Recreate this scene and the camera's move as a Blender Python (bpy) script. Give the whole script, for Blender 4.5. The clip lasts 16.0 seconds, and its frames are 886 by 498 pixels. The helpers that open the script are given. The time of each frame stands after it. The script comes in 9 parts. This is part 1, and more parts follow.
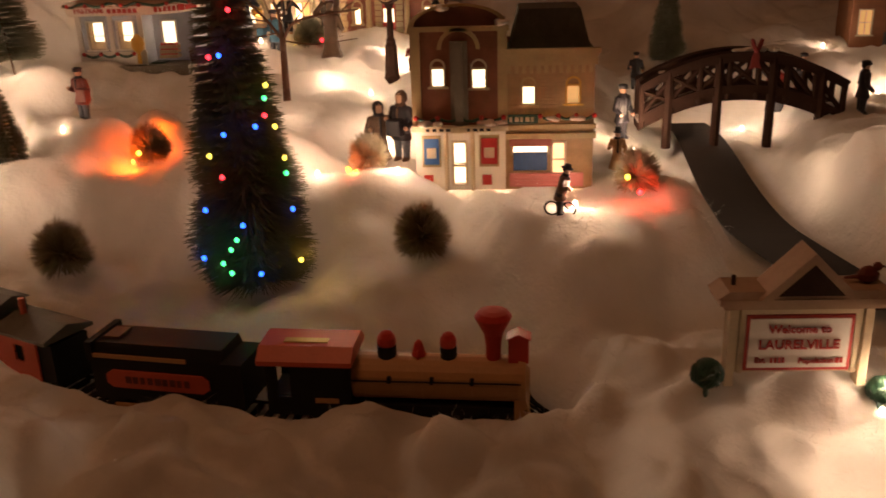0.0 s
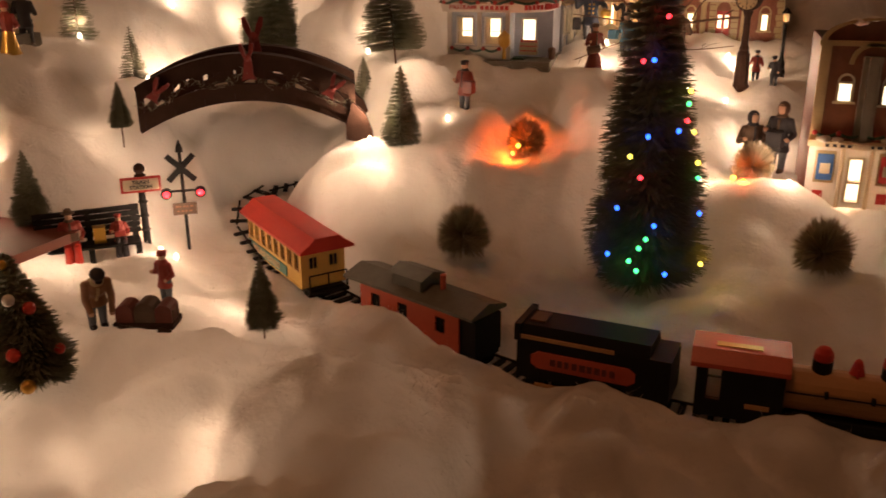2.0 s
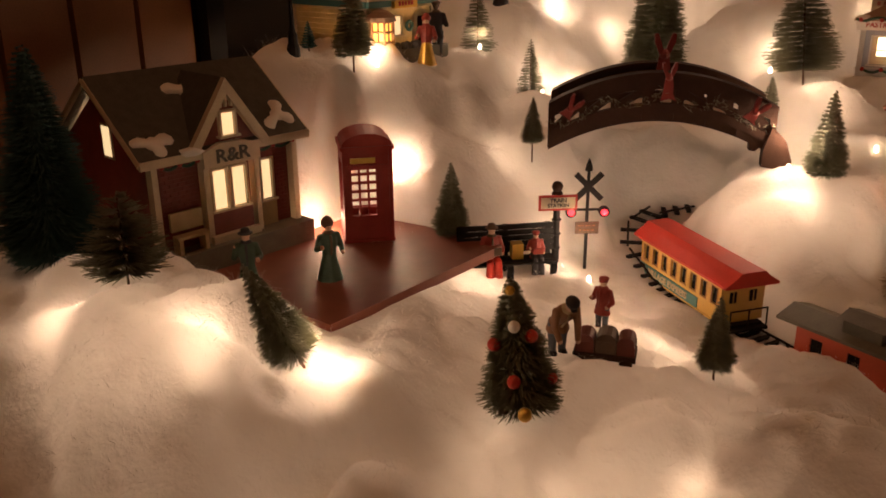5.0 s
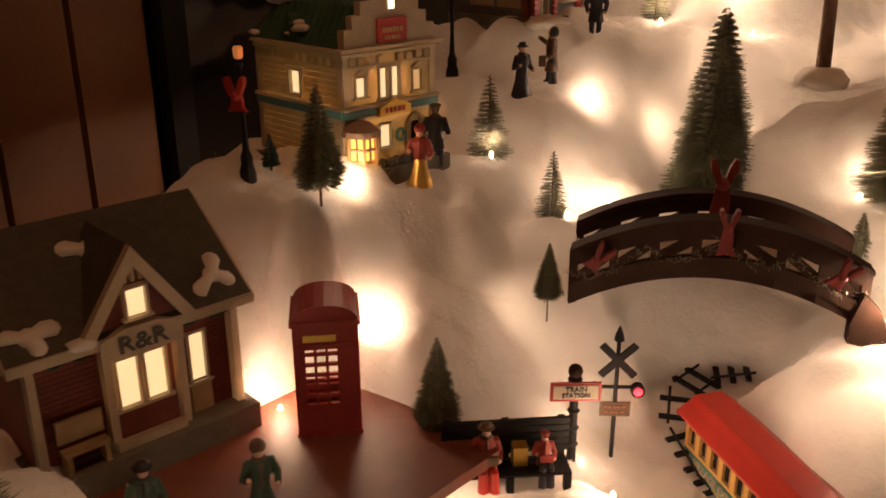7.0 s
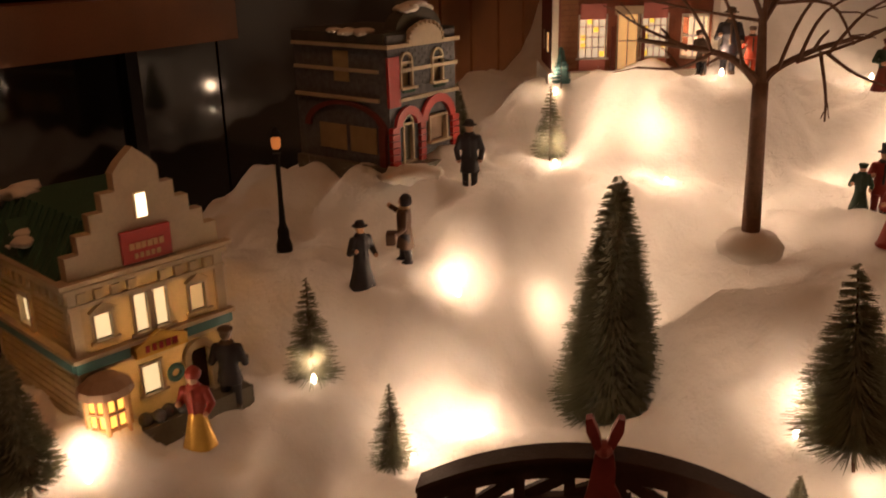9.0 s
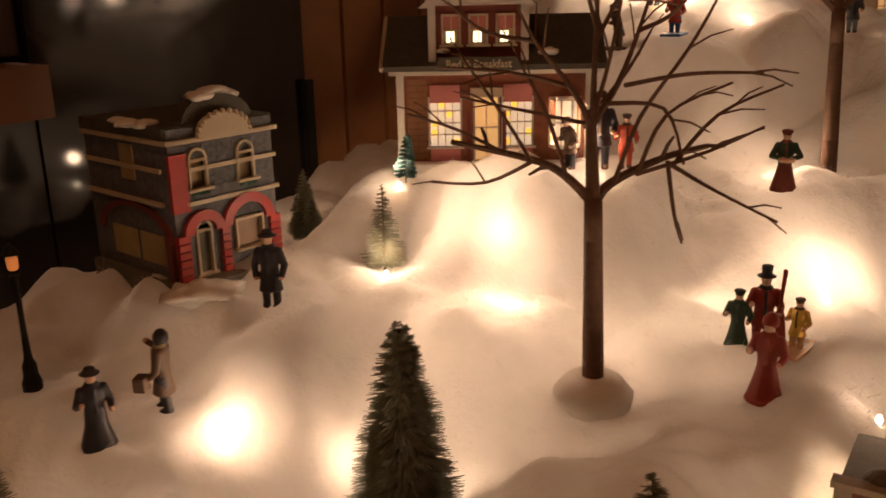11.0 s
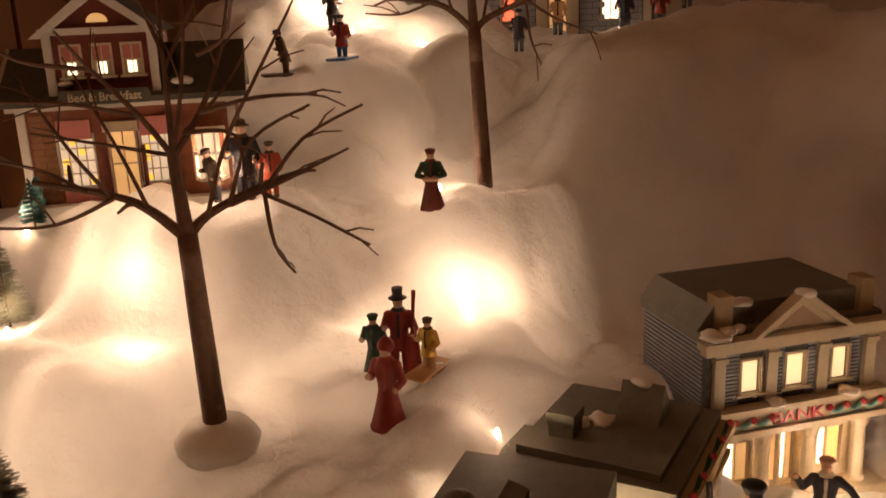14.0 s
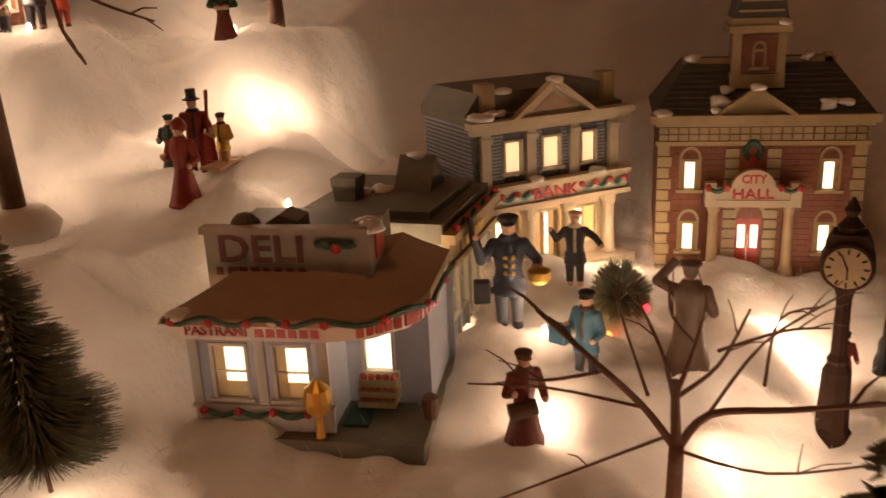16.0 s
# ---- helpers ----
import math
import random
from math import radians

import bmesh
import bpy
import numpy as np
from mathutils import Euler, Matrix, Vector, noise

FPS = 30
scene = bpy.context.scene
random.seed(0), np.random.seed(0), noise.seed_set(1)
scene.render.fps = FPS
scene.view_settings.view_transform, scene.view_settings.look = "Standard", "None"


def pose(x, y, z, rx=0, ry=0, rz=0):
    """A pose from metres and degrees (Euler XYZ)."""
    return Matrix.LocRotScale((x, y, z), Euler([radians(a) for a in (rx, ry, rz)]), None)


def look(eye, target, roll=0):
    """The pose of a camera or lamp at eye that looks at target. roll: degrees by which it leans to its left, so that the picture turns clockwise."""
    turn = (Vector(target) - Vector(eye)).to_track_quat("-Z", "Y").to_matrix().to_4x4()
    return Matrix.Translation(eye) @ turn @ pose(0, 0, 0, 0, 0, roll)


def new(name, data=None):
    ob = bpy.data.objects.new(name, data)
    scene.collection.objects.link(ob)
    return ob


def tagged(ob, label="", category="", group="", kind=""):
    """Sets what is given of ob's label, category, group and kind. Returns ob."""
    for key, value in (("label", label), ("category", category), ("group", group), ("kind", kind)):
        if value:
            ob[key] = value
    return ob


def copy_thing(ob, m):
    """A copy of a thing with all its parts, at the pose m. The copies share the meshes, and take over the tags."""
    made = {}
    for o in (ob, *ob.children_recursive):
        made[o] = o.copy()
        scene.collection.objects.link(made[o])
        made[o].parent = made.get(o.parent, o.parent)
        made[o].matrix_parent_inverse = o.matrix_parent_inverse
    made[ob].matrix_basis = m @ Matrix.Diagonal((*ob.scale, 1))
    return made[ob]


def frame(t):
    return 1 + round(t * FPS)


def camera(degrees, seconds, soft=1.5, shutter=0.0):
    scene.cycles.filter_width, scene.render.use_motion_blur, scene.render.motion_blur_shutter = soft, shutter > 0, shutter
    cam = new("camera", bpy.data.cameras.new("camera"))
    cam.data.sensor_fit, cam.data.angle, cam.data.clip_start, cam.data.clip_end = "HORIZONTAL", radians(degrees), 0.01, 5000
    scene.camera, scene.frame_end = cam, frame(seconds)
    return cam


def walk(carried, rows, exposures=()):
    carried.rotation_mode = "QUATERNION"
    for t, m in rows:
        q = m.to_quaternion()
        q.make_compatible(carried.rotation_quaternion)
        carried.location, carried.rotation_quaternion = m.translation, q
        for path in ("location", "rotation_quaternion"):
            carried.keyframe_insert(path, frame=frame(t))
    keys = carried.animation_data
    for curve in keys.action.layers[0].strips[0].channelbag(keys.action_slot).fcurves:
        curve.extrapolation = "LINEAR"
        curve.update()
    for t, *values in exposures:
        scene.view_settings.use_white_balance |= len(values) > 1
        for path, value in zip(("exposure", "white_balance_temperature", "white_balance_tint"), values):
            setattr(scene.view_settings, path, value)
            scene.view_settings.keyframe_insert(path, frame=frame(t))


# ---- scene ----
from mathutils import bvhtree

cam = camera(53.3, 16.0, 1.6, 0.25)
PATH = [
    (0, (0.0845, -0.0156, 0.3931), (-0.0250, 1.3921, -0.1131), -1.76),
    (0.5, (0.0442, -0.0284, 0.4001), (-0.1531, 1.3744, -0.0932), -1.89),
    (1, (-0.0052, -0.0400, 0.4031), (-0.2760, 1.3482, -0.0964), -1.60),
    (1.5, (-0.0650, -0.0581, 0.4063), (-0.4025, 1.3148, -0.0948), -0.70),
    (2, (-0.1248, -0.0750, 0.4082), (-0.5259, 1.2780, -0.1004), -0.30),
    (2.5, (-0.1677, -0.0868, 0.4047), (-0.6259, 1.2475, -0.1048), 0.02),
    (3, (-0.2080, -0.0996, 0.4091), (-0.7118, 1.2187, -0.0991), 0.15),
    (3.5, (-0.2483, -0.1101, 0.4081), (-0.8077, 1.1844, -0.1030), 0.17),
    (4, (-0.2834, -0.1207, 0.4020), (-0.9192, 1.1401, -0.1042), -0.35),
    (4.5, (-0.3276, -0.1322, 0.4076), (-1.0205, 1.0963, -0.1028), -0.53),
    (4.7, (-0.3315, -0.1307, 0.4141), (-1.0431, 1.0880, -0.0944), -0.66),
    (6.8, (-0.4420, 0.0890, 0.5209), (-1.2128, 1.2561, -0.0210), 0.13),
    (7, (-0.4303, 0.1305, 0.5168), (-1.2238, 1.2887, -0.0114), -0.20),
    (7.5, (-0.4498, 0.1989, 0.5391), (-1.2297, 1.3627, 0.0033), -0.38),
    (8, (-0.4693, 0.2776, 0.5585), (-1.2435, 1.4481, 0.0290), -0.57),
    (8.5, (-0.4667, 0.3581, 0.5921), (-1.2352, 1.5341, 0.0664), -0.76),
    (9, (-0.4654, 0.4300, 0.6026), (-1.2410, 1.6200, 0.1205), -1.34),
    (9.2, (-0.4732, 0.4468, 0.5994), (-1.2399, 1.6554, 0.1504), -1.41),
    (11.3, (-0.3705, 0.7006, 0.6400), (-1.1917, 1.8810, 0.2131), -1.18),
    (11.5, (-0.3510, 0.7176, 0.6433), (-1.1728, 1.9013, 0.2268), -1.08),
    (12, (-0.3107, 0.7528, 0.6460), (-1.1328, 1.9404, 0.2412), -1.17),
    (12.5, (-0.2769, 0.7737, 0.6465), (-1.0642, 1.9907, 0.2604), -2.12),
    (13, (-0.2639, 0.7934, 0.6537), (-0.9757, 2.0600, 0.2807), -3.20),
    (13.5, (-0.2782, 0.7931, 0.6433), (-0.9045, 2.1047, 0.2725), -3.38),
    (14, (-0.2834, 0.7651, 0.6234), (-0.8337, 2.1032, 0.2278), -2.48),
    (14.5, (-0.3016, 0.7355, 0.5958), (-0.7860, 2.0915, 0.1756), -2.09),
    (15, (-0.2782, 0.7253, 0.5637), (-0.6832, 2.0979, 0.1143), -3.39),
    (15.5, (-0.2522, 0.6993, 0.5282), (-0.5919, 2.0874, 0.0722), -3.39),
    (16, (-0.2210, 0.6738, 0.5069), (-0.5059, 2.0736, 0.0492), -2.61),
]
walk(cam, [(t, look(eye, target, roll)) for t, eye, target, roll in PATH])

# ---- light ----
scene.view_settings.exposure = 0.19
world = bpy.data.worlds.new("room_air")
scene.world = world
world.use_nodes = True
world.node_tree.nodes["Background"].inputs[0].default_value = (1.0, 0.56, 0.34, 1)
world.node_tree.nodes["Background"].inputs[1].default_value = 0.24
GLOW = 0.17          # watts of one warm fairy-light bulb
WARM = (1.0, 0.66, 0.425)

# unseen area lamp added overhead as warm fill for the whole display
room_fill = new("room_lamp_light", bpy.data.lights.new("room_lamp_light", "AREA"))
room_fill.data.energy, room_fill.data.size, room_fill.data.color = 5.6, 0.5, (1.0, 0.42, 0.175)
room_fill.matrix_world = look((-0.5, 0.15, 2.40), (-0.35, 0.8, 0.2))


# ---- materials ----
def mat(name, color, rough=0.6, metal=0.0, vary=0.18, grain=40.0, bump=0.15, fine=400.0, tint=None, spec=0.4, thin=0.0):
    """Painted or natural surface: two scales of colour change and a fine relief; thin porcelain lets light through."""
    m = bpy.data.materials.new(name)
    m.use_nodes = True
    nt = m.node_tree
    bsdf = nt.nodes["Principled BSDF"]
    coord = nt.nodes.new("ShaderNodeTexCoord")
    big, small = nt.nodes.new("ShaderNodeTexNoise"), nt.nodes.new("ShaderNodeTexNoise")
    big.inputs["Scale"].default_value, small.inputs["Scale"].default_value = grain, fine
    big.inputs["Detail"].default_value = small.inputs["Detail"].default_value = 4
    for n in (big, small):
        nt.links.new(coord.outputs["Object"], n.inputs["Vector"])
    mix = nt.nodes.new("ShaderNodeMix")
    mix.data_type = "RGBA"
    dark = tint or tuple(c * (1 - 2 * vary) for c in color)
    lite = tuple(min(1, c * (1 + vary)) for c in color)
    mix.inputs["A"].default_value, mix.inputs["B"].default_value = (*dark, 1), (*lite, 1)
    add = nt.nodes.new("ShaderNodeMath")
    add.operation = "MULTIPLY_ADD"
    add.inputs[1].default_value, add.inputs[2].default_value = 0.35, 0.0
    nt.links.new(small.outputs["Fac"], add.inputs[0])
    total = nt.nodes.new("ShaderNodeMath")
    total.operation = "MULTIPLY_ADD"
    total.inputs[1].default_value = 0.75
    nt.links.new(big.outputs["Fac"], total.inputs[0])
    nt.links.new(add.outputs[0], total.inputs[2])
    nt.links.new(total.outputs[0], mix.inputs["Factor"])
    nt.links.new(mix.outputs["Result"], bsdf.inputs["Base Color"])
    bp = nt.nodes.new("ShaderNodeBump")
    bp.inputs["Strength"].default_value, bp.inputs["Distance"].default_value = bump, 0.001
    nt.links.new(small.outputs["Fac"], bp.inputs["Height"])
    nt.links.new(bp.outputs["Normal"], bsdf.inputs["Normal"])
    bsdf.inputs["Roughness"].default_value, bsdf.inputs["Metallic"].default_value = rough, metal
    bsdf.inputs["Specular IOR Level"].default_value = spec
    if thin:
        shine, both = nt.nodes.new("ShaderNodeBsdfTranslucent"), nt.nodes.new("ShaderNodeMixShader")
        nt.links.new(mix.outputs["Result"], shine.inputs["Color"])
        both.inputs[0].default_value = thin
        nt.links.new(bsdf.outputs[0], both.inputs[1])
        nt.links.new(shine.outputs[0], both.inputs[2])
        nt.links.new(both.outputs[0], nt.nodes["Material Output"].inputs["Surface"])
    return m


def glow_mat(name, color, strength):
    m = bpy.data.materials.new(name)
    m.use_nodes = True
    bsdf = m.node_tree.nodes["Principled BSDF"]
    bsdf.inputs["Base Color"].default_value = (*color, 1)
    bsdf.inputs["Emission Color"].default_value = (*color, 1)
    bsdf.inputs["Emission Strength"].default_value = strength
    bsdf.inputs["Roughness"].default_value = 0.3
    return m


def cotton_mat():
    """Polyester wadding: white, matt, lets some light through, with fluffy clumps and fibres."""
    m = bpy.data.materials.new("cotton_snow")
    m.use_nodes = True
    nt = m.node_tree
    nt.nodes.remove(nt.nodes["Principled BSDF"])
    out = nt.nodes["Material Output"]
    coord = nt.nodes.new("ShaderNodeTexCoord")
    clump, fibre = nt.nodes.new("ShaderNodeTexNoise"), nt.nodes.new("ShaderNodeTexNoise")
    clump.inputs["Scale"].default_value, clump.inputs["Detail"].default_value = 28, 7
    fibre.inputs["Scale"].default_value, fibre.inputs["Detail"].default_value = 260, 8
    fibre.inputs["Distortion"].default_value = 0.3
    for n in (clump, fibre):
        nt.links.new(coord.outputs["Object"], n.inputs["Vector"])
    ramp = nt.nodes.new("ShaderNodeMix")
    ramp.data_type = "RGBA"
    ramp.inputs["A"].default_value, ramp.inputs["B"].default_value = (0.76, 0.73, 0.69, 1), (0.92, 0.90, 0.87, 1)
    nt.links.new(clump.outputs["Fac"], ramp.inputs["Factor"])
    b1, b2 = nt.nodes.new("ShaderNodeBump"), nt.nodes.new("ShaderNodeBump")
    b1.inputs["Strength"].default_value, b1.inputs["Distance"].default_value = 0.5, 0.009
    b2.inputs["Strength"].default_value, b2.inputs["Distance"].default_value = 0.35, 0.0018
    nt.links.new(clump.outputs["Fac"], b1.inputs["Height"])
    nt.links.new(fibre.outputs["Fac"], b2.inputs["Height"])
    nt.links.new(b1.outputs["Normal"], b2.inputs["Normal"])
    dif, tra, mix = nt.nodes.new("ShaderNodeSubsurfaceScattering"), nt.nodes.new("ShaderNodeBsdfTranslucent"), nt.nodes.new("ShaderNodeMixShader")
    for n in (dif, tra):
        nt.links.new(ramp.outputs["Result"], n.inputs["Color"])
        nt.links.new(b2.outputs["Normal"], n.inputs["Normal"])
    dif.falloff = "BURLEY"
    dif.inputs["Radius"].default_value, dif.inputs["Scale"].default_value = (1.0, 0.85, 0.7), 0.022
    thin = nt.nodes.new("ShaderNodeTexNoise")
    thin.inputs["Scale"].default_value, thin.inputs["Detail"].default_value, thin.inputs["Distortion"].default_value = 20, 7, 0.2
    nt.links.new(coord.outputs["Object"], thin.inputs["Vector"])
    share = nt.nodes.new("ShaderNodeMapRange")
    share.inputs["From Min"].default_value, share.inputs["From Max"].default_value = 0.30, 0.72
    share.inputs["To Min"].default_value, share.inputs["To Max"].default_value = 0.26, 0.53
    nt.links.new(thin.outputs["Fac"], share.inputs["Value"])
    nt.links.new(share.outputs["Result"], mix.inputs[0])
    nt.links.new(dif.outputs[0], mix.inputs[1])
    nt.links.new(tra.outputs[0], mix.inputs[2])
    nt.links.new(mix.outputs[0], out.inputs["Surface"])
    return m


COTTON = cotton_mat()
FIBRE = mat("cotton_fibre", (0.86, 0.83, 0.79), 0.8, vary=0.05, grain=8, bump=0.0, spec=0.1, thin=0.5)
SNOWCAP = mat("glazed_snow", (0.78, 0.75, 0.70), 0.45, vary=0.08, grain=60, bump=0.25)
CREAM = mat("cream_glaze", (0.66, 0.56, 0.40), 0.35, vary=0.15, grain=50, bump=0.3, thin=0.35)
TAN = mat("tan_glaze", (0.50, 0.375, 0.205), 0.4, vary=0.2, grain=60, bump=0.3, thin=0.35)
INNSTONE = mat("ochre_glaze", (0.62, 0.50, 0.32), 0.4, vary=0.2, grain=60, bump=0.3, thin=0.35)
WHITE = mat("white_glaze", (0.72, 0.68, 0.62), 0.35, vary=0.1, grain=50, bump=0.25, thin=0.35)
BLUEGREY = mat("blue_grey_glaze", (0.36, 0.37, 0.42), 0.4, vary=0.15, grain=60, thin=0.35)
BRICK = mat("red_brick_glaze", (0.27, 0.10, 0.058), 0.5, vary=0.3, grain=90, bump=0.5, thin=0.2)
MAROON = mat("maroon_glaze", (0.21, 0.055, 0.042), 0.4, vary=0.25, grain=70, thin=0.2)
RUST = mat("rust_brown_glaze", (0.36, 0.17, 0.09), 0.45, vary=0.25, grain=70, thin=0.35)
OCHRE = mat("ochre_brick_glaze", (0.44, 0.29, 0.155), 0.45, vary=0.25, grain=80, bump=0.4, thin=0.3)
BROWNRED = mat("brown_red_glaze", (0.24, 0.095, 0.06), 0.4, vary=0.25, grain=70, thin=0.2)
SLATE = mat("slate_roof", (0.080, 0.074, 0.058), 0.6, vary=0.3, grain=120, bump=0.5)
GREENROOF = mat("green_roof", (0.05, 0.13, 0.085), 0.5, vary=0.3, grain=90, bump=0.5)
GREYROOF = mat("grey_green_roof", (0.155, 0.14, 0.105), 0.6, vary=0.25, grain=70, bump=0.4)
BROWNROOF = mat("brown_awning", (0.44, 0.31, 0.215), 0.6, vary=0.2, grain=45, bump=0.3)
STONE = mat("grey_stone_glaze", (0.13, 0.13, 0.14), 0.6, vary=0.5, grain=160, bump=0.7)
RED = mat("red_paint", (0.42, 0.035, 0.03), 0.4, vary=0.2, grain=50)
BRIGHTRED = mat("red_plastic", (0.55, 0.045, 0.03), 0.35, vary=0.12, grain=40)
ORANGERED = mat("faded_red_plastic", (0.60, 0.10, 0.05), 0.4, vary=0.15, grain=40)
YELLOW = mat("yellow_plastic", (0.66, 0.42, 0.11), 0.4, vary=0.12, grain=40)
BUFF = mat("buff_plastic", (0.50, 0.28, 0.12), 0.45, vary=0.15, grain=40)
BLACK = mat("black_plastic", (0.012, 0.011, 0.011), 0.6, vary=0.2, grain=40, spec=0.22)
DARKGREEN = mat("dark_green_paint", (0.02, 0.07, 0.04), 0.4, vary=0.25, grain=60)
TEAL = mat("teal_paint", (0.10, 0.25, 0.24), 0.45, vary=0.2, grain=60)
GOLD = mat("gold_paint", (0.62, 0.38, 0.08), 0.35, 0.6, vary=0.15, grain=60)
BLUE = mat("blue_paint", (0.05, 0.12, 0.30), 0.45, vary=0.2, grain=60)
PINK = mat("pink_paint", (0.55, 0.20, 0.18), 0.5, vary=0.15, grain=60)
DARKWOOD = mat("dark_wood", (0.045, 0.022, 0.015), 0.75, vary=0.3, grain=70, bump=0.5, spec=0.15)
BARK = mat("brown_bark", (0.14, 0.072, 0.042), 0.7, vary=0.35, grain=120, bump=0.6)
PANEL = mat("wood_panelling", (0.24, 0.10, 0.04), 0.45, vary=0.35, grain=9, bump=0.2)
BEAM = mat("mantel_wood", (0.19, 0.075, 0.03), 0.4, vary=0.3, grain=12, bump=0.2)
DARKBACK = mat("dark_recess", (0.06, 0.036, 0.022), 0.9, vary=0.3, grain=12)
HEARTHGLASS = mat("dark_glass", (0.010, 0.008, 0.007), 0.09, vary=0.1, grain=4, bump=0.0, spec=0.9)
# kept pale so the mostly unseen room shell bounces fill onto the display
WALLPAINT = mat("wall_paint", (0.50, 0.40, 0.30), 0.8, vary=0.08, grain=6)
TABLE = mat("table_cloth", (0.10, 0.06, 0.035), 0.8, vary=0.25, grain=18)
NEEDLE = mat("bristle_green", (0.24, 0.235, 0.165), 0.6, vary=0.4, grain=90, tint=(0.09, 0.105, 0.075))
NEEDLEBLUE = mat("bristle_blue_green", (0.08, 0.17, 0.17), 0.8, vary=0.4, grain=90)
NEEDLEFROST = mat("bristle_frosted", (0.36, 0.31, 0.22), 0.8, vary=0.5, grain=120, tint=(0.15, 0.13, 0.085))
SKIN = mat("painted_face", (0.55, 0.33, 0.22), 0.5, vary=0.08)
COATDARK = mat("dark_coat", (0.025, 0.022, 0.028), 0.5, vary=0.3)
COATBROWN = mat("brown_coat", (0.11, 0.065, 0.04), 0.5, vary=0.3)
COATNAVY = mat("navy_coat", (0.045, 0.055, 0.085), 0.45, vary=0.3)
COATGREEN = mat("green_coat", (0.035, 0.07, 0.045), 0.5, vary=0.3)
COATRED = mat("red_coat", (0.30, 0.04, 0.03), 0.5, vary=0.25)
COATBLUE = mat("blue_coat", (0.07, 0.18, 0.27), 0.5, vary=0.25)
COATTAN = mat("tan_coat", (0.27, 0.13, 0.065), 0.5, vary=0.25)
TROUSER = mat("grey_trousers", (0.10, 0.11, 0.13), 0.5, vary=0.25)
PLATFORM = mat("brick_red_slab", (0.20, 0.06, 0.035), 0.5, vary=0.2, grain=40, bump=0.1)
LIT = glow_mat("lit_window", (1.0, 0.70, 0.36), 0.85)
LITHOT = glow_mat("bright_lit_window", (1.0, 0.80, 0.52), 2.2)
LITDIM = glow_mat("dim_lit_window", (0.9, 0.52, 0.2), 0.45)
LITRED = glow_mat("red_lit_window", (1.0, 0.12, 0.05), 1.6)
BULB = glow_mat("warm_bulb", (1.0, 0.80, 0.55), 9.0)
LEDS = {"red": glow_mat("red_led", (1.0, 0.03, 0.04), 4.0), "blue": glow_mat("blue_led", (0.02, 0.10, 1.0), 5.0),
        "green": glow_mat("green_led", (0.06, 0.9, 0.22), 3.2), "yellow": glow_mat("yellow_led", (1.0, 0.72, 0.08), 3.2),
        "orange": glow_mat("orange_led", (1.0, 0.16, 0.03), 5.0)}


# ---- mesh helpers ----
def box(bm, x0, x1, y0, y1, z0, z1, mi=0):
    v = [bm.verts.new((x, y, z)) for z in (z0, z1) for y in (y0, y1) for x in (x0, x1)]
    for f in ((0, 2, 3, 1), (4, 5, 7, 6), (0, 1, 5, 4), (2, 6, 7, 3), (0, 4, 6, 2), (1, 3, 7, 5)):
        bm.faces.new([v[i] for i in f]).material_index = mi


def rod(bm, p, q, r0, r1=None, n=8, mi=0, caps=True):
    """A tapered round bar from p to q."""
    p, q = Vector(p), Vector(q)
    r1 = r0 if r1 is None else r1
    d = (q - p).normalized()
    a = d.orthogonal().normalized()
    b = d.cross(a)
    ring = []
    for c, r in ((p, r0), (q, r1)):
        ring.append([bm.verts.new(c + r * (math.cos(2 * math.pi * i / n) * a + math.sin(2 * math.pi * i / n) * b)) for i in range(n)])
    for i in range(n):
        bm.faces.new((ring[0][i], ring[0][(i + 1) % n], ring[1][(i + 1) % n], ring[1][i])).material_index = mi
    if caps:
        bm.faces.new(ring[0][::-1]).material_index = mi
        bm.faces.new(ring[1]).material_index = mi


def lathe(bm, profile, n=14, at=(0, 0, 0), mi=0, squash=1.0, turn=0.0):
    """A turned shape: (radius, height) pairs spun round the upright through at."""
    rings = []
    for r, z in profile:
        rings.append([bm.verts.new((at[0] + r * math.cos(2 * math.pi * i / n + turn), at[1] + squash * r * math.sin(2 * math.pi * i / n + turn), at[2] + z)) for i in range(n)])
    for a, b in zip(rings, rings[1:]):
        for i in range(n):
            bm.faces.new((a[i], a[(i + 1) % n], b[(i + 1) % n], b[i])).material_index = mi
    bm.faces.new(rings[0][::-1]).material_index = mi
    bm.faces.new(rings[-1]).material_index = mi


def ball(bm, c, r, n=10, mi=0, sz=1.0):
    k = 6
    lathe(bm, [(r * max(0.06, math.sin(math.pi * j / k)), -r * sz * math.cos(math.pi * j / k)) for j in range(k + 1)], n, c, mi)


def tube(bm, pts, r, n=6, mi=0):
    """A bent round bar through the points, in one piece."""
    rings = []
    for i, p in enumerate(pts):
        d = (Vector(pts[min(i + 1, len(pts) - 1)]) - Vector(pts[max(i - 1, 0)])).normalized()
        a = d.cross(Vector((0.3, 0.9, 0.2))).normalized()
        b = d.cross(a)
        rings.append([bm.verts.new(Vector(p) + r * (math.cos(2 * math.pi * k / n) * a + math.sin(2 * math.pi * k / n) * b)) for k in range(n)])
    for u, v in zip(rings, rings[1:]):
        for k in range(n):
            bm.faces.new((u[k], u[(k + 1) % n], v[(k + 1) % n], v[k])).material_index = mi
    bm.faces.new(rings[0][::-1]).material_index = mi
    bm.faces.new(rings[-1]).material_index = mi


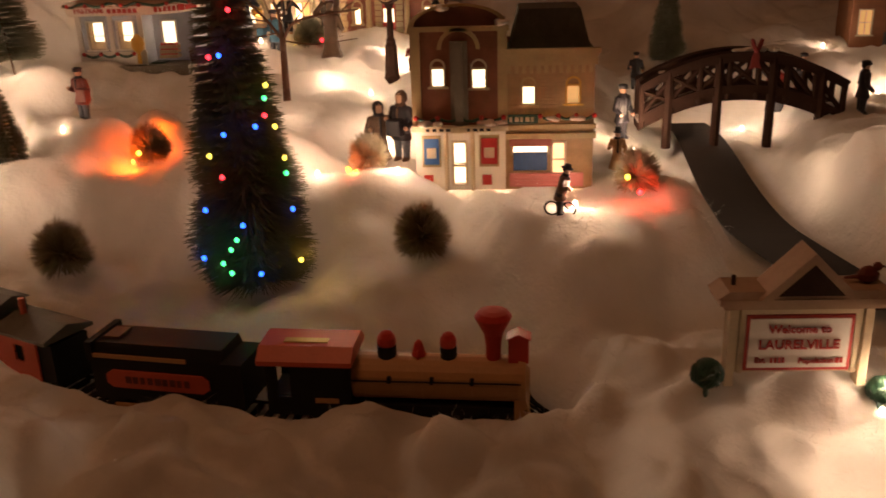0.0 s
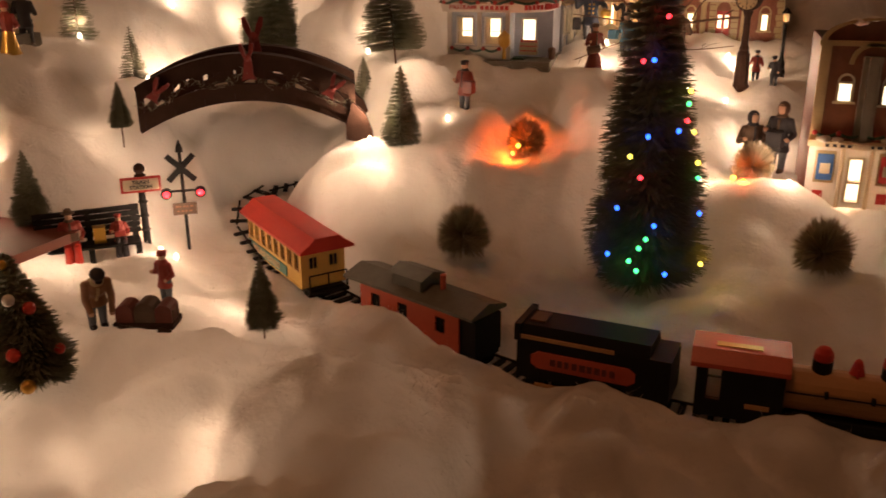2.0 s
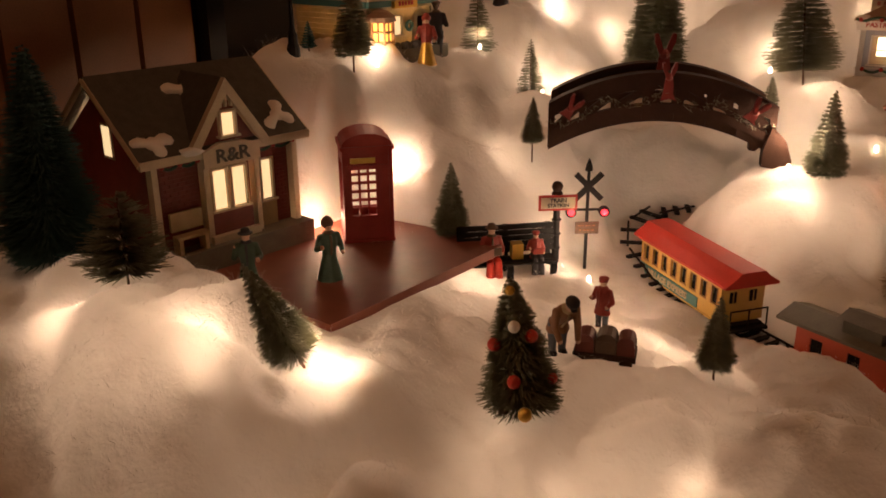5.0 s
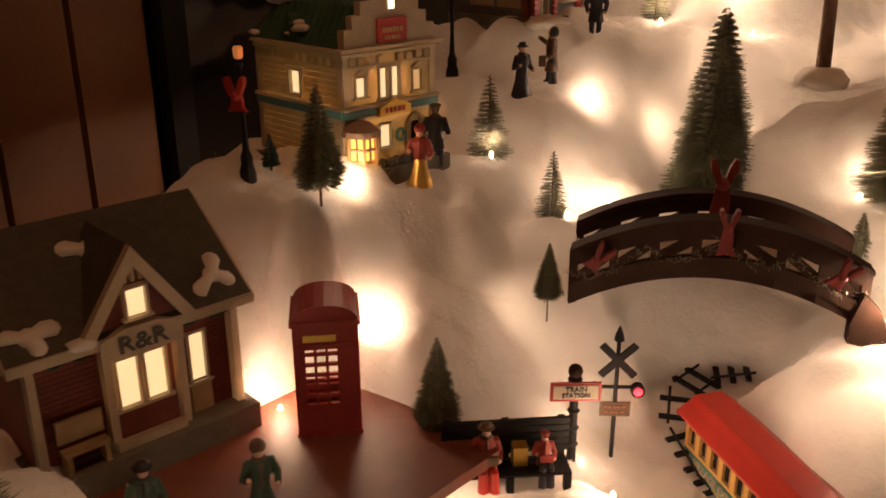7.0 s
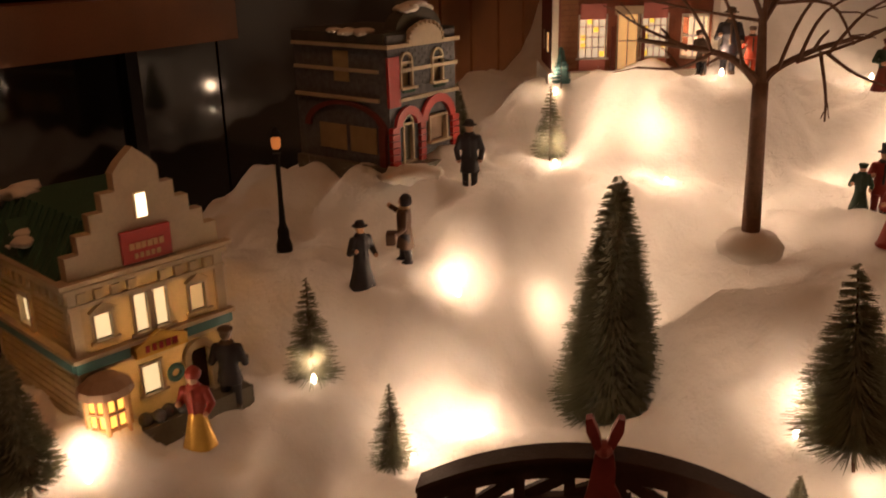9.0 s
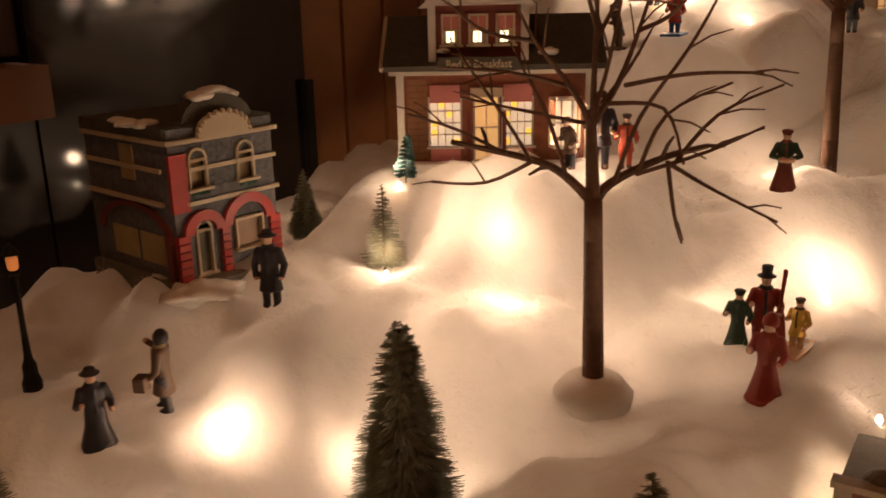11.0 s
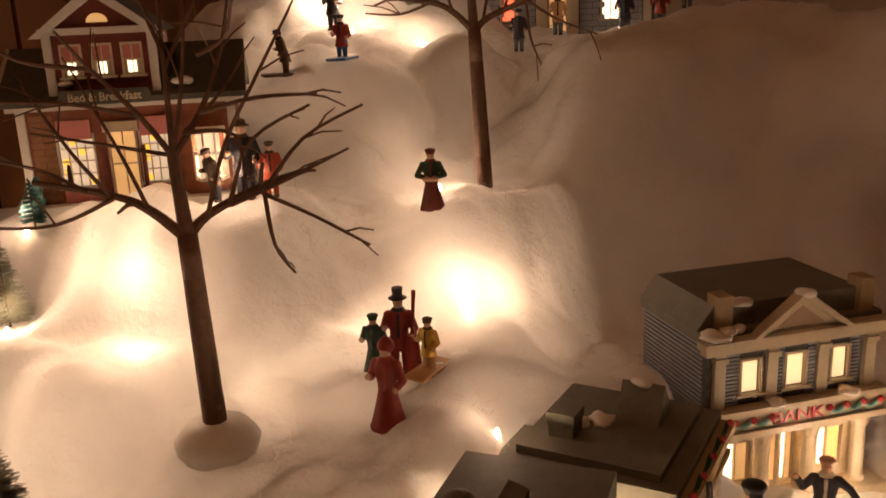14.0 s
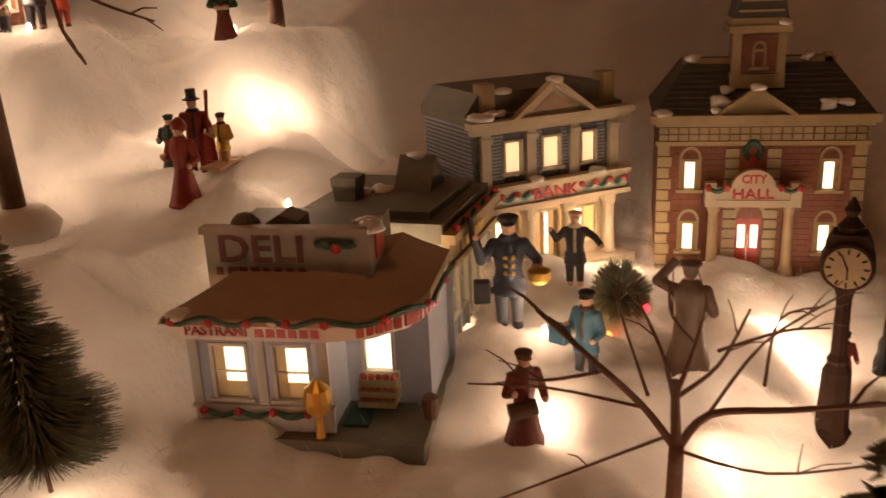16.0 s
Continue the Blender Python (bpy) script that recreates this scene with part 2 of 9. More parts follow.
def prism(bm, poly, y0, y1, mi=0):
    """A flat outline (x, z) given depth from y0 to y1."""
    a = [bm.verts.new((x, y0, z)) for x, z in poly]
    b = [bm.verts.new((x, y1, z)) for x, z in poly]
    n = len(poly)
    bm.faces.new(a).material_index = mi
    bm.faces.new(b[::-1]).material_index = mi
    for i in range(n):
        bm.faces.new((a[i], b[i], b[(i + 1) % n], a[(i + 1) % n])).material_index = mi


def panel(bm, x0, x1, z0, z1, y, depth, holes=(), mi=0):
    """An upright wall from y to y + depth whose openings go right through it."""
    xs = sorted({x0, x1, *[min(max(h[0], x0), x1) for h in holes], *[min(max(h[1], x0), x1) for h in holes]})
    zs = sorted({z0, z1, *[min(max(h[2], z0), z1) for h in holes], *[min(max(h[3], z0), z1) for h in holes]})
    solid = lambda i, j: 0 <= i < len(xs) - 1 and 0 <= j < len(zs) - 1 and not any(
        h[0] < (xs[i] + xs[i + 1]) / 2 < h[1] and h[2] < (zs[j] + zs[j + 1]) / 2 < h[3] for h in holes)
    quad = lambda *p: setattr(bm.faces.new([bm.verts.new(c) for c in p]), "material_index", mi)
    yb = y + depth
    for i in range(len(xs) - 1):
        for j in range(len(zs) - 1):
            if not solid(i, j):
                continue
            a, b, c, d = xs[i], xs[i + 1], zs[j], zs[j + 1]
            quad((a, y, c), (b, y, c), (b, y, d), (a, y, d))
            quad((a, yb, c), (a, yb, d), (b, yb, d), (b, yb, c))
            if not solid(i - 1, j): quad((a, y, c), (a, y, d), (a, yb, d), (a, yb, c))
            if not solid(i + 1, j): quad((b, y, c), (b, yb, c), (b, yb, d), (b, y, d))
            if not solid(i, j - 1): quad((a, y, c), (a, yb, c), (b, yb, c), (b, y, c))
            if not solid(i, j + 1): quad((a, y, d), (b, y, d), (b, yb, d), (a, yb, d))


def mesh_of(name, bm, mats):
    bmesh.ops.recalc_face_normals(bm, faces=bm.faces)
    me = bpy.data.meshes.new(name)
    bm.to_mesh(me)
    bm.free()
    for m in (mats if isinstance(mats, (list, tuple)) else [mats]):
        me.materials.append(m)
    return me


def thing(name, x, y, z, rz=0.0, label="", category="", group="", kind="", rx=0.0, ry=0.0):
    ob = new(name)
    ob.empty_display_size = 0.02
    ob.matrix_world = pose(x, y, z, rx, ry, rz)
    return tagged(ob, label, category, group, kind)


PIECEWISE = {"snow_patch", "snow_bank", "writing", "column", "corner_post", "string_course", "dentil", "red_stone", "quoin", "stone_course", "door_stone", "trim", "fascia",
             "pilaster", "curtain", "side_window", "chimney", "wall", "side_wall", "back_wall", "corner_wall", "cornice", "shop_cornice", "upper_wall", "front_wall",
             "teal_band", "lower_panel", "verge", "gable_trim", "bargeboard", "planting", "slate_course", "red_bow", "clipped_shrub", "fruit_stand", "gable_roof", "pediment", "end_frame", "side_arch", "bay_window"}


def islands(bm):
    """The loose pieces of a mesh, each as a mesh of its own."""
    bmesh.ops.remove_doubles(bm, verts=bm.verts, dist=1e-6)
    todo, out = set(bm.verts), []
    while todo:
        stack, seen = [todo.pop()], set()
        while stack:
            v = stack.pop()
            if v in seen:
                continue
            seen.add(v)
            stack += [e.other_vert(v) for e in v.link_edges]
        todo -= seen
        out.append(seen)
    for group in sorted(out, key=lambda g: tuple(round(c, 5) for c in min(g, key=lambda v: tuple(v.co)).co)):
        one = bmesh.new()
        made = {v: one.verts.new(v.co) for v in sorted(group, key=lambda v: v.index)}
        for f in bm.faces:
            if f.verts[0] in group:
                one.faces.new([made[v] for v in f.verts]).material_index = f.material_index
        yield one
    bm.free()


def part(name, bm, mats, parent, label="", smooth=False, at=None):
    if name in PIECEWISE and isinstance(bm, bmesh.types.BMesh):
        bm.verts.index_update()
        obs = []
        for one in islands(bm):
            obs.append(part_mesh(name, one, mats, parent, label, smooth, at))
        return obs[0]
    return part_mesh(name, bm, mats, parent, label, smooth, at)


def part_mesh(name, bm, mats, parent, label="", smooth=False, at=None):
    me = mesh_of(name, bm, mats) if isinstance(bm, bmesh.types.BMesh) else bm
    if smooth:
        me.shade_smooth()
    ob = new(name, me)
    ob.parent = parent
    if at is not None:
        ob.matrix_basis = at
    if label:
        ob["label"] = label
    return ob


def solo(name, bm, mats, m, label, category, group="", kind="", smooth=False):
    """A thing that is one mesh."""
    me = mesh_of(name, bm, mats)
    if smooth:
        me.shade_smooth()
    ob = new(name, me)
    ob.matrix_world = m
    return tagged(ob, label, category, group, kind)


def letters(text, size, material, parent, x, y, z, label="", turn=0.0, name="lettering", stretch=1.0):
    """Raised letters on an upright face that looks towards -y."""
    cu = bpy.data.curves.new(name, "FONT")
    cu.body, cu.size, cu.extrude, cu.align_x, cu.align_y = text, size, 0.0006, "CENTER", "CENTER"
    cu.resolution_u = 2
    cu.offset = size * 0.018
    tmp = bpy.data.objects.new(name, cu)
    me = bpy.data.meshes.new_from_object(tmp)
    bpy.data.objects.remove(tmp)
    me.materials.clear()
    me.materials.append(material)
    return part(name, me, material, parent, label, at=pose(x, y, z, 90, 0, turn) @ Matrix.Diagonal((stretch, 1, 1, 1)))


def bars(n, width, height, material, parent, x, y, z):
    """A line of writing too small to read."""
    bm = bmesh.new()
    rng = random.Random(int(1e4 * (x + z)) & 0xffff)
    c = -width / 2
    for _ in range(n):
        w = width / n * rng.uniform(0.5, 0.85)
        box(bm, c, c + w, -0.0004, 0.0004, -height / 2, height / 2)
        c += width / n
    return part("writing", bm, material, parent, at=pose(x, y, z))


# ---- the lie of the snow ----
# terrace levels of the display: where the wadding lies, by district
FRONT = {"apron": (0.02, 0.42, 0.010), "apron_right": (0.30, 0.45, 0.040), "apron_left": (-0.27, 0.44, 0.018), "corner": (-0.46, 0.36, 0.030),
         "near_left": (-0.62, 0.24, 0.055), "far_near_left": (-0.85, 0.12, 0.075), "kerb": (-0.10, 0.545, 0.030), "kerb_right": (0.07, 0.565, 0.030),
         "kerb_left": (-0.29, 0.575, 0.028), "hump": (-0.42, 0.590, 0.052), "cutting": (-0.53, 0.700, 0.038), "cutting_far": (-0.615, 0.772, 0.038), "cutting_near": (-0.435, 0.650, 0.052), "cutting_hump": (-0.34, 0.625, 0.042), "sign": (0.29, 0.575, 0.074), "sign_front": (0.33, 0.52, 0.060),
         "behind_engine": (0.03, 0.70, 0.040), "behind_tender": (-0.20, 0.71, 0.045), "behind_car": (-0.34, 0.745, 0.062),
         "tree": (-0.165, 0.80, 0.066), "bush": (-0.353, 0.775, 0.084), "bush_right": (0.002, 0.80, 0.084), "cyclist": (0.135, 0.80, 0.130),
         "crest": (0.235, 0.80, 0.135), "edge": (0.27, 0.70, 0.060)}
SQUARE = {"theatre": (0.08, 0.93, 0.134), "ball_right": (0.217, 0.87, 0.138), "bell": (0.21, 1.01, 0.13), "ball_red": (-0.325, 0.95, 0.158),
          "ball_yellow": (-0.065, 0.915, 0.146), "couple": (-0.04, 0.98, 0.140), "lady": (-0.408, 0.975, 0.197), "drift": (-0.20, 1.00, 0.190),
          "behind": (0.05, 1.10, 0.17), "deli": (-0.41, 1.16, 0.241), "muff": (-0.27, 1.145, 0.236), "clock": (-0.076, 1.232, 0.200),
          "police": (-0.291, 1.28, 0.243), "newsboy": (-0.24, 1.23, 0.242), "coat": (-0.165, 1.28, 0.226), "bank": (-0.29, 1.47, 0.246),
          "hall": (-0.10, 1.50, 0.240), "stream_near": (0.335, 0.80, 0.055), "stream": (0.33, 1.00, 0.060), "under_bridge": (0.39, 1.20, 0.105),
          "mound": (0.50, 1.00, 0.15), "right_far": (0.56, 1.22, 0.157), "back_right": (0.55, 1.46, 0.21), "bare": (-0.19, 1.09, 0.205),
          "back_mid": (0.2, 1.45, 0.20)}
STATION = {"porch": (-0.93, 0.50, 0.112), "slab": (-0.83, 0.53, 0.108), "slab_right": (-0.79, 0.64, 0.104), "slab_front": (-0.76, 0.44, 0.108),
           "bench": (-0.73, 0.66, 0.084), "yard": (-0.60, 0.56, 0.083), "cart": (-0.575, 0.51, 0.079), "decked": (-0.59, 0.41, 0.072),
           "little": (-0.49, 0.585, 0.062), "crossing": (-0.69, 0.79, 0.052), "cut_side": (-0.655, 0.80, 0.040), "leaning": (-0.735, 0.324, 0.125), "knoll": (-0.82, 0.32, 0.165),
           "knoll_left": (-0.95, 0.35, 0.150), "station": (-1.03, 0.50, 0.142), "slope": (-0.56, 0.32, 0.055), "lamp_box": (-0.925, 0.603, 0.118), "box_glow": (-0.885, 0.682, 0.150)}
HILL = {"arch": (-0.68, 0.962, 0.192), "arch_mid": (-0.60, 0.945, 0.160), "arch_fold": (-0.72, 0.87, 0.145), "arch_left": (-0.775, 0.84, 0.205), "arch_right": (-0.515, 0.89, 0.158), "pine_right": (-0.461, 0.893, 0.162),
        "pine_back": (-0.52, 1.036, 0.250), "tall_pine": (-0.72, 1.075, 0.215), "pine_left": (-0.80, 0.88, 0.243), "glow": (-0.793, 0.975, 0.235),
        "pine_mid": (-0.905, 0.905, 0.272), "dancers": (-0.915, 0.80, 0.270), "inn": (-1.01, 0.79, 0.304), "inn_front": (-0.952, 0.742, 0.304), "inn_side": (-0.938, 0.835, 0.290), "pine_inn": (-0.94, 0.682, 0.290),
        "lamp_inn": (-1.005, 0.664, 0.300), "bank_below": (-0.85, 0.72, 0.200), "pair": (-0.904, 1.01, 0.336), "lamp": (-1.005, 1.0, 0.348),
        "hatted": (-0.902, 1.151, 0.381), "royal": (-1.03, 1.17, 0.398), "pine_upper": (-0.868, 1.255, 0.393), "bare_tree": (-0.647, 1.222, 0.340),
        "hollow": (-0.74, 1.25, 0.378), "guest_house": (-0.87, 1.44, 0.484), "guest_front": (-0.82, 1.365, 0.470), "shovel": (-0.733, 1.405, 0.474), "band": (-0.53, 1.25, 0.345), "band_back": (-0.562, 1.342, 0.360),
        "flank": (-0.53, 1.40, 0.372), "carol": (-0.585, 1.47, 0.440), "second_tree": (-0.564, 1.562, 0.456), "mid": (-0.66, 1.12, 0.300)}
TIER = {"sledge": (-0.84, 1.67, 0.575), "tier": (-0.56, 1.92, 0.585), "tier_right": (-0.34, 1.80, 0.612), "tier_left": (-0.95, 1.9, 0.66), "tier_rise": (-0.78, 1.95, 0.70), "tier_glow": (-0.80, 1.76, 0.605),
        "far_right": (0.1, 1.85, 0.62), "foot": (-0.40, 1.55, 0.30), "foot_right": (-0.10, 1.62, 0.245), "foot_far": (0.2, 1.66, 0.22),
        "lip": (-0.44, 1.70, 0.590), "lip_right": (-0.16, 1.72, 0.61), "lip_far": (0.15, 1.75, 0.615), "shade": (-0.42, 1.45, 0.330), "back_left": (-1.1, 1.6, 0.42), "guest_corner": (-0.915, 1.318, 0.468), "gully": (-1.0, 1.31, 0.365), "gully_back": (-1.06, 1.43, 0.38), "gully_left": (-1.1, 1.25, 0.36)}
LEVELS = np.array([p for d in (FRONT, SQUARE, STATION, HILL, TIER) for p in d.values()])


def level(x, y):
    d2 = (LEVELS[:, 0] - x) ** 2 + (LEVELS[:, 1] - y) ** 2
    w = 1.0 / (d2 + 0.0007) ** 2.2
    return float((w * LEVELS[:, 2]).sum() / w.sum())


def flat(x, y):
    """1 on the railway bed and the station's slab, where the wadding lies thin."""
    a = max(0.0, 1 - track_gap(x, y) / 0.035)
    b = 1.0 if -0.95 < x < -0.745 and 0.40 < y < 0.68 and level(x, y) < 0.121 else 0.0
    return max(min(1, 1.6 * a) * max(0.0, min(1.0, (0.90 - y) / 0.05)) * max(0.0, min(1.0, (0.155 - x) / 0.04)), b)


# the toy railway: a straight past the sign, then a bend round behind the crossing
RAIL = [(0.16, 0.612, 0.010), (0.05, 0.622, 0.010), (-0.10, 0.628, 0.010), (-0.24, 0.648, 0.012), (-0.36, 0.690, 0.016), (-0.46, 0.738, 0.022),
        (-0.56, 0.796, 0.029), (-0.615, 0.828, 0.042), (-0.652, 0.852, 0.064), (-0.664, 0.885, 0.084), (-0.650, 0.914, 0.094), (-0.612, 0.930, 0.104)]


def track_gap(x, y):
    best = 9.0
    for (ax, ay, _), (bx, by, _) in zip(RAIL, RAIL[1:]):
        ux, uy = bx - ax, by - ay
        k = max(0, min(1, ((x - ax) * ux + (y - ay) * uy) / (ux * ux + uy * uy)))
        best = min(best, math.hypot(x - ax - k * ux, y - ay - k * uy))
    return best


def stream_x(y):
    return 0.395 - 0.14 * (y - 0.87) - 0.008 * math.sin(9.0 * (y - 0.85))


# separate wads of cotton laid over one another: centre, half widths, turn, foot and height of each dome
WADS = [(-0.27, 0.556, 0.050, 0.040, 10, 0.012, 0.036), (-0.185, 0.548, 0.052, 0.042, -8, 0.010, 0.036), (-0.105, 0.538, 0.050, 0.040, 5, 0.010, 0.038), (-0.03, 0.544, 0.046, 0.040, 0, 0.010, 0.038),
        (0.045, 0.550, 0.050, 0.042, 12, 0.012, 0.036), (0.115, 0.560, 0.044, 0.045, 0, 0.015, 0.036), (0.165, 0.60, 0.045, 0.060, 0, 0.020, 0.045), (-0.375, 0.505, 0.120, 0.120, -28, 0.016, 0.062),
        (0.02, 0.46, 0.09, 0.06, 0, 0.0, 0.035), (-0.16, 0.45, 0.10, 0.06, 8, 0.0, 0.036),
        (-0.83, 0.285, 0.125, 0.115, 0, 0.060, 0.118), (-0.635, 0.250, 0.080, 0.085, 20, 0.010, 0.092), (-0.98, 0.33, 0.09, 0.09, 0, 0.08, 0.085),
        (-0.60, 1.475, 0.150, 0.105, -12, 0.320, 0.112), (-0.575, 1.165, 0.075, 0.110, -20, 0.245, 0.100), (-0.80, 1.27, 0.060, 0.080, 15, 0.330, 0.062), (-0.70, 1.29, 0.055, 0.070, -10, 0.315, 0.068),
        (-0.77, 1.66, 0.10, 0.09, 0, 0.48, 0.105), (-0.66, 1.74, 0.09, 0.07, 20, 0.50, 0.10),
        (0.51, 0.99, 0.085, 0.10, 0, 0.05, 0.125), (-0.19, 0.985, 0.085, 0.07, 0, 0.10, 0.100), (-0.445, 1.00, 0.07, 0.06, 30, 0.13, 0.075), (-0.33, 1.03, 0.075, 0.06, -10, 0.13, 0.075)]
WADS = [(a, b, c, d, math.cos(radians(e)), math.sin(radians(e)), f, g) for a, b, c, d, e, f, g in WADS]


def rail_z(x, y):
    w = [(1 / ((x - a) ** 2 + (y - b) ** 2 + 1e-4) ** 2, c) for a, b, c in RAIL]
    return sum(i * c for i, c in w) / sum(i for i, _ in w)


def ease(u):
    u = max(0.0, min(1.0, u))
    return u * u * (3 - 2 * u)


def ground(x, y):
    """Height of the snow at a place of the plan."""
    z = level(x, y)
    k = flat(x, y)
    p = Vector((x, y, 0.0))
    near = max(0.0, min(1.0, (0.64 - y) / 0.06)) if x > -0.55 else 0.0
    lump = 0.014 * noise.noise(p * 9) + 0.026 * abs(noise.noise(p * 13 + Vector((3, 1, 0)))) + (0.008 + 0.008 * near) * abs(noise.noise(p * 27 + Vector((7, 2, 0)))) + 0.0030 * noise.noise(p * 70) - 0.0085
    wx, wy = x + 0.05 * noise.noise(p * 11 + Vector((1, 8, 3))), y + 0.05 * noise.noise(p * 11 + Vector((6, 2, 9)))
    for cx, cy, rx, ry, c, s, foot, rise in WADS:
        dx, dy = wx - cx, wy - cy
        if abs(dx) < 0.16 and abs(dy) < 0.16:
            d = ((dx * c + dy * s) / rx) ** 2 + ((dy * c - dx * s) / ry) ** 2
            if d < 1:
                over = foot + rise * (1 - d) ** 0.6 - z
                z += max(0.0, over) if over > 0.008 else max(0.0, over + 0.008) ** 2 / 0.032
    z += lump * (1 - 0.85 * k)
    if 0.60 < y < 1.32:
        d = abs(x - stream_x(y))
        if d < 0.12:
            bed = 0.048 + 0.06 * ease((y - 0.95) / 0.3) + 0.3 * lump
            bank = bed + 0.11 * (d / 0.096) ** 5
            fade = ease((y - 0.60) / 0.12)
            z = z * (1 - fade) + min(z, bank) * fade
    if -0.955 < x < -0.745 and 0.425 < y < 0.672:
        z = min(z, 0.113)
    g = max(0.0, 1 - track_gap(x, y) / (0.030 + 0.04 * max(0.0, min(1.0, (y - 0.81) / 0.06)))) * max(0.0, min(1.0, (0.955 - y) / 0.05)) * max(0.0, min(1.0, (0.155 - x) / 0.04))
    if g > 0:
        z = z * (1 - ease(1.8 * g)) + min(z, rail_z(x, y) - 0.004) * ease(1.8 * g)
    return z


def snow_sheet(name, x0, x1, y0, y1, step):
    """The wadding itself, in one uneven sheet."""
    nx, ny = round((x1 - x0) / step), round((y1 - y0) / step)
    verts = [(x, y, ground(x, y)) for x, y in ((x0 + (x1 - x0) * i / nx, y0 + (y1 - y0) * j / ny) for j in range(ny + 1) for i in range(nx + 1))]
    faces = [(j * (nx + 1) + i, j * (nx + 1) + i + 1, (j + 1) * (nx + 1) + i + 1, (j + 1) * (nx + 1) + i) for j in range(ny) for i in range(nx)]
    me = bpy.data.meshes.new(name)
    me.from_pydata(verts, [], faces)
    me.materials.append(COTTON)
    me.shade_smooth()
    return tagged(new(name, me), "white cotton wadding laid as deep fluffy snow over the display", "snow", kind="structure")


def loose_fibres(sheet, count):
    """Single curved fibres that stand a few millimetres off the wadding and soften its edges."""
    rng = np.random.default_rng(11)
    me = sheet.data
    co, no = np.empty(3 * len(me.vertices)), np.empty(3 * len(me.vertices))
    me.vertices.foreach_get("co", co)
    me.vertices.foreach_get("normal", no)
    co, no = co.reshape(-1, 3), no.reshape(-1, 3)
    bare = np.array([flat(x, y) > 0.2 for x, y, _ in co])
    pick = np.flatnonzero(~bare & (co[:, 0] > -1.08) & (co[:, 0] < 0.62) & (co[:, 1] > 0.18) & (co[:, 1] < 1.85))
    pick = rng.choice(pick, count)
    p = co[pick] + rng.uniform(-0.003, 0.003, (count, 3)) * (1, 1, 0) - no[pick] * 0.001
    d = rng.normal(size=(count, 3)) + 0.55 * no[pick]
    d /= np.linalg.norm(d, axis=1)[:, None]
    bend = rng.normal(size=(count, 3)) * 0.45
    side = np.cross(d, rng.normal(size=(count, 3)))
    side *= (0.00012 / np.linalg.norm(side, axis=1))[:, None]
    size = rng.uniform(0.004, 0.010, count)[:, None]
    mid, tip = p + d * size * 0.5, p + (d + bend) * size
    verts = np.stack([p - side, p + side, mid + side, mid - side, tip], 1).reshape(-1, 3)
    o = np.arange(count) * 5
    quads, tris = np.stack([o, o + 1, o + 2, o + 3], 1), np.stack([o + 3, o + 2, o + 4], 1)
    fm = bpy.data.meshes.new("cotton_fibres")
    fm.from_pydata(verts.tolist(), [], quads.tolist() + tris.tolist())
    fm.materials.append(FIBRE)
    return tagged(new("cotton_fibres", fm), "loose white fibres standing off the cotton snow", "cotton", kind="stuff")


wadding = snow_sheet("ground", -1.16, 0.75, 0.02, 2.05, 0.0058)
loose_fibres(wadding, 110000)

# the table under it and the room round it
bm = bmesh.new()
box(bm, -1.6, 1.3, -0.1, 2.6, -0.06, -0.02)
solo("floor_table", bm, TABLE, pose(0, 0, 0), "dark cloth-covered table under the whole display", "table", kind="structure")


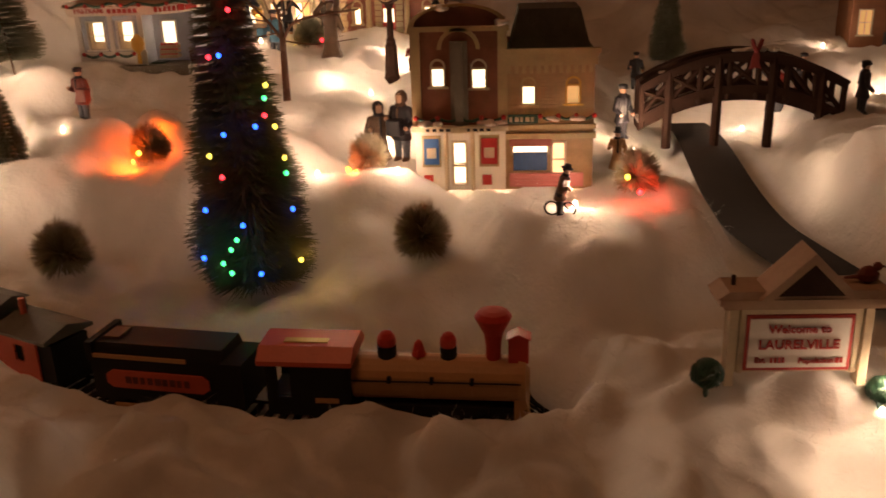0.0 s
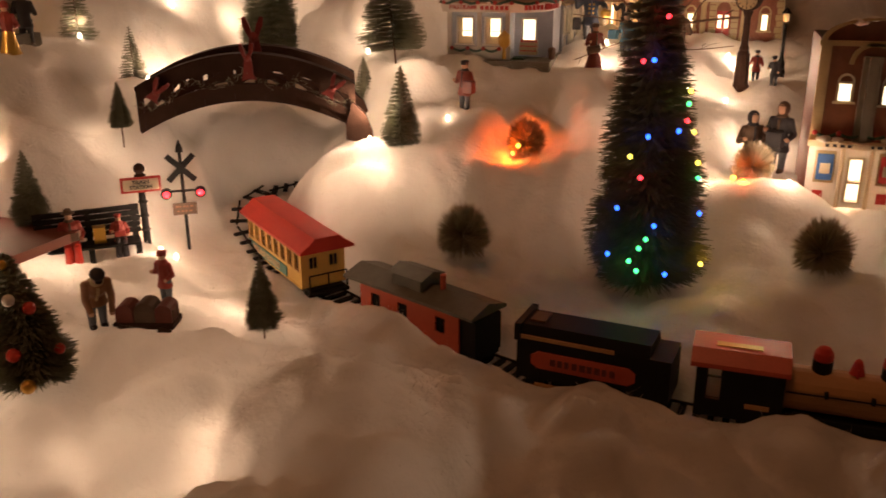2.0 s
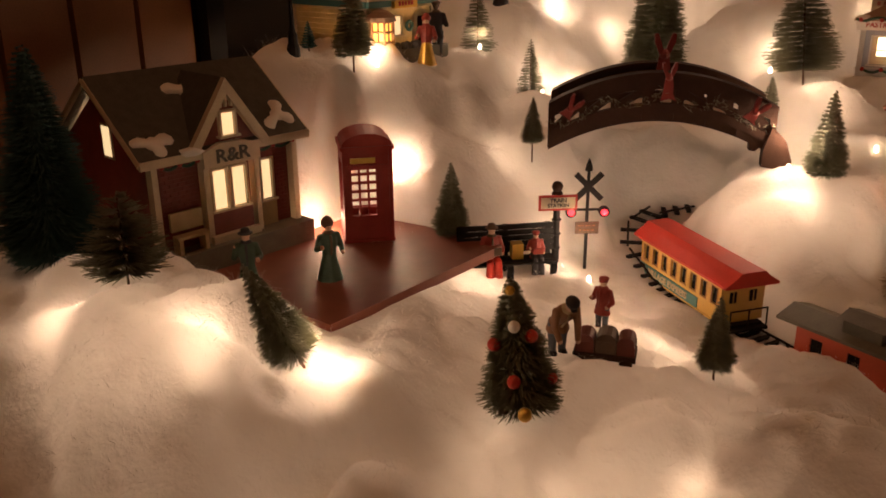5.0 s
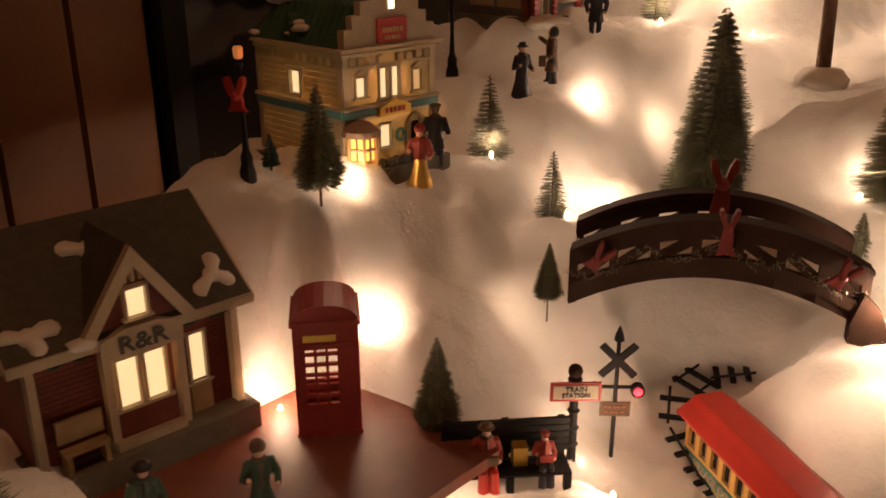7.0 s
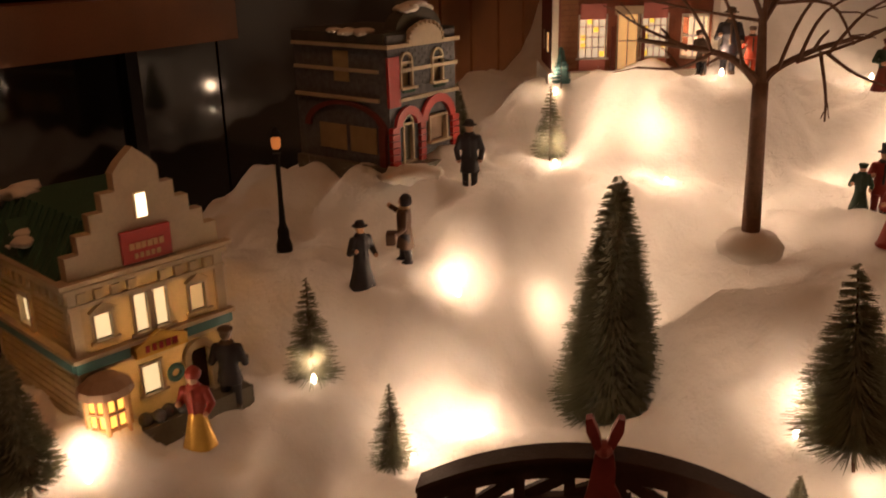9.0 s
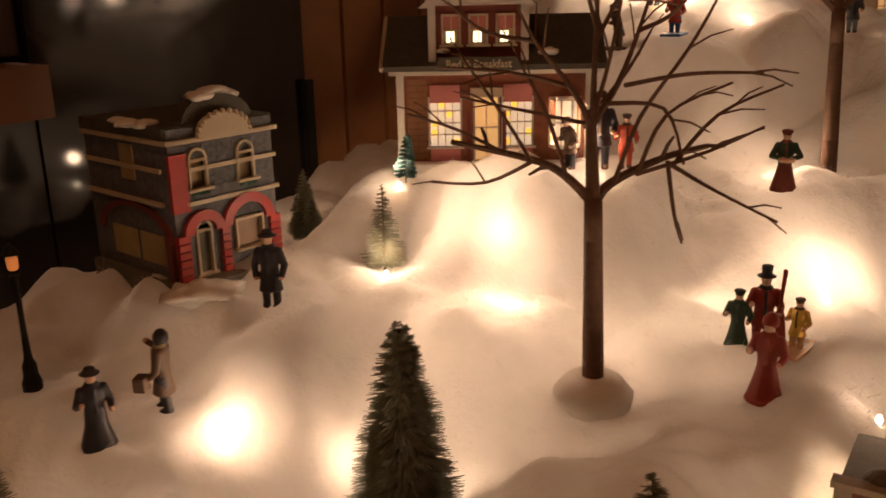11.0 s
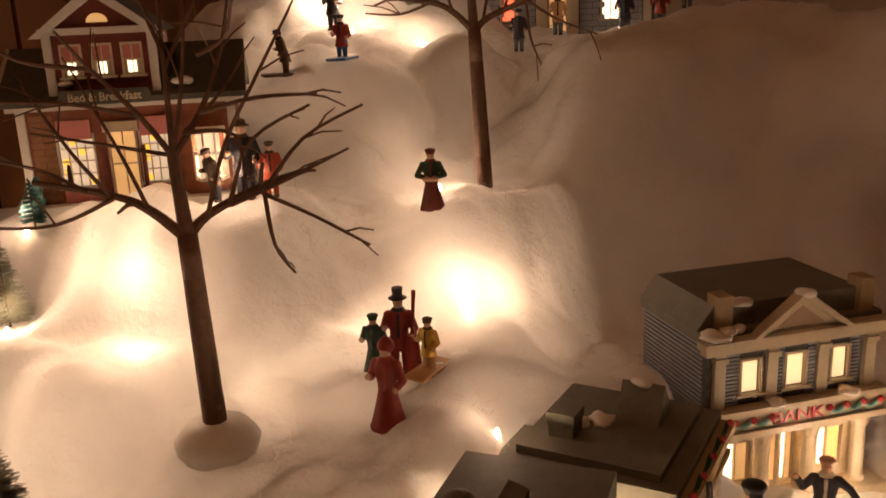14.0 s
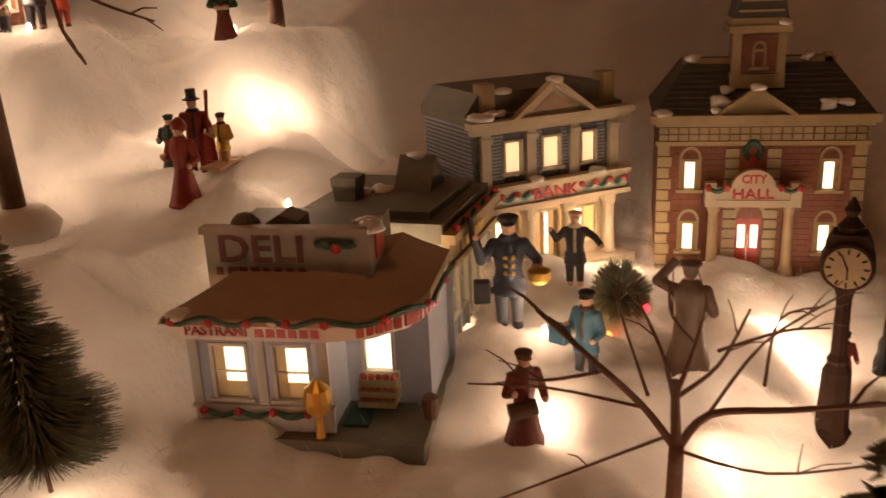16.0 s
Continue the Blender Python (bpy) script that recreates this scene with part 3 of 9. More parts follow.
def room():
    # added walls and ceiling, mostly out of view, that close the room
    walls = (("wall_north", -2.5, 2.5, 2.60, 2.70, WALLPAINT), ("wall_south", -2.5, 2.5, -2.1, -2.0, WALLPAINT))
    for name, a, b, c, d, m in walls:
        bm = bmesh.new()
        box(bm, a, b, c, d, -0.8, 2.5)
        solo(name, bm, m, pose(0, 0, 0), "plain dim painted room wall", "wall", kind="structure")
    bm = bmesh.new()
    box(bm, 2.5, 2.6, -2.1, 2.7, -0.8, 2.5)
    solo("wall_east", bm, WALLPAINT, pose(0, 0, 0), "plain dim painted room wall", "wall", kind="structure")
    bm = bmesh.new()
    box(bm, -2.5, 2.6, -2.1, 2.7, 2.5, 2.6)
    solo("ceiling", bm, WALLPAINT, pose(0, 0, 0), "plain dim painted ceiling", "ceiling", kind="structure")
    bm = bmesh.new()
    box(bm, -2.5, 2.6, -2.1, 2.7, -0.9, -0.8)
    solo("floor", bm, TABLE, pose(0, 0, 0), "dark carpeted room floor", "floor", kind="structure")
    # panelled wall beside the display, with the dark hearth and its mantel beam
    west = thing("wall_west", -1.30, 0, 0, label="dark wood-panelled wall with grooves", category="wall", kind="structure")
    y = -2.1
    while y < 0.80:
        bm = bmesh.new()
        box(bm, -0.03, 0.0, y + 0.003, y + 0.095, -0.8, 2.5)
        part("board", bm, PANEL, west)
        y += 0.10
    y = 1.62
    while y < 2.28:
        bm = bmesh.new()
        box(bm, -0.03, 0.0, y + 0.003, y + 0.095, -0.8, 2.5)
        part("board", bm, PANEL, west)
        y += 0.10
    bm = bmesh.new()
    box(bm, -0.10, -0.031, -2.1, 0.80, -0.8, 2.5)
    box(bm, -0.10, -0.031, 2.3, 2.7, -0.8, 2.5)
    box(bm, -0.10, 0.0, 0.80, 1.20, 0.57, 2.5)
    box(bm, -0.10, 0.0, 1.20, 1.62, 1.10, 2.5)
    box(bm, -0.10, -0.031, 1.62, 2.3, -0.8, 2.5)
    part("backing", bm, DARKBACK, west)
    bm = bmesh.new()
    box(bm, -0.60, -0.55, 0.7, 2.4, -0.8, 0.7)
    box(bm, -0.55, -0.101, 0.75, 0.795, -0.8, 0.62)
    box(bm, -0.55, -0.101, 2.305, 2.35, -0.8, 0.62)
    part("hearth_back", bm, DARKBACK, west, "dark recess behind the display")
    bm = bmesh.new()
    box(bm, 0.004, 0.010, 0.84, 1.20, -0.8, 0.506)
    box(bm, 0.004, 0.010, 1.204, 1.62, -0.8, 1.10)
    part("hearth_glass", bm, HEARTHGLASS, west, "dark glass fireplace doors that mirror the display")
    for y in (0.805, 1.06, 1.61):
        bm = bmesh.new()
        box(bm, 0.0, 0.020, y, y + (0.034 if y < 0.9 else 0.016), -0.8, 0.505)
        part("door_stile", bm, BLACK, west)
    bm = bmesh.new()
    box(bm, -0.02, 0.05, 0.80, 1.20, 0.508, 0.562)
    solo("mantel_beam", bm, BEAM, pose(-1.30, 0, 0), "reddish-brown wooden mantel beam over a dark hearth", "beam", kind="structure")


room()

# ---- fairy lights in the snow ----
# place of each bulb, its share of power, and its height over the snow (below nought: under the wadding, glowing through)
# several, mostly in UNDER, are added fill where no bulb shows
LAMPS = [(-0.854, 1.242, 1.0, 20), (-0.742, 1.263, 0.9, 20), (-0.525, 1.405, 0.75, 30), (-0.856, 1.053, 1.1, 20), (-0.793, 0.975, 1.2, 20), (-0.562, 1.052, 0.9, 22),
         (-0.733, 1.396, 1.1, 20), (-0.605, 1.545, 1.3, 22), (-0.463, 1.285, 0.35, 26), (-0.885, 0.682, 1.5, 16), (-0.895, 0.898, 0.9, 16), (-0.926, 0.603, 2.0, 18),
         (-0.713, 0.336, 2.0, 20), (-0.655, 0.70, 1.9, 26), (-0.12, 0.898, 1.2, 20), (-0.031, 0.884, 1.7, 20), (0.150, 0.812, 1.8, 18), (-0.500, 0.887, 3.2, 32),
         (-0.705, 0.745, 0.8, 22), (-0.931, 0.718, 0.85, 18), (-0.812, 0.913, 0.7, 16)]
LAMPS2 = [(-1.10, 1.36, 0.6, 30), (-0.217, 1.414, 1.7, 20), (-0.269, 1.263, 0.6, 16), (-0.262, 1.164, 1.0, 18), (-0.096, 1.150, 1.2, 20), (-0.073, 1.324, 1.5, 18), (-0.147, 1.165, 0.8, 18),
          (0.25, 1.13, 3.2, 28), (0.352, 0.560, 1.8, 20), (-0.094, 1.353, 1.0, 16), (0.585, 1.45, 0.7, 18), (0.42, 1.26, 2.0, 24),
          (-0.479, 1.80, 0.9, 18), (-0.80, 1.76, 2.6, 34), (-0.87, 1.80, 3.0, 40), (-0.70, 1.74, 1.6, 34), (-0.42, 0.945, 0.15, 18), (-0.885, 1.305, 1.3, 18), (0.62, 1.30, 1.8, 24), (-0.06, 1.05, 1.5, 24)]
UNDER = [(-0.505, 1.03, 1.0, -20), (-0.61, 1.38, 1.8, -30), (-0.479, 0.441, 1.4, -40), (-0.555, 0.365, 0.8, -40), (-0.485, 0.868, 2.4, -26), (-0.695, 0.205, 0.8, -22), (-0.80, 0.285, 1.4, -22), (-0.925, 0.285, 1.8, -24), (0.31, 0.51, 1.6, -38), (0.38, 0.47, 1.2, -38), (0.10, 0.95, 1.0, -45), (0.50, 1.02, 1.6, -60), (-0.63, 0.42, 0.4, -45),
         (-0.56, 0.62, 2.6, -42), (-0.72, 1.16, 1.9, -55), (-0.66, 1.30, 2.5, -55), (-0.82, 1.13, 1.8, -50), (-0.55, 1.46, 3.2, -52), (-0.60, 1.02, 0.2, -50),
         (-0.19, 1.02, 2.2, -48), (-0.60, 0.30, 0.3, -45), (-0.13, 1.24, 1.8, -45), (-0.80, 1.34, 2.6, -48), (-0.66, 1.62, 1.2, -50), (-0.84, 1.69, 2.0, -50), (-0.814, 0.79, 0.9, -34),
         (-0.78, 1.25, 2.6, -50), (-0.84, 0.96, 2.8, -48), (-0.75, 0.60, 2.4, -40)]


def fairy_lights():
    bm = bmesh.new()
    lathe(bm, [(0.0012, 0.0), (0.0022, 0.002), (0.0024, 0.005), (0.0012, 0.008)], 8)
    bulb_mesh = mesh_of("fairy_light", bm, BULB)
    for x, y, k, up in LAMPS + LAMPS2 + UNDER:
        z = ground(x, y)
        ob = new("fairy_light", bulb_mesh)
        ob.matrix_world = pose(x, y, z - 0.001 if up > 0 else z - 0.010 + up / 1000)
        tagged(ob, "tiny warm-white fairy light bulb nestled in the snow", "light", "fairy lights in the snow")
        li = new("bulb_light", bpy.data.lights.new("bulb_light", "POINT"))
        li.data.energy, li.data.color, li.data.shadow_soft_size = GLOW * k * (0.62 if up > 0 else 0.75), WARM, 0.008 if up > 0 else 0.02
        li.location = (x, y, z + up / 1000 * (1.3 if up > 0 else 1.15))


fairy_lights()



# ---- bottle-brush trees ----
def bristles(rng, height, radius, foot, count, width=0.0011, droop=0.12, shape=1.0, top=0.05, pitch=0.0042, core=0.0):
    """Stiff bristles twisted into an upright wire: a spiral of close rows, ragged at the edge, rounded at the foot."""
    verts, faces = [], []
    if core:
        n = 12
        for f in (0.0, 0.06, 0.3, 0.6, 0.85, 0.97):
            r = core * radius * ((1 - f) ** shape * (1 - top) + top) * (0.55 if f == 0 else 1.0)
            verts += [Vector((r * math.cos(2 * math.pi * k / n), r * math.sin(2 * math.pi * k / n), foot + (height - foot) * f)) for k in range(n)]
        faces += [(n * j + k, n * j + (k + 1) % n, n * j + n + (k + 1) % n, n * j + n + k) for j in range(5) for k in range(n)]
    turns = max(8, round((height - foot) / pitch))
    gaps = [rng.random() for _ in range(24)]
    for i in range(count):
        f = 1 - math.sqrt(rng.random() * 0.998) if i % 3 else rng.random()          # more at the foot
        a = rng.uniform(0, 2 * math.pi)
        f = min(0.999, (math.floor(f * turns) + a / (2 * math.pi) + rng.gauss(0, 0.14)) / turns)
        f = max(0.0, f)
        z = foot + (height - foot) * f
        r = radius * ((1 - f) ** shape * (1 - top) + top) * rng.uniform(0.80, 1.06)
        r *= 1 + 0.06 * math.sin(a * 3 + 25 * f) - 0.10 * (gaps[int(f * 23.9)] > 0.72) * (math.sin(a + 40 * f) > 0.3)
        if f < 0.12:
            r *= 0.70 + 2.5 * f
        d = Vector((math.cos(a), math.sin(a), 0))
        s = Vector((-d.y, d.x, 0)) * width * 0.5
        tip = d * r + Vector((0, 0, z - droop * r + rng.uniform(-0.10, 0.10) * r))
        tip += Vector((-d.y, d.x, 0)) * rng.uniform(-0.06, 0.06) * r
        root = Vector((0, 0, z)) + d * r * (rng.uniform(0.02, 0.30) if not core else rng.uniform(0.40, 0.62))
        up = Vector((0, 0, width * 0.5))
        o = len(verts)
        verts += [root - s, root + s, tip + s * 0.35, tip - s * 0.35, root - up, root + up, tip + up * 0.35, tip - up * 0.35]
        faces += [(o, o + 1, o + 2, o + 3), (o + 4, o + 5, o + 6, o + 7)]
    me = bpy.data.meshes.new("bristles")
    me.from_pydata(verts, [], faces)
    return me


def pine(name, seed, height, radius, count, needles, label, foot=0.10, shape=0.85, droop=0.03, pitch=0.0045, width=0.0009, core=0.0):
    rng = random.Random(seed)
    t = thing(name, 0, 0, -5)
    bm = bmesh.new()
    rod(bm, (0, 0, -0.03), (0, 0, height * 0.97), 0.0014, 0.0006, 6)
    part("trunk", bm, BARK, t, "twisted wire stem")
    me = bristles(rng, height, radius, height * foot, count, width, shape=shape, droop=droop, pitch=pitch, core=core)
    me.materials.append(needles)
    part("bristles", me, needles, t)
    return tagged(t, label, "tree", "bottle-brush trees")


def stand(ob, x, y, k=1.0, rz=0.0, lift=0.0, tilt=0.0, z=None):
    c = copy_thing(ob, pose(x, y, (ground(x, y) if z is None else z) + lift, tilt, 0, rz))
    c.scale = (k, k, k)
    return c


def trees():
    slim = pine("bottle_brush_tree", 1, 0.10, 0.028, 2100, NEEDLE, "slim dark green bottle-brush pine standing in the snow", core=0.42)
    open_ = pine("bottle_brush_tree", 2, 0.10, 0.029, 1050, NEEDLE, "sparse see-through bottle-brush pine in the snow", foot=0.06)
    full = pine("bottle_brush_tree", 3, 0.17, 0.0405, 6500, NEEDLE, "large dense green bottle-brush pine", foot=0.03, shape=0.66, pitch=0.0050, core=0.52)
    wide = pine("bottle_brush_tree", 4, 0.15, 0.047, 3200, NEEDLE, "broad bottle-brush pine with gaps between its rows", foot=0.16, shape=0.85, pitch=0.0055)
    blue = pine("bottle_brush_tree", 5, 0.05, 0.015, 1500, NEEDLEBLUE, "tiny blue-green bottle-brush pine", foot=0.1)
    stand(slim, -0.801, 0.662, 0.88, 20, z=0.108)                 # beside the phone box
    stand(slim, -0.762, 0.780, 0.58, 50, z=0.192)                 # at the bridge's near foot
    stand(open_, -0.823, 0.900, 0.76, 80, z=0.222)                # above the bridge's near foot
    stand(slim, -0.547, 0.995, 0.78, 10, z=0.180)                 # at the bridge's far end
    stand(slim, -0.463, 0.896, 1.03, 130, z=0.160)                # by the strong light
    stand(full, -0.723, 1.088, 1.38, 0, z=0.192)                   # tall pine behind the bridge
    broad = stand(wide, -0.519, 1.042, 1.08, 40, z=0.235)
    broad.matrix_basis = pose(-0.519, 1.042, 0.235, -3, -6, 0) @ Matrix.Diagonal((1.08, 1.08, 1.08, 1))
    stand(open_, -0.902, 0.905, 0.97, 60, z=0.269)                # by the dancers
    stand(slim, -0.937, 0.681, 0.98, 200, z=0.288)                # before the inn
    stand(open_, -0.868, 1.258, 0.80, 15, z=0.387)                # below the guest house
    stand(blue, -0.882, 1.312, 0.85, 0)
    stand(blue, -1.015, 0.700, 0.70, 60)
    stand(slim, -0.492, 0.585, 0.75, 77, z=0.060)                 # little pine by the coach
    tall = pine("bottle_brush_tree", 7, 0.19, 0.052, 6500, NEEDLEBLUE, "tall blue-green frosted bottle-brush pine by the station", foot=0.04, shape=0.7, core=0.5)
    spiky = pine("bottle_brush_tree", 8, 0.080, 0.044, 900, NEEDLE, "short wide spiky pine with long bristles by the station", foot=0.12, shape=0.6, droop=-0.15, pitch=0.009, width=0.0013)
    stand(tall, -1.005, 0.325, 1.0, 50)                  # by the station's gable
    stand(spiky, -0.905, 0.318, 1.0, 150)
    stand(slim, -1.02, 1.32, 0.8, 150)
    stand(full, -0.735, 1.83, 0.75, 100)                  # on the upper tier
    stand(full, 0.335, 1.42, 0.8, 33)
    lean = stand(slim, -0.735, 0.330, 0.95, 0)
    lean.matrix_basis = pose(-0.735, 0.328, ground(-0.735, 0.328) + 0.004, 0, -24, 60) @ Matrix.Diagonal((0.95, 0.95, 0.95, 1))
    for o in (slim, open_, full, wide, blue, tall, spiky):
        for c in list(o.children):
            bpy.data.objects.remove(c)
        bpy.data.objects.remove(o)


trees()


def bush_bristles(rng, height, radius, count, width):
    """Stiff bristles standing out of a short stem all round, to a rounded outline."""
    bm = bmesh.new()
    for i in range(count):
        a, u = rng.uniform(0, 2 * math.pi), rng.uniform(-0.7, 1.0)
        d = Vector((math.cos(a) * math.sqrt(1 - u * u), math.sin(a) * math.sqrt(1 - u * u), u))
        c = Vector((0, 0, height * 0.42))
        tip = c + Vector((d.x * radius, d.y * radius, d.z * height * (0.58 if u > 0 else 0.42))) * rng.uniform(0.84, 1.05) * (1 + 0.07 * math.sin(5 * a + 4 * u))
        root = c.lerp(tip, 0.25)
        s = d.orthogonal().normalized()
        s.rotate(Matrix.Rotation(rng.uniform(0, 3.1), 3, d))
        s *= width * 0.5
        mid = root.lerp(tip, 0.6)
        vs = [bm.verts.new(q) for q in (root - s, root + s, mid + s, tip, mid - s)]
        bm.faces.new(vs)
    return bm


def round_bush(name, x, y, k, seed, needles, label, leds=(), sz=1.0):
    """Dome of stiff bristles, some with a fairy light in it."""
    rng = random.Random(seed)
    t = thing(name, x, y, ground(x, y) - 0.22 * k, label=label, category="bush", group="round bushes")
    part("bristles", bush_bristles(rng, 2.15 * k * sz, k, 2600, 0.0010), needles, t)
    for colour, lx, ly, lz, power in leds:
        led_part(t, colour, lx, ly, lz, power)
    return t


def led_part(t, colour, x, y, z, power=0.0, r=0.0028):
    bm = bmesh.new()
    lathe(bm, [(0.3 * r, -r), (r, -0.3 * r), (r, 0.4 * r), (0.4 * r, 1.1 * r)], 8, (x, y, z))
    part("led_bulb", bm, LEDS[colour], t, colour + " fairy light bulb")
    if power:
        tint = {"red": (1, 0.045, 0.015), "orange": (1, 0.10, 0.008), "yellow": (1, 0.55, 0.06), "green": (0.1, 1, 0.2), "blue": (0.05, 0.15, 1)}[colour]
        li = new("led_light", bpy.data.lights.new("led_light", "POINT"))
        li.data.energy, li.data.color, li.data.shadow_soft_size = power, tint, 0.003
        li.location = t.matrix_world @ (Vector((x, y, z + 0.004)) + Vector((x, y, 0)).normalized() * 0.007)


round_bush("frosted_bush", -0.355, 0.778, 0.031, 1, NEEDLEFROST, "round frosted brown-green bristle bush")
round_bush("frosted_bush", 0.001, 0.803, 0.031, 2, NEEDLEFROST, "round frosted green bristle bush")
round_bush("lit_bush", -0.325, 0.955, 0.025, 3, NEEDLEFROST, "small round bush with red and orange fairy lights",
           [("orange", -0.010, -0.029, 0.014, 0.16), ("yellow", -0.005, -0.022, 0.022, 0.0), ("orange", 0.0, 0.020, 0.030, 0.14)])
round_bush("lit_bush", -0.066, 0.915, 0.024, 4, NEEDLEFROST, "small round bush with yellow and orange fairy lights",
           [("yellow", -0.020, -0.016, 0.012, 0.004), ("orange", -0.010, -0.027, 0.012, 0.08)])
round_bush("lit_bush", 0.217, 0.875, 0.026, 5, NEEDLEFROST, "small round bush with red fairy lights",
           [("red", 0.000, -0.029, 0.014, 0.09), ("yellow", -0.012, -0.022, 0.028, 0.0)])
round_bush("lit_bush", -0.216, 1.345, 0.026, 6, NEEDLE, "small round bush with yellow, orange and red lights",
           [("yellow", -0.020, -0.014, 0.010, 0.010), ("orange", -0.008, -0.024, 0.0, 0.006), ("red", 0.021, -0.010, 0.018, 0.0)])


def christmas_tree():
    x, y = -0.166, 0.80
    z = ground(x, y)
    t = thing("lit_christmas_tree", x, y, z, ry=-2.0, label="tall bottle-brush Christmas tree strung with coloured fairy lights", category="Christmas tree")
    h, r = 0.375, 0.069
    bm = bmesh.new()
    rod(bm, (0, 0, -0.004), (0, 0, h * 0.98), 0.0022, 0.0008, 6)
    part("trunk", bm, BARK, t)
    brush = bristles(random.Random(9), h, r, 0.004, 11000, 0.0012, droop=0.05, shape=0.78, top=0.03, pitch=0.0085, core=0.5)
    brush.materials.append(NEEDLE)
    part("bristles", brush, NEEDLE, t)
    lights = (("yellow", -32, 0.036), ("blue", -70, 0.033), ("green", -94, 0.036), ("blue", -80, 0.080), ("green", -87, 0.067), ("green", -93, 0.058),
              ("blue", -117, 0.094), ("blue", -28, 0.085), ("red", -95, 0.125), ("yellow", -108, 0.144), ("yellow", -22, 0.133), ("blue", -89, 0.163),
              ("yellow", -25, 0.163), ("red", -37, 0.175), ("green", -31, 0.190), ("yellow", -23, 0.201), ("blue", -85, 0.232), ("red", -101, 0.231),
              ("blue", -52, 0.167), ("green", -25, 0.119), ("green", -101, 0.045), ("blue", -122, 0.048), ("red", -60, 0.270), ("blue", -40, 0.300))
    for colour, ang, up in lights:
        rr = r * (1 - up / h) ** 0.72 * 1.0
        a = radians(ang)
        led_part(t, colour, rr * math.cos(a), rr * math.sin(a), up, 0.014 if colour == "yellow" and up < 0.05 else 0.0022 if up < 0.055 else 0.0004, 0.0023)
    return t


christmas_tree()


# ---- bare twig trees ----
# limbs of the moulded tree: sideways and up from the fork, in millimetres
BOUGHS = (((0, 0), (-20, 20), (-43, 30), (-100, 38)), ((-43, 30), (-75, 20), (-112, 22)), ((-60, 33), (-95, 48), (-128, 66)), ((0, 0), (14, 13), (52, 28), (83, 38)),
         ((52, 28), (85, 8), (117, -5)), ((52, 28), (56, -8), (68, -35)), ((30, 20), (70, 40), (108, 55)))
CROWN = (((-3, 55), (-20, 82), (-46, 112), (-60, 135)), ((-3, 55), (-2, 110), (0, 180)), ((-3, 55), (20, 82), (38, 118), (50, 160)), ((8, 68), (45, 88), (78, 112)),
         ((20, 82), (60, 92), (100, 95)), ((-3, 55), (-50, 62), (-105, 72)), ((-20, 82), (-62, 92), (-112, 96)), ((-2, 110), (22, 145), (42, 178)), ((10, 70), (62, 70), (70, 42)),
         ((38, 118), (70, 128), (84, 150)), ((-46, 112), (-80, 120), (-104, 138)), ((-2, 120), (-14, 150), (-22, 185)), ((-3, 55), (8, 100), (16, 152)), ((14, 13), (30, 60), (56, 106), (78, 142)), ((52, 28), (82, 62), (122, 82)),
         ((-43, 30), (-62, 62), (-92, 102)), ((-20, 20), (-34, 62), (-52, 96)), ((30, 20), (48, 62), (88, 84)))


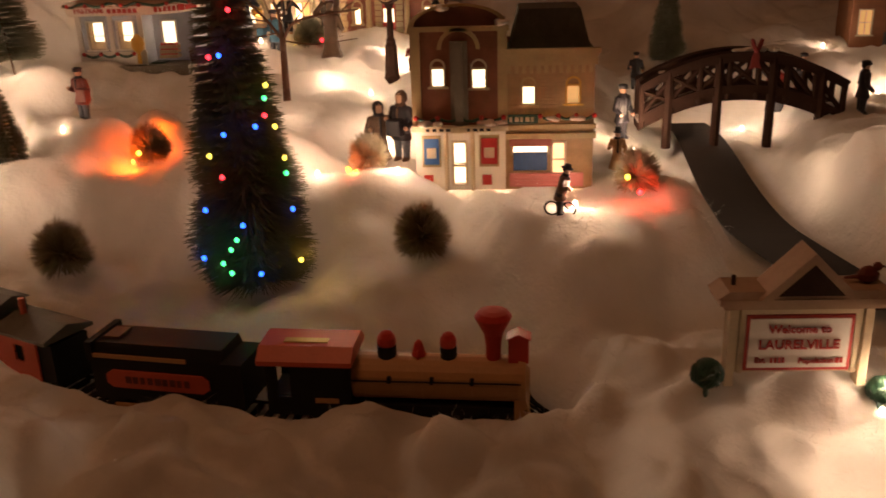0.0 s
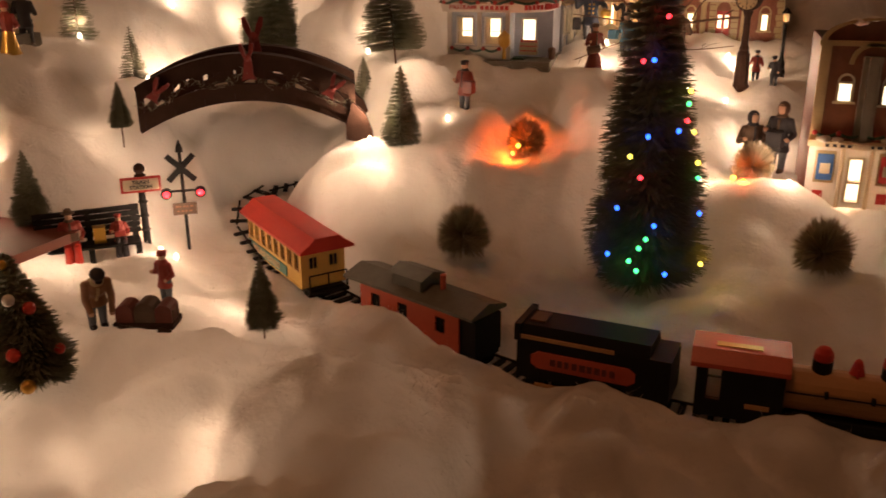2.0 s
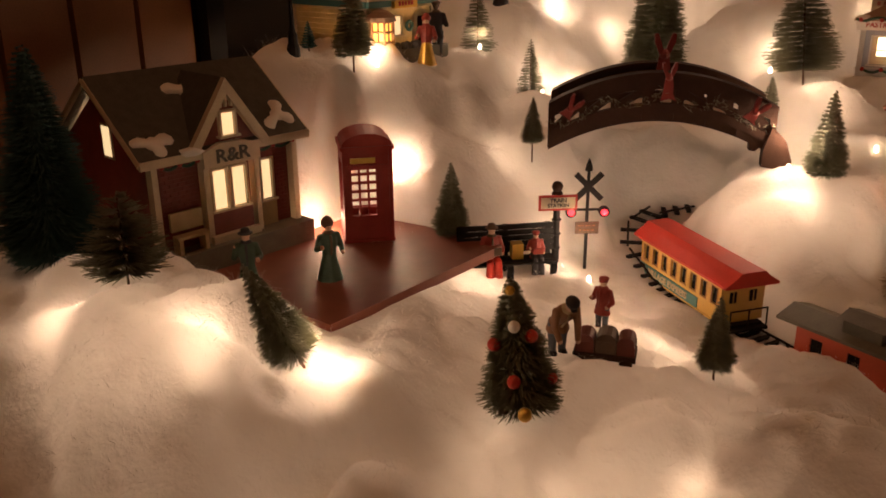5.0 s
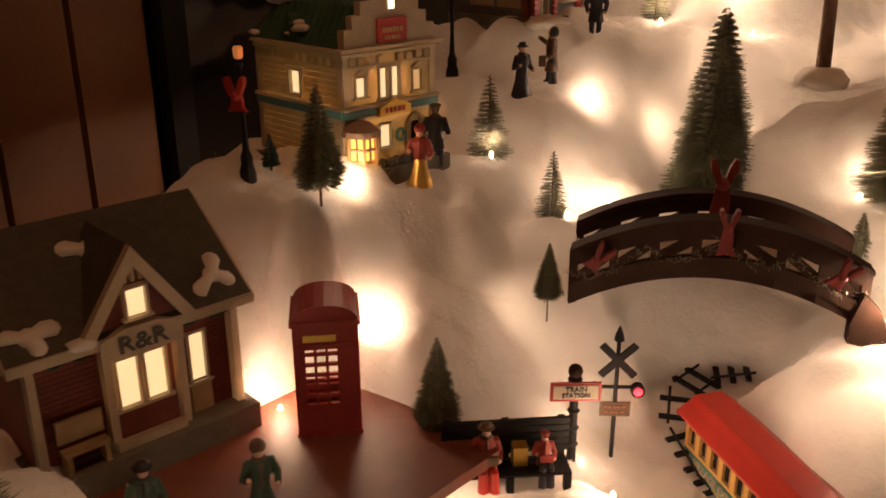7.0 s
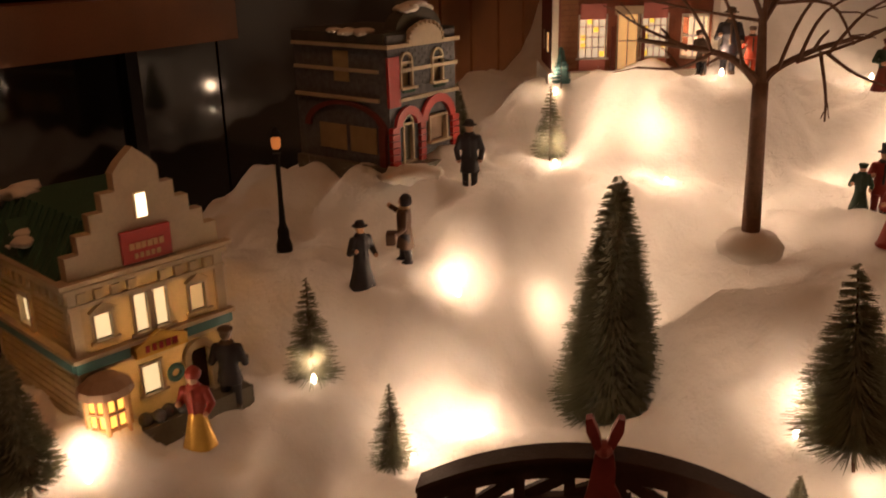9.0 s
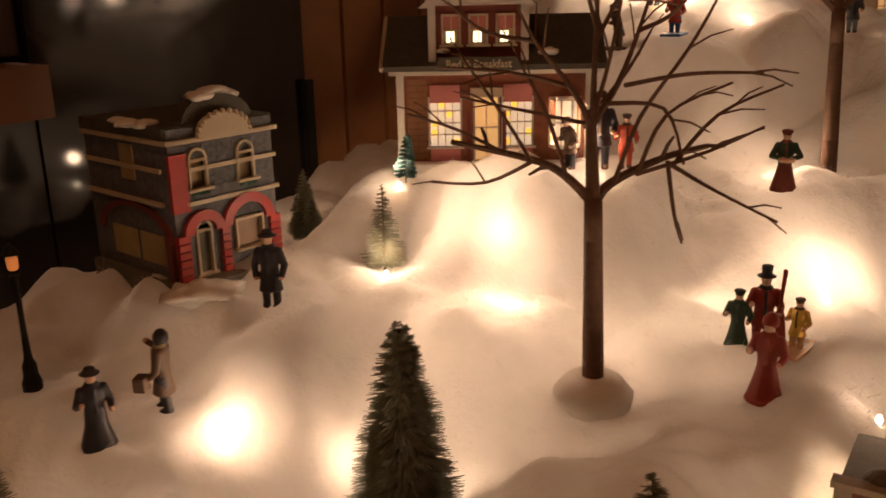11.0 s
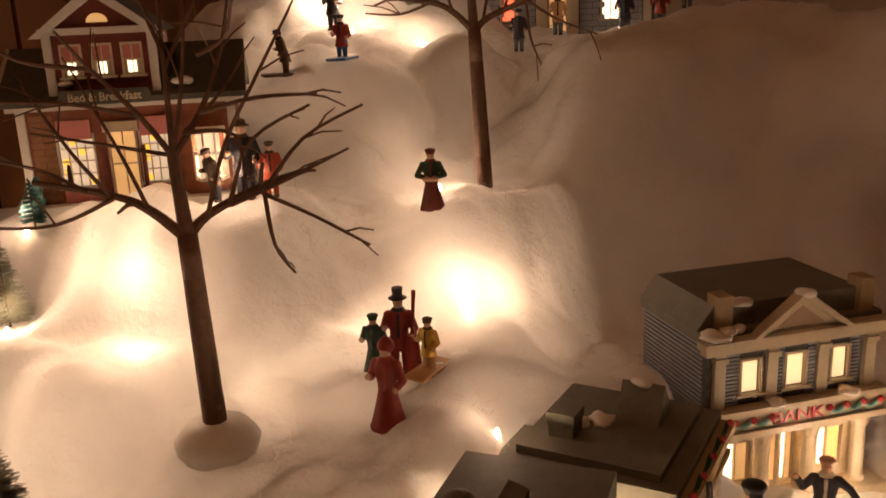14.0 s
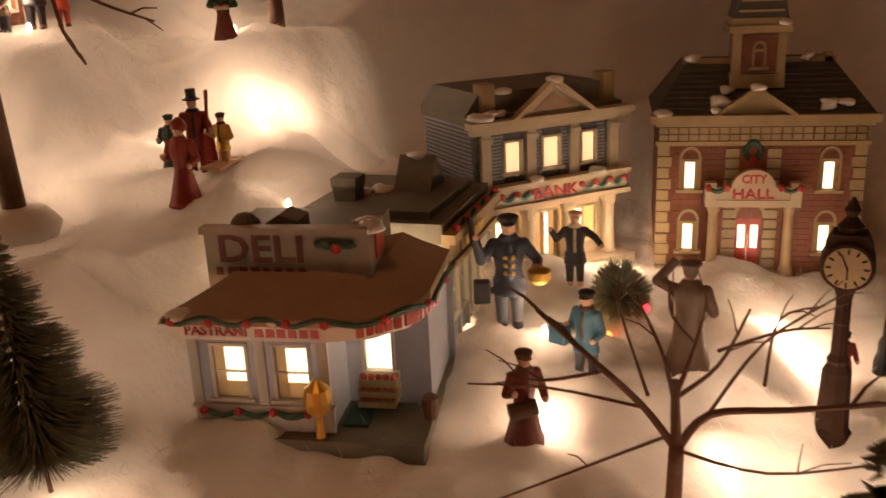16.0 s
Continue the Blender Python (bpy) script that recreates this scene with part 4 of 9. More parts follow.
def bare_tree(x, y, trunk, k, seed, label, rz=0.0, r=0.0085, lean=0.0, mound=True, high=1.0, boughs=None, crown=None):
    """Moulded tree: a smooth trunk that forks once low down and once above, with long thin twigs."""
    rng = random.Random(seed)
    z = ground(x, y)
    t = thing("bare_tree", x, y, z, rz, label, "tree", "bare trees")
    bm = bmesh.new()
    for i in range(5):
        a, b = i / 5, (i + 1) / 5
        rod(bm, (lean * a, 0, trunk * a - (0.005 if i == 0 else 0)), (lean * b, 0, trunk * b), r * (1 - 0.22 * a), r * (1 - 0.22 * b), 10, caps=i in (0, 4))
    part("trunk", bm, BARK, t, smooth=True)
    fork = Vector((lean, 0, trunk - 0.004))
    def limb(path, r0, r1, yaw):
        bm = bmesh.new()
        pts = [fork + Vector((px * math.cos(yaw), px * math.sin(yaw) + 0.25 * px * math.sin(pz * 0.11), pz * high)) * 0.001 * k for px, pz in path]
        fine = []
        for i in range(len(pts) - 1):
            p0, p1, p2, p3 = pts[max(0, i - 1)], pts[i], pts[i + 1], pts[min(len(pts) - 1, i + 2)]
            for j in range(4):
                u = j / 4
                fine.append(0.5 * (2 * p1 + (p2 - p0) * u + (2 * p0 - 5 * p1 + 4 * p2 - p3) * u * u + (3 * p1 - p0 - 3 * p2 + p3) * u ** 3))
        fine.append(pts[-1])
        n = len(fine) - 1
        for i in range(n):
            rod(bm, fine[i], fine[i + 1], r0 + (r1 - r0) * i / n, r0 + (r1 - r0) * (i + 1) / n, 6, caps=i in (0, n - 1))
        end = fine[-1] - fine[-4]
        for _ in range(2):
            s = fine[rng.randrange(n // 2, n)]
            d = (end.normalized() + Vector((rng.uniform(-0.8, 0.8), rng.uniform(-0.8, 0.8), rng.uniform(-0.5, 0.7)))).normalized() * 0.034 * k * rng.uniform(0.6, 1.2)
            q = s + d * 0.5 + Vector((0, 0, 0.002))
            rod(bm, s, q, r1 * 0.9, r1 * 0.75, 5)
            rod(bm, q, s + d, r1 * 0.75, r1 * 0.5, 5)
        part("branch", bm, BARK, t)
    stem = bmesh.new()
    rod(stem, fork, fork + Vector((-0.003, 0, 0.056)) * k, r * 0.62, r * 0.42, 8)
    part("upper_trunk", stem, BARK, t)
    for i, path in enumerate(boughs or BOUGHS):
        limb(path, r * 0.50 if i in (0, 3) else r * 0.20, r * (0.24 if i in (0, 3) else 0.10), rng.uniform(-0.35, 0.35))
    for i, path in enumerate(crown or CROWN):
        limb(path, r * 0.30 if i < 3 else r * 0.20, r * 0.10, rng.uniform(-1.0, 1.0))
    if mound:
        bm = bmesh.new()
        lathe(bm, [(0.028, -0.008), (0.030, 0.003), (0.022, 0.013), (0.010, 0.016)], 16)
        part("base", bm, SNOWCAP, t, "snow-covered round base", smooth=True)
    return t


# the low tree on the square stands up in a few long forks
LOWBOUGHS = (((0, 0), (-24, 34), (-62, 78), (-98, 104)), ((-24, 34), (-90, 44), (-150, 52)), ((-10, 14), (-70, 4), (-150, -26)), ((0, 0), (22, 30), (70, 44), (140, 52)), ((22, 30), (62, 78), (112, 116)),
             ((0, 0), (60, -6), (140, 2)))
LOWCROWN = (((-3, 40), (-14, 76), (-34, 116)), ((-3, 40), (10, 84), (18, 122)), ((-3, 40), (30, 72), (48, 118)), ((-24, 34), (-46, 84), (-58, 118)), ((-62, 78), (-104, 80), (-128, 84)), ((70, 44), (100, 72), (134, 84)), ((10, 84), (-6, 104), (-10, 126)), ((30, 72), (78, 84), (104, 92)))

bare_tree(-0.647, 1.222, 0.150, 1.0, 4, "bare brown twig tree with a snowy base", 33, lean=-0.004)
bare_tree(-0.564, 1.562, 0.150, 0.95, 7, "tall bare brown twig tree on the hill", 20, 0.0078, lean=-0.006, mound=False)
bare_tree(-0.190, 1.072, 0.078, 0.68, 12, "bare brown twig tree on the square", 10, 0.0048, lean=0.001, mound=False, boughs=LOWBOUGHS, crown=LOWCROWN)


# ---- figurines: one plain mesh each ----
def loft(bm, rings, n=16, mi=0, folds=0, amp=0.0):
    """A body through oval rings (y, z, half width, half depth); folds run down it where it is cloth."""
    rows = []
    for k, (y, z, rx, ry) in enumerate(rings):
        f = amp * (1 - k / max(1, len(rings) - 1))
        rows.append([bm.verts.new((rx * (1 + f * math.cos(folds * a)) * math.cos(a), y + ry * (1 + f * math.cos(folds * a)) * math.sin(a), z)) for a in [2 * math.pi * i / n for i in range(n)]])
    for a, b in zip(rows, rows[1:]):
        for i in range(n):
            bm.faces.new((a[i], a[(i + 1) % n], b[(i + 1) % n], b[i])).material_index = mi
    bm.faces.new(rows[0][::-1]).material_index = mi
    bm.faces.new(rows[-1]).material_index = mi


def sculpt(bm, mats, voxel):
    """Fuse the overlapping lumps of a figure into one moulded skin that keeps each lump's paint."""
    src = mesh_of("figurine", bm, mats)
    tmp = bpy.data.objects.new("clay", src)
    scene.collection.objects.link(tmp)
    fuse = tmp.modifiers.new("fuse", "REMESH")
    fuse.mode, fuse.voxel_size = "VOXEL", voxel
    soft = tmp.modifiers.new("soft", "SMOOTH")
    soft.factor, soft.iterations = 0.5, 2
    me = bpy.data.meshes.new_from_object(tmp.evaluated_get(bpy.context.evaluated_depsgraph_get()))
    tree = bvhtree.BVHTree.FromPolygons([v.co for v in src.vertices], [tuple(p.vertices) for p in src.polygons])
    paint = []
    for p in me.polygons:
        hit = tree.find_nearest(p.center)
        paint.append(src.polygons[hit[2]].material_index if hit[2] is not None else 0)
    bpy.data.objects.remove(tmp)
    bpy.data.meshes.remove(src)
    me.name = "figurine"
    me.materials.clear()
    for m in mats:
        me.materials.append(m)
    me.polygons.foreach_set("material_index", paint)
    me.shade_smooth()
    return me


def figurine(x, y, h, coat, lower=None, hat=None, rz=0.0, label="", skirt=False, arms=(20, -20), hat_kind="cap", extra=None, stoop=0.0, stand_disc=False, legs=True, lift=0.0, accent=None, hem=0.30, stride=0.0, trim=True):
    """A moulded resin figure; an arm is the rise of its forearm in degrees, or its elbow and its hand in shares of the height."""
    lower, hat = lower or coat, hat or coat
    accent = accent or hat
    bm = bmesh.new()
    s = h
    sc = lambda rings: [tuple(c * s for c in r) for r in rings]
    if skirt:
        loft(bm, sc([(0, 0.0, 0.205, 0.185), (0, 0.03, 0.20, 0.18), (0, 0.16, 0.165, 0.15), (0, 0.32, 0.125, 0.115), (0, 0.50, 0.088, 0.080)]), 28, 1, 7, 0.05)
    elif legs:
        for q in (-1, 1):
            b = bmesh.new()
            loft(b, sc([(q * stride, 0.02, 0.046, 0.052), (q * stride * 0.8, 0.14, 0.050, 0.056), (q * stride * 0.5, 0.26, 0.060, 0.064), (0, 0.44, 0.070, 0.075)]), 12, 1)
            loft(b, sc([(q * stride - 0.028, 0.0, 0.048, 0.085), (q * stride - 0.026, 0.025, 0.050, 0.088), (q * stride - 0.006, 0.055, 0.042, 0.055)]), 12, 3)
            for v in b.verts:
                v.co.x += q * 0.066 * s
            tmp = bpy.data.meshes.new("leg")
            b.to_mesh(tmp)
            b.free()
            bm.from_mesh(tmp)
            bpy.data.meshes.remove(tmp)
    if hem < 0.30 or not skirt:
        loft(bm, sc([(0, hem, 0.145 + 0.09 * (0.30 - hem), 0.125 + 0.09 * (0.30 - hem)), (0, hem + 0.04, 0.145, 0.122), (0, max(hem + 0.07, 0.42), 0.122, 0.10), (0, 0.52, 0.112, 0.090)]), 24, 0, 5, 0.05)
    loft(bm, sc([(0, 0.40, 0.105, 0.085), (0, 0.50, 0.108, 0.088), (-0.008, 0.62, 0.128, 0.100), (0, 0.72, 0.138, 0.092), (0.004, 0.765, 0.112, 0.078), (0.004, 0.80, 0.060, 0.055), (0, 0.835, 0.042, 0.042)]), 18, 0)
    loft(bm, sc([(-0.002, 0.775, 0.078, 0.070), (-0.004, 0.795, 0.086, 0.078), (-0.002, 0.820, 0.066, 0.062)]), 14, 4 if trim else 0)
    box(bm, -0.012 * s, 0.012 * s, -0.112 * s, -0.06 * s, 0.46 * s, 0.76 * s, 4 if trim else 0)
    for q, a in zip((-1, 1), arms):
        sh = Vector((q * 0.125, 0, 0.725)) * s
        if isinstance(a, tuple):
            el, ha = Vector(a[0]) * s, Vector(a[1]) * s
        else:
            el = sh + Vector((q * 0.065, 0.0, -0.175)) * s
            ha = el + Vector((-q * 0.03, -0.14 * math.cos(radians(a)), 0.16 * math.sin(radians(a)))) * s
        ball(bm, sh, 0.058 * s, 10, 0)
        rod(bm, sh, el, 0.054 * s, 0.046 * s, 10, 0)
        ball(bm, el, 0.047 * s, 9, 0)
        rod(bm, el, ha, 0.046 * s, 0.038 * s, 10, 0)
        ball(bm, ha + (ha - el).normalized() * 0.012 * s, 0.034 * s, 9, 2)
    loft(bm, sc([(-0.010, 0.815, 0.030, 0.034), (-0.010, 0.835, 0.050, 0.056), (-0.004, 0.880, 0.063, 0.070), (0, 0.925, 0.062, 0.070), (0.004, 0.960, 0.040, 0.046)]), 14, 2)
    ball(bm, (0, -0.074 * s, 0.882 * s), 0.013 * s, 6, 2)
    ball(bm, (0, 0.022 * s, 0.895 * s), 0.064 * s, 10, 3, 1.0)
    if hat_kind == "top":
        lathe(bm, [(0.112 * s, 0.925 * s), (0.115 * s, 0.940 * s), (0.068 * s, 0.945 * s), (0.062 * s, 0.99 * s), (0.070 * s, 1.065 * s), (0.03 * s, 1.068 * s)], 16, mi=3)
    elif hat_kind == "bonnet":
        lathe(bm, [(0.070 * s, 0.86 * s), (0.096 * s, 0.905 * s), (0.090 * s, 0.955 * s), (0.060 * s, 1.0 * s), (0.02 * s, 1.03 * s)], 14, (0, 0.020 * s, 0), 3)
    elif hat_kind == "brim":
        lathe(bm, [(0.118 * s, 0.915 * s), (0.120 * s, 0.930 * s), (0.072 * s, 0.938 * s), (0.064 * s, 0.995 * s), (0.02 * s, 1.008 * s)], 16, mi=3)
    elif hat_kind == "hood":
        lathe(bm, [(0.078 * s, 0.83 * s), (0.088 * s, 0.88 * s), (0.082 * s, 0.94 * s), (0.045 * s, 0.985 * s), (0.01 * s, 0.995 * s)], 14, (0, 0.024 * s, 0), 3)
    else:
        lathe(bm, [(0.070 * s, 0.905 * s), (0.072 * s, 0.925 * s), (0.092 * s, 0.945 * s), (0.086 * s, 0.970 * s), (0.04 * s, 0.985 * s), (0.01 * s, 0.988 * s)], 16, mi=3)
        loft(bm, sc([(-0.075, 0.905, 0.050, 0.045), (-0.078, 0.918, 0.052, 0.047)]), 12, 3)
    if stoop:
        turn = math.atan(2.6 * stoop)
        for v in bm.verts:
            if v.co.z > 0.43 * s:
                u, w = v.co.y, v.co.z - 0.43 * s
                v.co.y, v.co.z = u * math.cos(turn) - w * math.sin(turn), 0.43 * s + w * math.cos(turn) + u * math.sin(turn)
    if stand_disc:
        lathe(bm, [(0.22 * s, -0.01 * s), (0.21 * s, 0.03 * s), (0.1 * s, 0.045 * s)], 16, mi=3)
    if extra:
        extra(bm, s)
    me = sculpt(bm, [coat, lower, SKIN, hat, accent], s / 82)
    ob = new("figurine", me)
    ob.matrix_world = pose(x, y, ground(x, y) - 0.001 + lift, 0, 0, rz)
    return tagged(ob, label, "figurine", "village figurines")


def parcel(dx, dz, w):
    return lambda bm, s: box(bm, (dx - w) * s, (dx + w) * s, -0.24 * s, -0.10 * s, (dz - w) * s, (dz + w) * s, 0)


def basket(bm, s):
    """A hamper on the crook of an arm, a raised stick and a satchel."""
    lathe(bm, [(0.05 * s, 0.42 * s), (0.095 * s, 0.46 * s), (0.10 * s, 0.54 * s), (0.04 * s, 0.56 * s)], 12, (0.24 * s, -0.14 * s, 0), 4)
    rod(bm, (-0.29 * s, -0.08 * s, 0.74 * s), (-0.31 * s, -0.07 * s, 1.0 * s), 0.022 * s, 0.026 * s, 8, 3)
    box(bm, -0.30 * s, -0.16 * s, -0.06 * s, 0.04 * s, 0.22 * s, 0.42 * s, 3)
    for q in (-0.035, 0.035):
        for k in range(3):
            ball(bm, (q * s, -0.105 * s, (0.50 + 0.07 * k) * s), 0.014 * s, 6, 4)


def muff(bm, s):
    rod(bm, (-0.22 * s, -0.13 * s, 0.42 * s), (0.05 * s, -0.18 * s, 0.46 * s), 0.09 * s, 0.08 * s, 10, 3)


def bass(bm, s):
    rod(bm, (0.16 * s, -0.12 * s, 0.05 * s), (0.16 * s, -0.10 * s, 0.50 * s), 0.12 * s, 0.07 * s, 10, 1)
    rod(bm, (0.16 * s, -0.10 * s, 0.50 * s), (0.20 * s, -0.08 * s, 1.05 * s), 0.02 * s, 0.03 * s, 6, 1)


def sledge(bm, s):
    box(bm, -0.22 * s, 0.22 * s, -0.5 * s, 0.5 * s, 0.02 * s, 0.08 * s, 1)


def bicycle(bm, s):
    for yy in (-0.16, 0.16):
        for k in range(12):
            a, b = 2 * math.pi * k / 12, 2 * math.pi * (k + 1) / 12
            c = lambda t: (0, (yy + 0.13 * math.cos(t)) * s, (0.13 + 0.13 * math.sin(t)) * s)
            rod(bm, c(a), c(b), 0.02 * s, 0.02 * s, 5, 3)
    rod(bm, (0, -0.16 * s, 0.13 * s), (0, 0.10 * s, 0.36 * s), 0.018 * s, 0.018 * s, 5, 3)


def figurines():
    f = figurine
    f(-0.408, 0.978, 0.062, MAROON, TROUSER, COATDARK, -20, "lady figurine in brown coat holding a parcel", extra=parcel(0.22, 0.5, 0.12))
    f(-0.066, 1.005, 0.080, COATBROWN, COATBROWN, COATDARK, 20, "lady of a couple figurine in long brown coat", skirt=True, hat_kind="hood")
    f(-0.037, 0.985, 0.082, COATDARK, TROUSER, COATBROWN, -25, "man of a couple figurine in dark coat with parcel", extra=parcel(0.0, 0.5, 0.11), hat_kind="hood")
    f(0.135, 0.803, 0.052, COATBROWN, COATDARK, COATDARK, 75, "rider figurine in brown on a small dark bicycle", extra=bicycle, stoop=0.10, hat_kind="brim")
    f(0.212, 1.000, 0.050, BUFF, BUFF, COATDARK, 0, "small orange snowman-shaped figurine with top hat", skirt=True, hat_kind="top")
    f(-0.272, 1.147, 0.062, MAROON, MAROON, COATBROWN, 30, "lady figurine in brown with a fur muff", skirt=True, extra=muff)
    f(-0.296, 1.280, 0.088, COATNAVY, TROUSER, COATDARK, 10, "policeman figurine in navy coat with peaked cap", arms=(((-0.23, -0.02, 0.60), (-0.27, -0.07, 0.80)), ((0.24, 0.0, 0.58), (0.22, -0.12, 0.56))), extra=basket, accent=GOLD, trim=False)
    f(-0.238, 1.226, 0.064, COATBLUE, TROUSER, COATDARK, -30, "newsboy figurine in blue jacket", extra=parcel(-0.22, 0.5, 0.10), accent=COATBROWN, stride=0.03)
    f(-0.252, 1.365, 0.064, COATDARK, COATDARK, SKIN, 0, "waving man figurine in dark suit", arms=(((-0.23, -0.04, 0.62), (-0.30, -0.10, 0.76)), ((0.25, 0.0, 0.64), (0.33, -0.08, 0.56))), accent=CREAM)
    f(-0.168, 1.272, 0.086, COATBROWN, COATBROWN, COATBROWN, 170, "man figurine in long brown overcoat raising an arm", skirt=True, hem=0.06, arms=(-10, ((0.27, -0.03, 0.78), (0.12, -0.07, 0.96))))
    f(-0.055, 1.305, 0.045, COATRED, COATDARK, COATDARK, 10, "child figurine in red jacket beside the clock")
    f(-0.035, 1.215, 0.042, COATDARK, COATDARK, COATDARK, -20, "small crouching child figurine in dark clothes", stoop=0.12)
    # station
    f(-0.835, 0.492, 0.064, COATGREEN, COATGREEN, COATBROWN, 60, "lady figurine in green dress and bonnet on the platform", skirt=True, hat_kind="bonnet", lift=0.004)
    f(-0.880, 0.430, 0.062, COATGREEN, COATGREEN, COATDARK, 40, "gentleman figurine in dark green cape lifting an arm", skirt=True, hat_kind="brim", arms=(85, 0), lift=0.004)
    f(-0.606, 0.505, 0.070, COATTAN, TROUSER, COATDARK, 50, "porter figurine in brown bending to a luggage cart", stoop=0.36, arms=(((-0.15, -0.14, 0.60), (-0.12, -0.30, 0.55)), ((0.15, -0.14, 0.60), (0.12, -0.32, 0.52))), accent=TAN)
    f(-0.602, 0.600, 0.054, COATRED, TROUSER, COATRED, -10, "porter figurine in red jacket and cap")
    # inn and hill
    f(-0.912, 0.795, 0.060, COATRED, GOLD, COATRED, 30, "lady figurine in red shawl and yellow gown", skirt=True, hat_kind="bonnet")
    f(-0.925, 0.840, 0.066, COATDARK, COATDARK, COATBROWN, 210, "gentleman figurine in dark cape seen from behind", arms=(0, 40))
    f(-0.910, 0.985, 0.060, COATDARK, COATDARK, COATDARK, 70, "gentleman figurine in black coat and hat", skirt=True, hem=0.05, hat_kind="brim")
    f(-0.900, 1.036, 0.064, COATBROWN, COATDARK, COATDARK, -60, "man figurine in dark clothes carrying a bag", arms=(((-0.20, -0.06, 0.66), (-0.16, -0.22, 0.78)), -40), extra=parcel(0.2, 0.42, 0.09), hat_kind="hood", hem=0.22, stride=0.05, accent=TAN)
    f(-0.902, 1.151, 0.066, COATDARK, COATDARK, COATDARK, 30, "man figurine in black coat and top hat", hat_kind="brim", hem=0.22, arms=(-60, -60))
    f(-0.558, 1.338, 0.064, COATRED, COATRED, COATDARK, 20, "musician figurine in red coat and top hat with a bass", hat_kind="top", extra=bass)
    f(-0.574, 1.326, 0.050, COATGREEN, COATGREEN, COATGREEN, 10, "singer figurine in green coat", skirt=True)
    f(-0.536, 1.268, 0.064, COATRED, COATRED, COATRED, 0, "singer figurine in long red gown on a dark stand", skirt=True, hat_kind="bonnet", stand_disc=True)
    f(-0.530, 1.328, 0.044, GOLD, BUFF, COATBROWN, -10, "child figurine in yellow on a sledge", extra=sledge)
    f(-0.585, 1.478, 0.056, COATGREEN, MAROON, MAROON, 20, "caroler figurine in green coat with open song book", skirt=True, hem=0.34, arms=(((-0.215, -0.07, 0.57), (-0.07, -0.20, 0.55)), ((0.215, -0.07, 0.57), (0.07, -0.20, 0.55))), extra=lambda bm, s: box(bm, -0.12 * s, 0.12 * s, -0.27 * s, -0.20 * s, 0.50 * s, 0.56 * s, 2))
    f(-0.730, 1.405, 0.070, COATDARK, COATDARK, COATBROWN, 25, "man figurine in dark coat beside the guest house", hat_kind="brim")
    f(-0.755, 1.395, 0.050, COATBROWN, COATDARK, COATBROWN, -20, "crouching figurine in brown beside the guest house", stoop=0.1)
    f(-0.708, 1.412, 0.050, ORANGERED, ORANGERED, COATBROWN, 30, "child figurine in orange scarf beside the guest house")
    f(-0.800, 1.600, 0.052, COATBROWN, COATBROWN, COATDARK, -50, "child figurine sliding on a sledge", extra=sledge, stoop=0.1)
    f(-0.752, 1.640, 0.050, COATRED, BLUE, COATDARK, 10, "child figurine in red on a blue sledge", extra=sledge)
    f(-0.82, 1.75, 0.060, COATDARK, COATDARK, COATDARK, 0, "skater figurine in dark clothes on the hill", arms=(40, 0))
    for x, y, c in ((-0.475, 1.80, COATNAVY), (-0.44, 1.83, COATRED), (-0.41, 1.83, COATGREEN), (-0.56, 1.83, BUFF), (-0.60, 1.80, COATDARK)):
        f(x, y, 0.05, c, TROUSER, COATDARK, 15, "figurine in winter clothes before the stone house")
    # by the log bridge
    f(0.557, 1.195, 0.072, COATDARK, COATDARK, COATDARK, 90, "man figurine in dark coat at the bridge end", arms=(-40, -60))
    f(0.505, 1.285, 0.062, COATDARK, MAROON, COATDARK, 30, "lady figurine in dark red gown behind the bridge", skirt=True)
    f(0.475, 1.30, 0.070, COATRED, TROUSER, COATRED, -20, "lady figurine in grey gown and red hat behind the bridge", skirt=True, hat_kind="bonnet")
    f(0.238, 1.17, 0.075, COATDARK, COATDARK, COATDARK, 40, "tall figurine in dark coat at the bridge end", arms=(-30, -40))
    f(0.275, 1.32, 0.055, COATDARK, TROUSER, COATDARK, 0, "figurine in dark clothes behind the bridge")


figurines()


# ---- railway ----
def track():
    t = thing("railway_track", 0, 0, 0, label="black plastic toy railway track half buried in snow", category="railway track")
    pts = []
    for (a, b) in zip(RAIL, RAIL[1:]):
        n = max(2, int(math.hypot(b[0] - a[0], b[1] - a[1]) / 0.0125))
        pts += [Vector(a).lerp(Vector(b), k / n) for k in range(n)]
    pts.append(Vector(RAIL[-1]))
    pts = [p + Vector((0, 0, 0.001)) for p in pts]
    bm = bmesh.new()
    box(bm, -0.022, 0.022, -0.0028, 0.0028, -0.002, 0.001)
    sleeper = mesh_of("sleeper", bm, BLACK)
    rails = [bmesh.new(), bmesh.new()]
    for a, b in zip(pts, pts[1:]):
        d = (b - a).normalized()
        s = Vector((-d.y, d.x, 0))
        part("sleeper", sleeper, BLACK, t, at=pose(*((a + b) / 2), 0, 0, math.degrees(math.atan2(d.y, d.x)) + 90))
        for k, q in enumerate((-1, 1)):
            rod(rails[k], a + s * 0.015 * q + Vector((0, 0, 0.003)), b + s * 0.015 * q + Vector((0, 0, 0.003)), 0.0014, n=5)
    for r in rails:
        part("rail", r, BLACK, t)


track()


def wheel(parent, x, y, z, r, m=BLACK):
    bm = bmesh.new()
    rod(bm, (x, y - 0.003, z), (x, y + 0.003, z), r, r, 16)
    rod(bm, (x, y - 0.0045, z), (x, y - 0.003, z), r * 0.45, r * 0.45, 10)
    part("wheel", bm, m, parent)


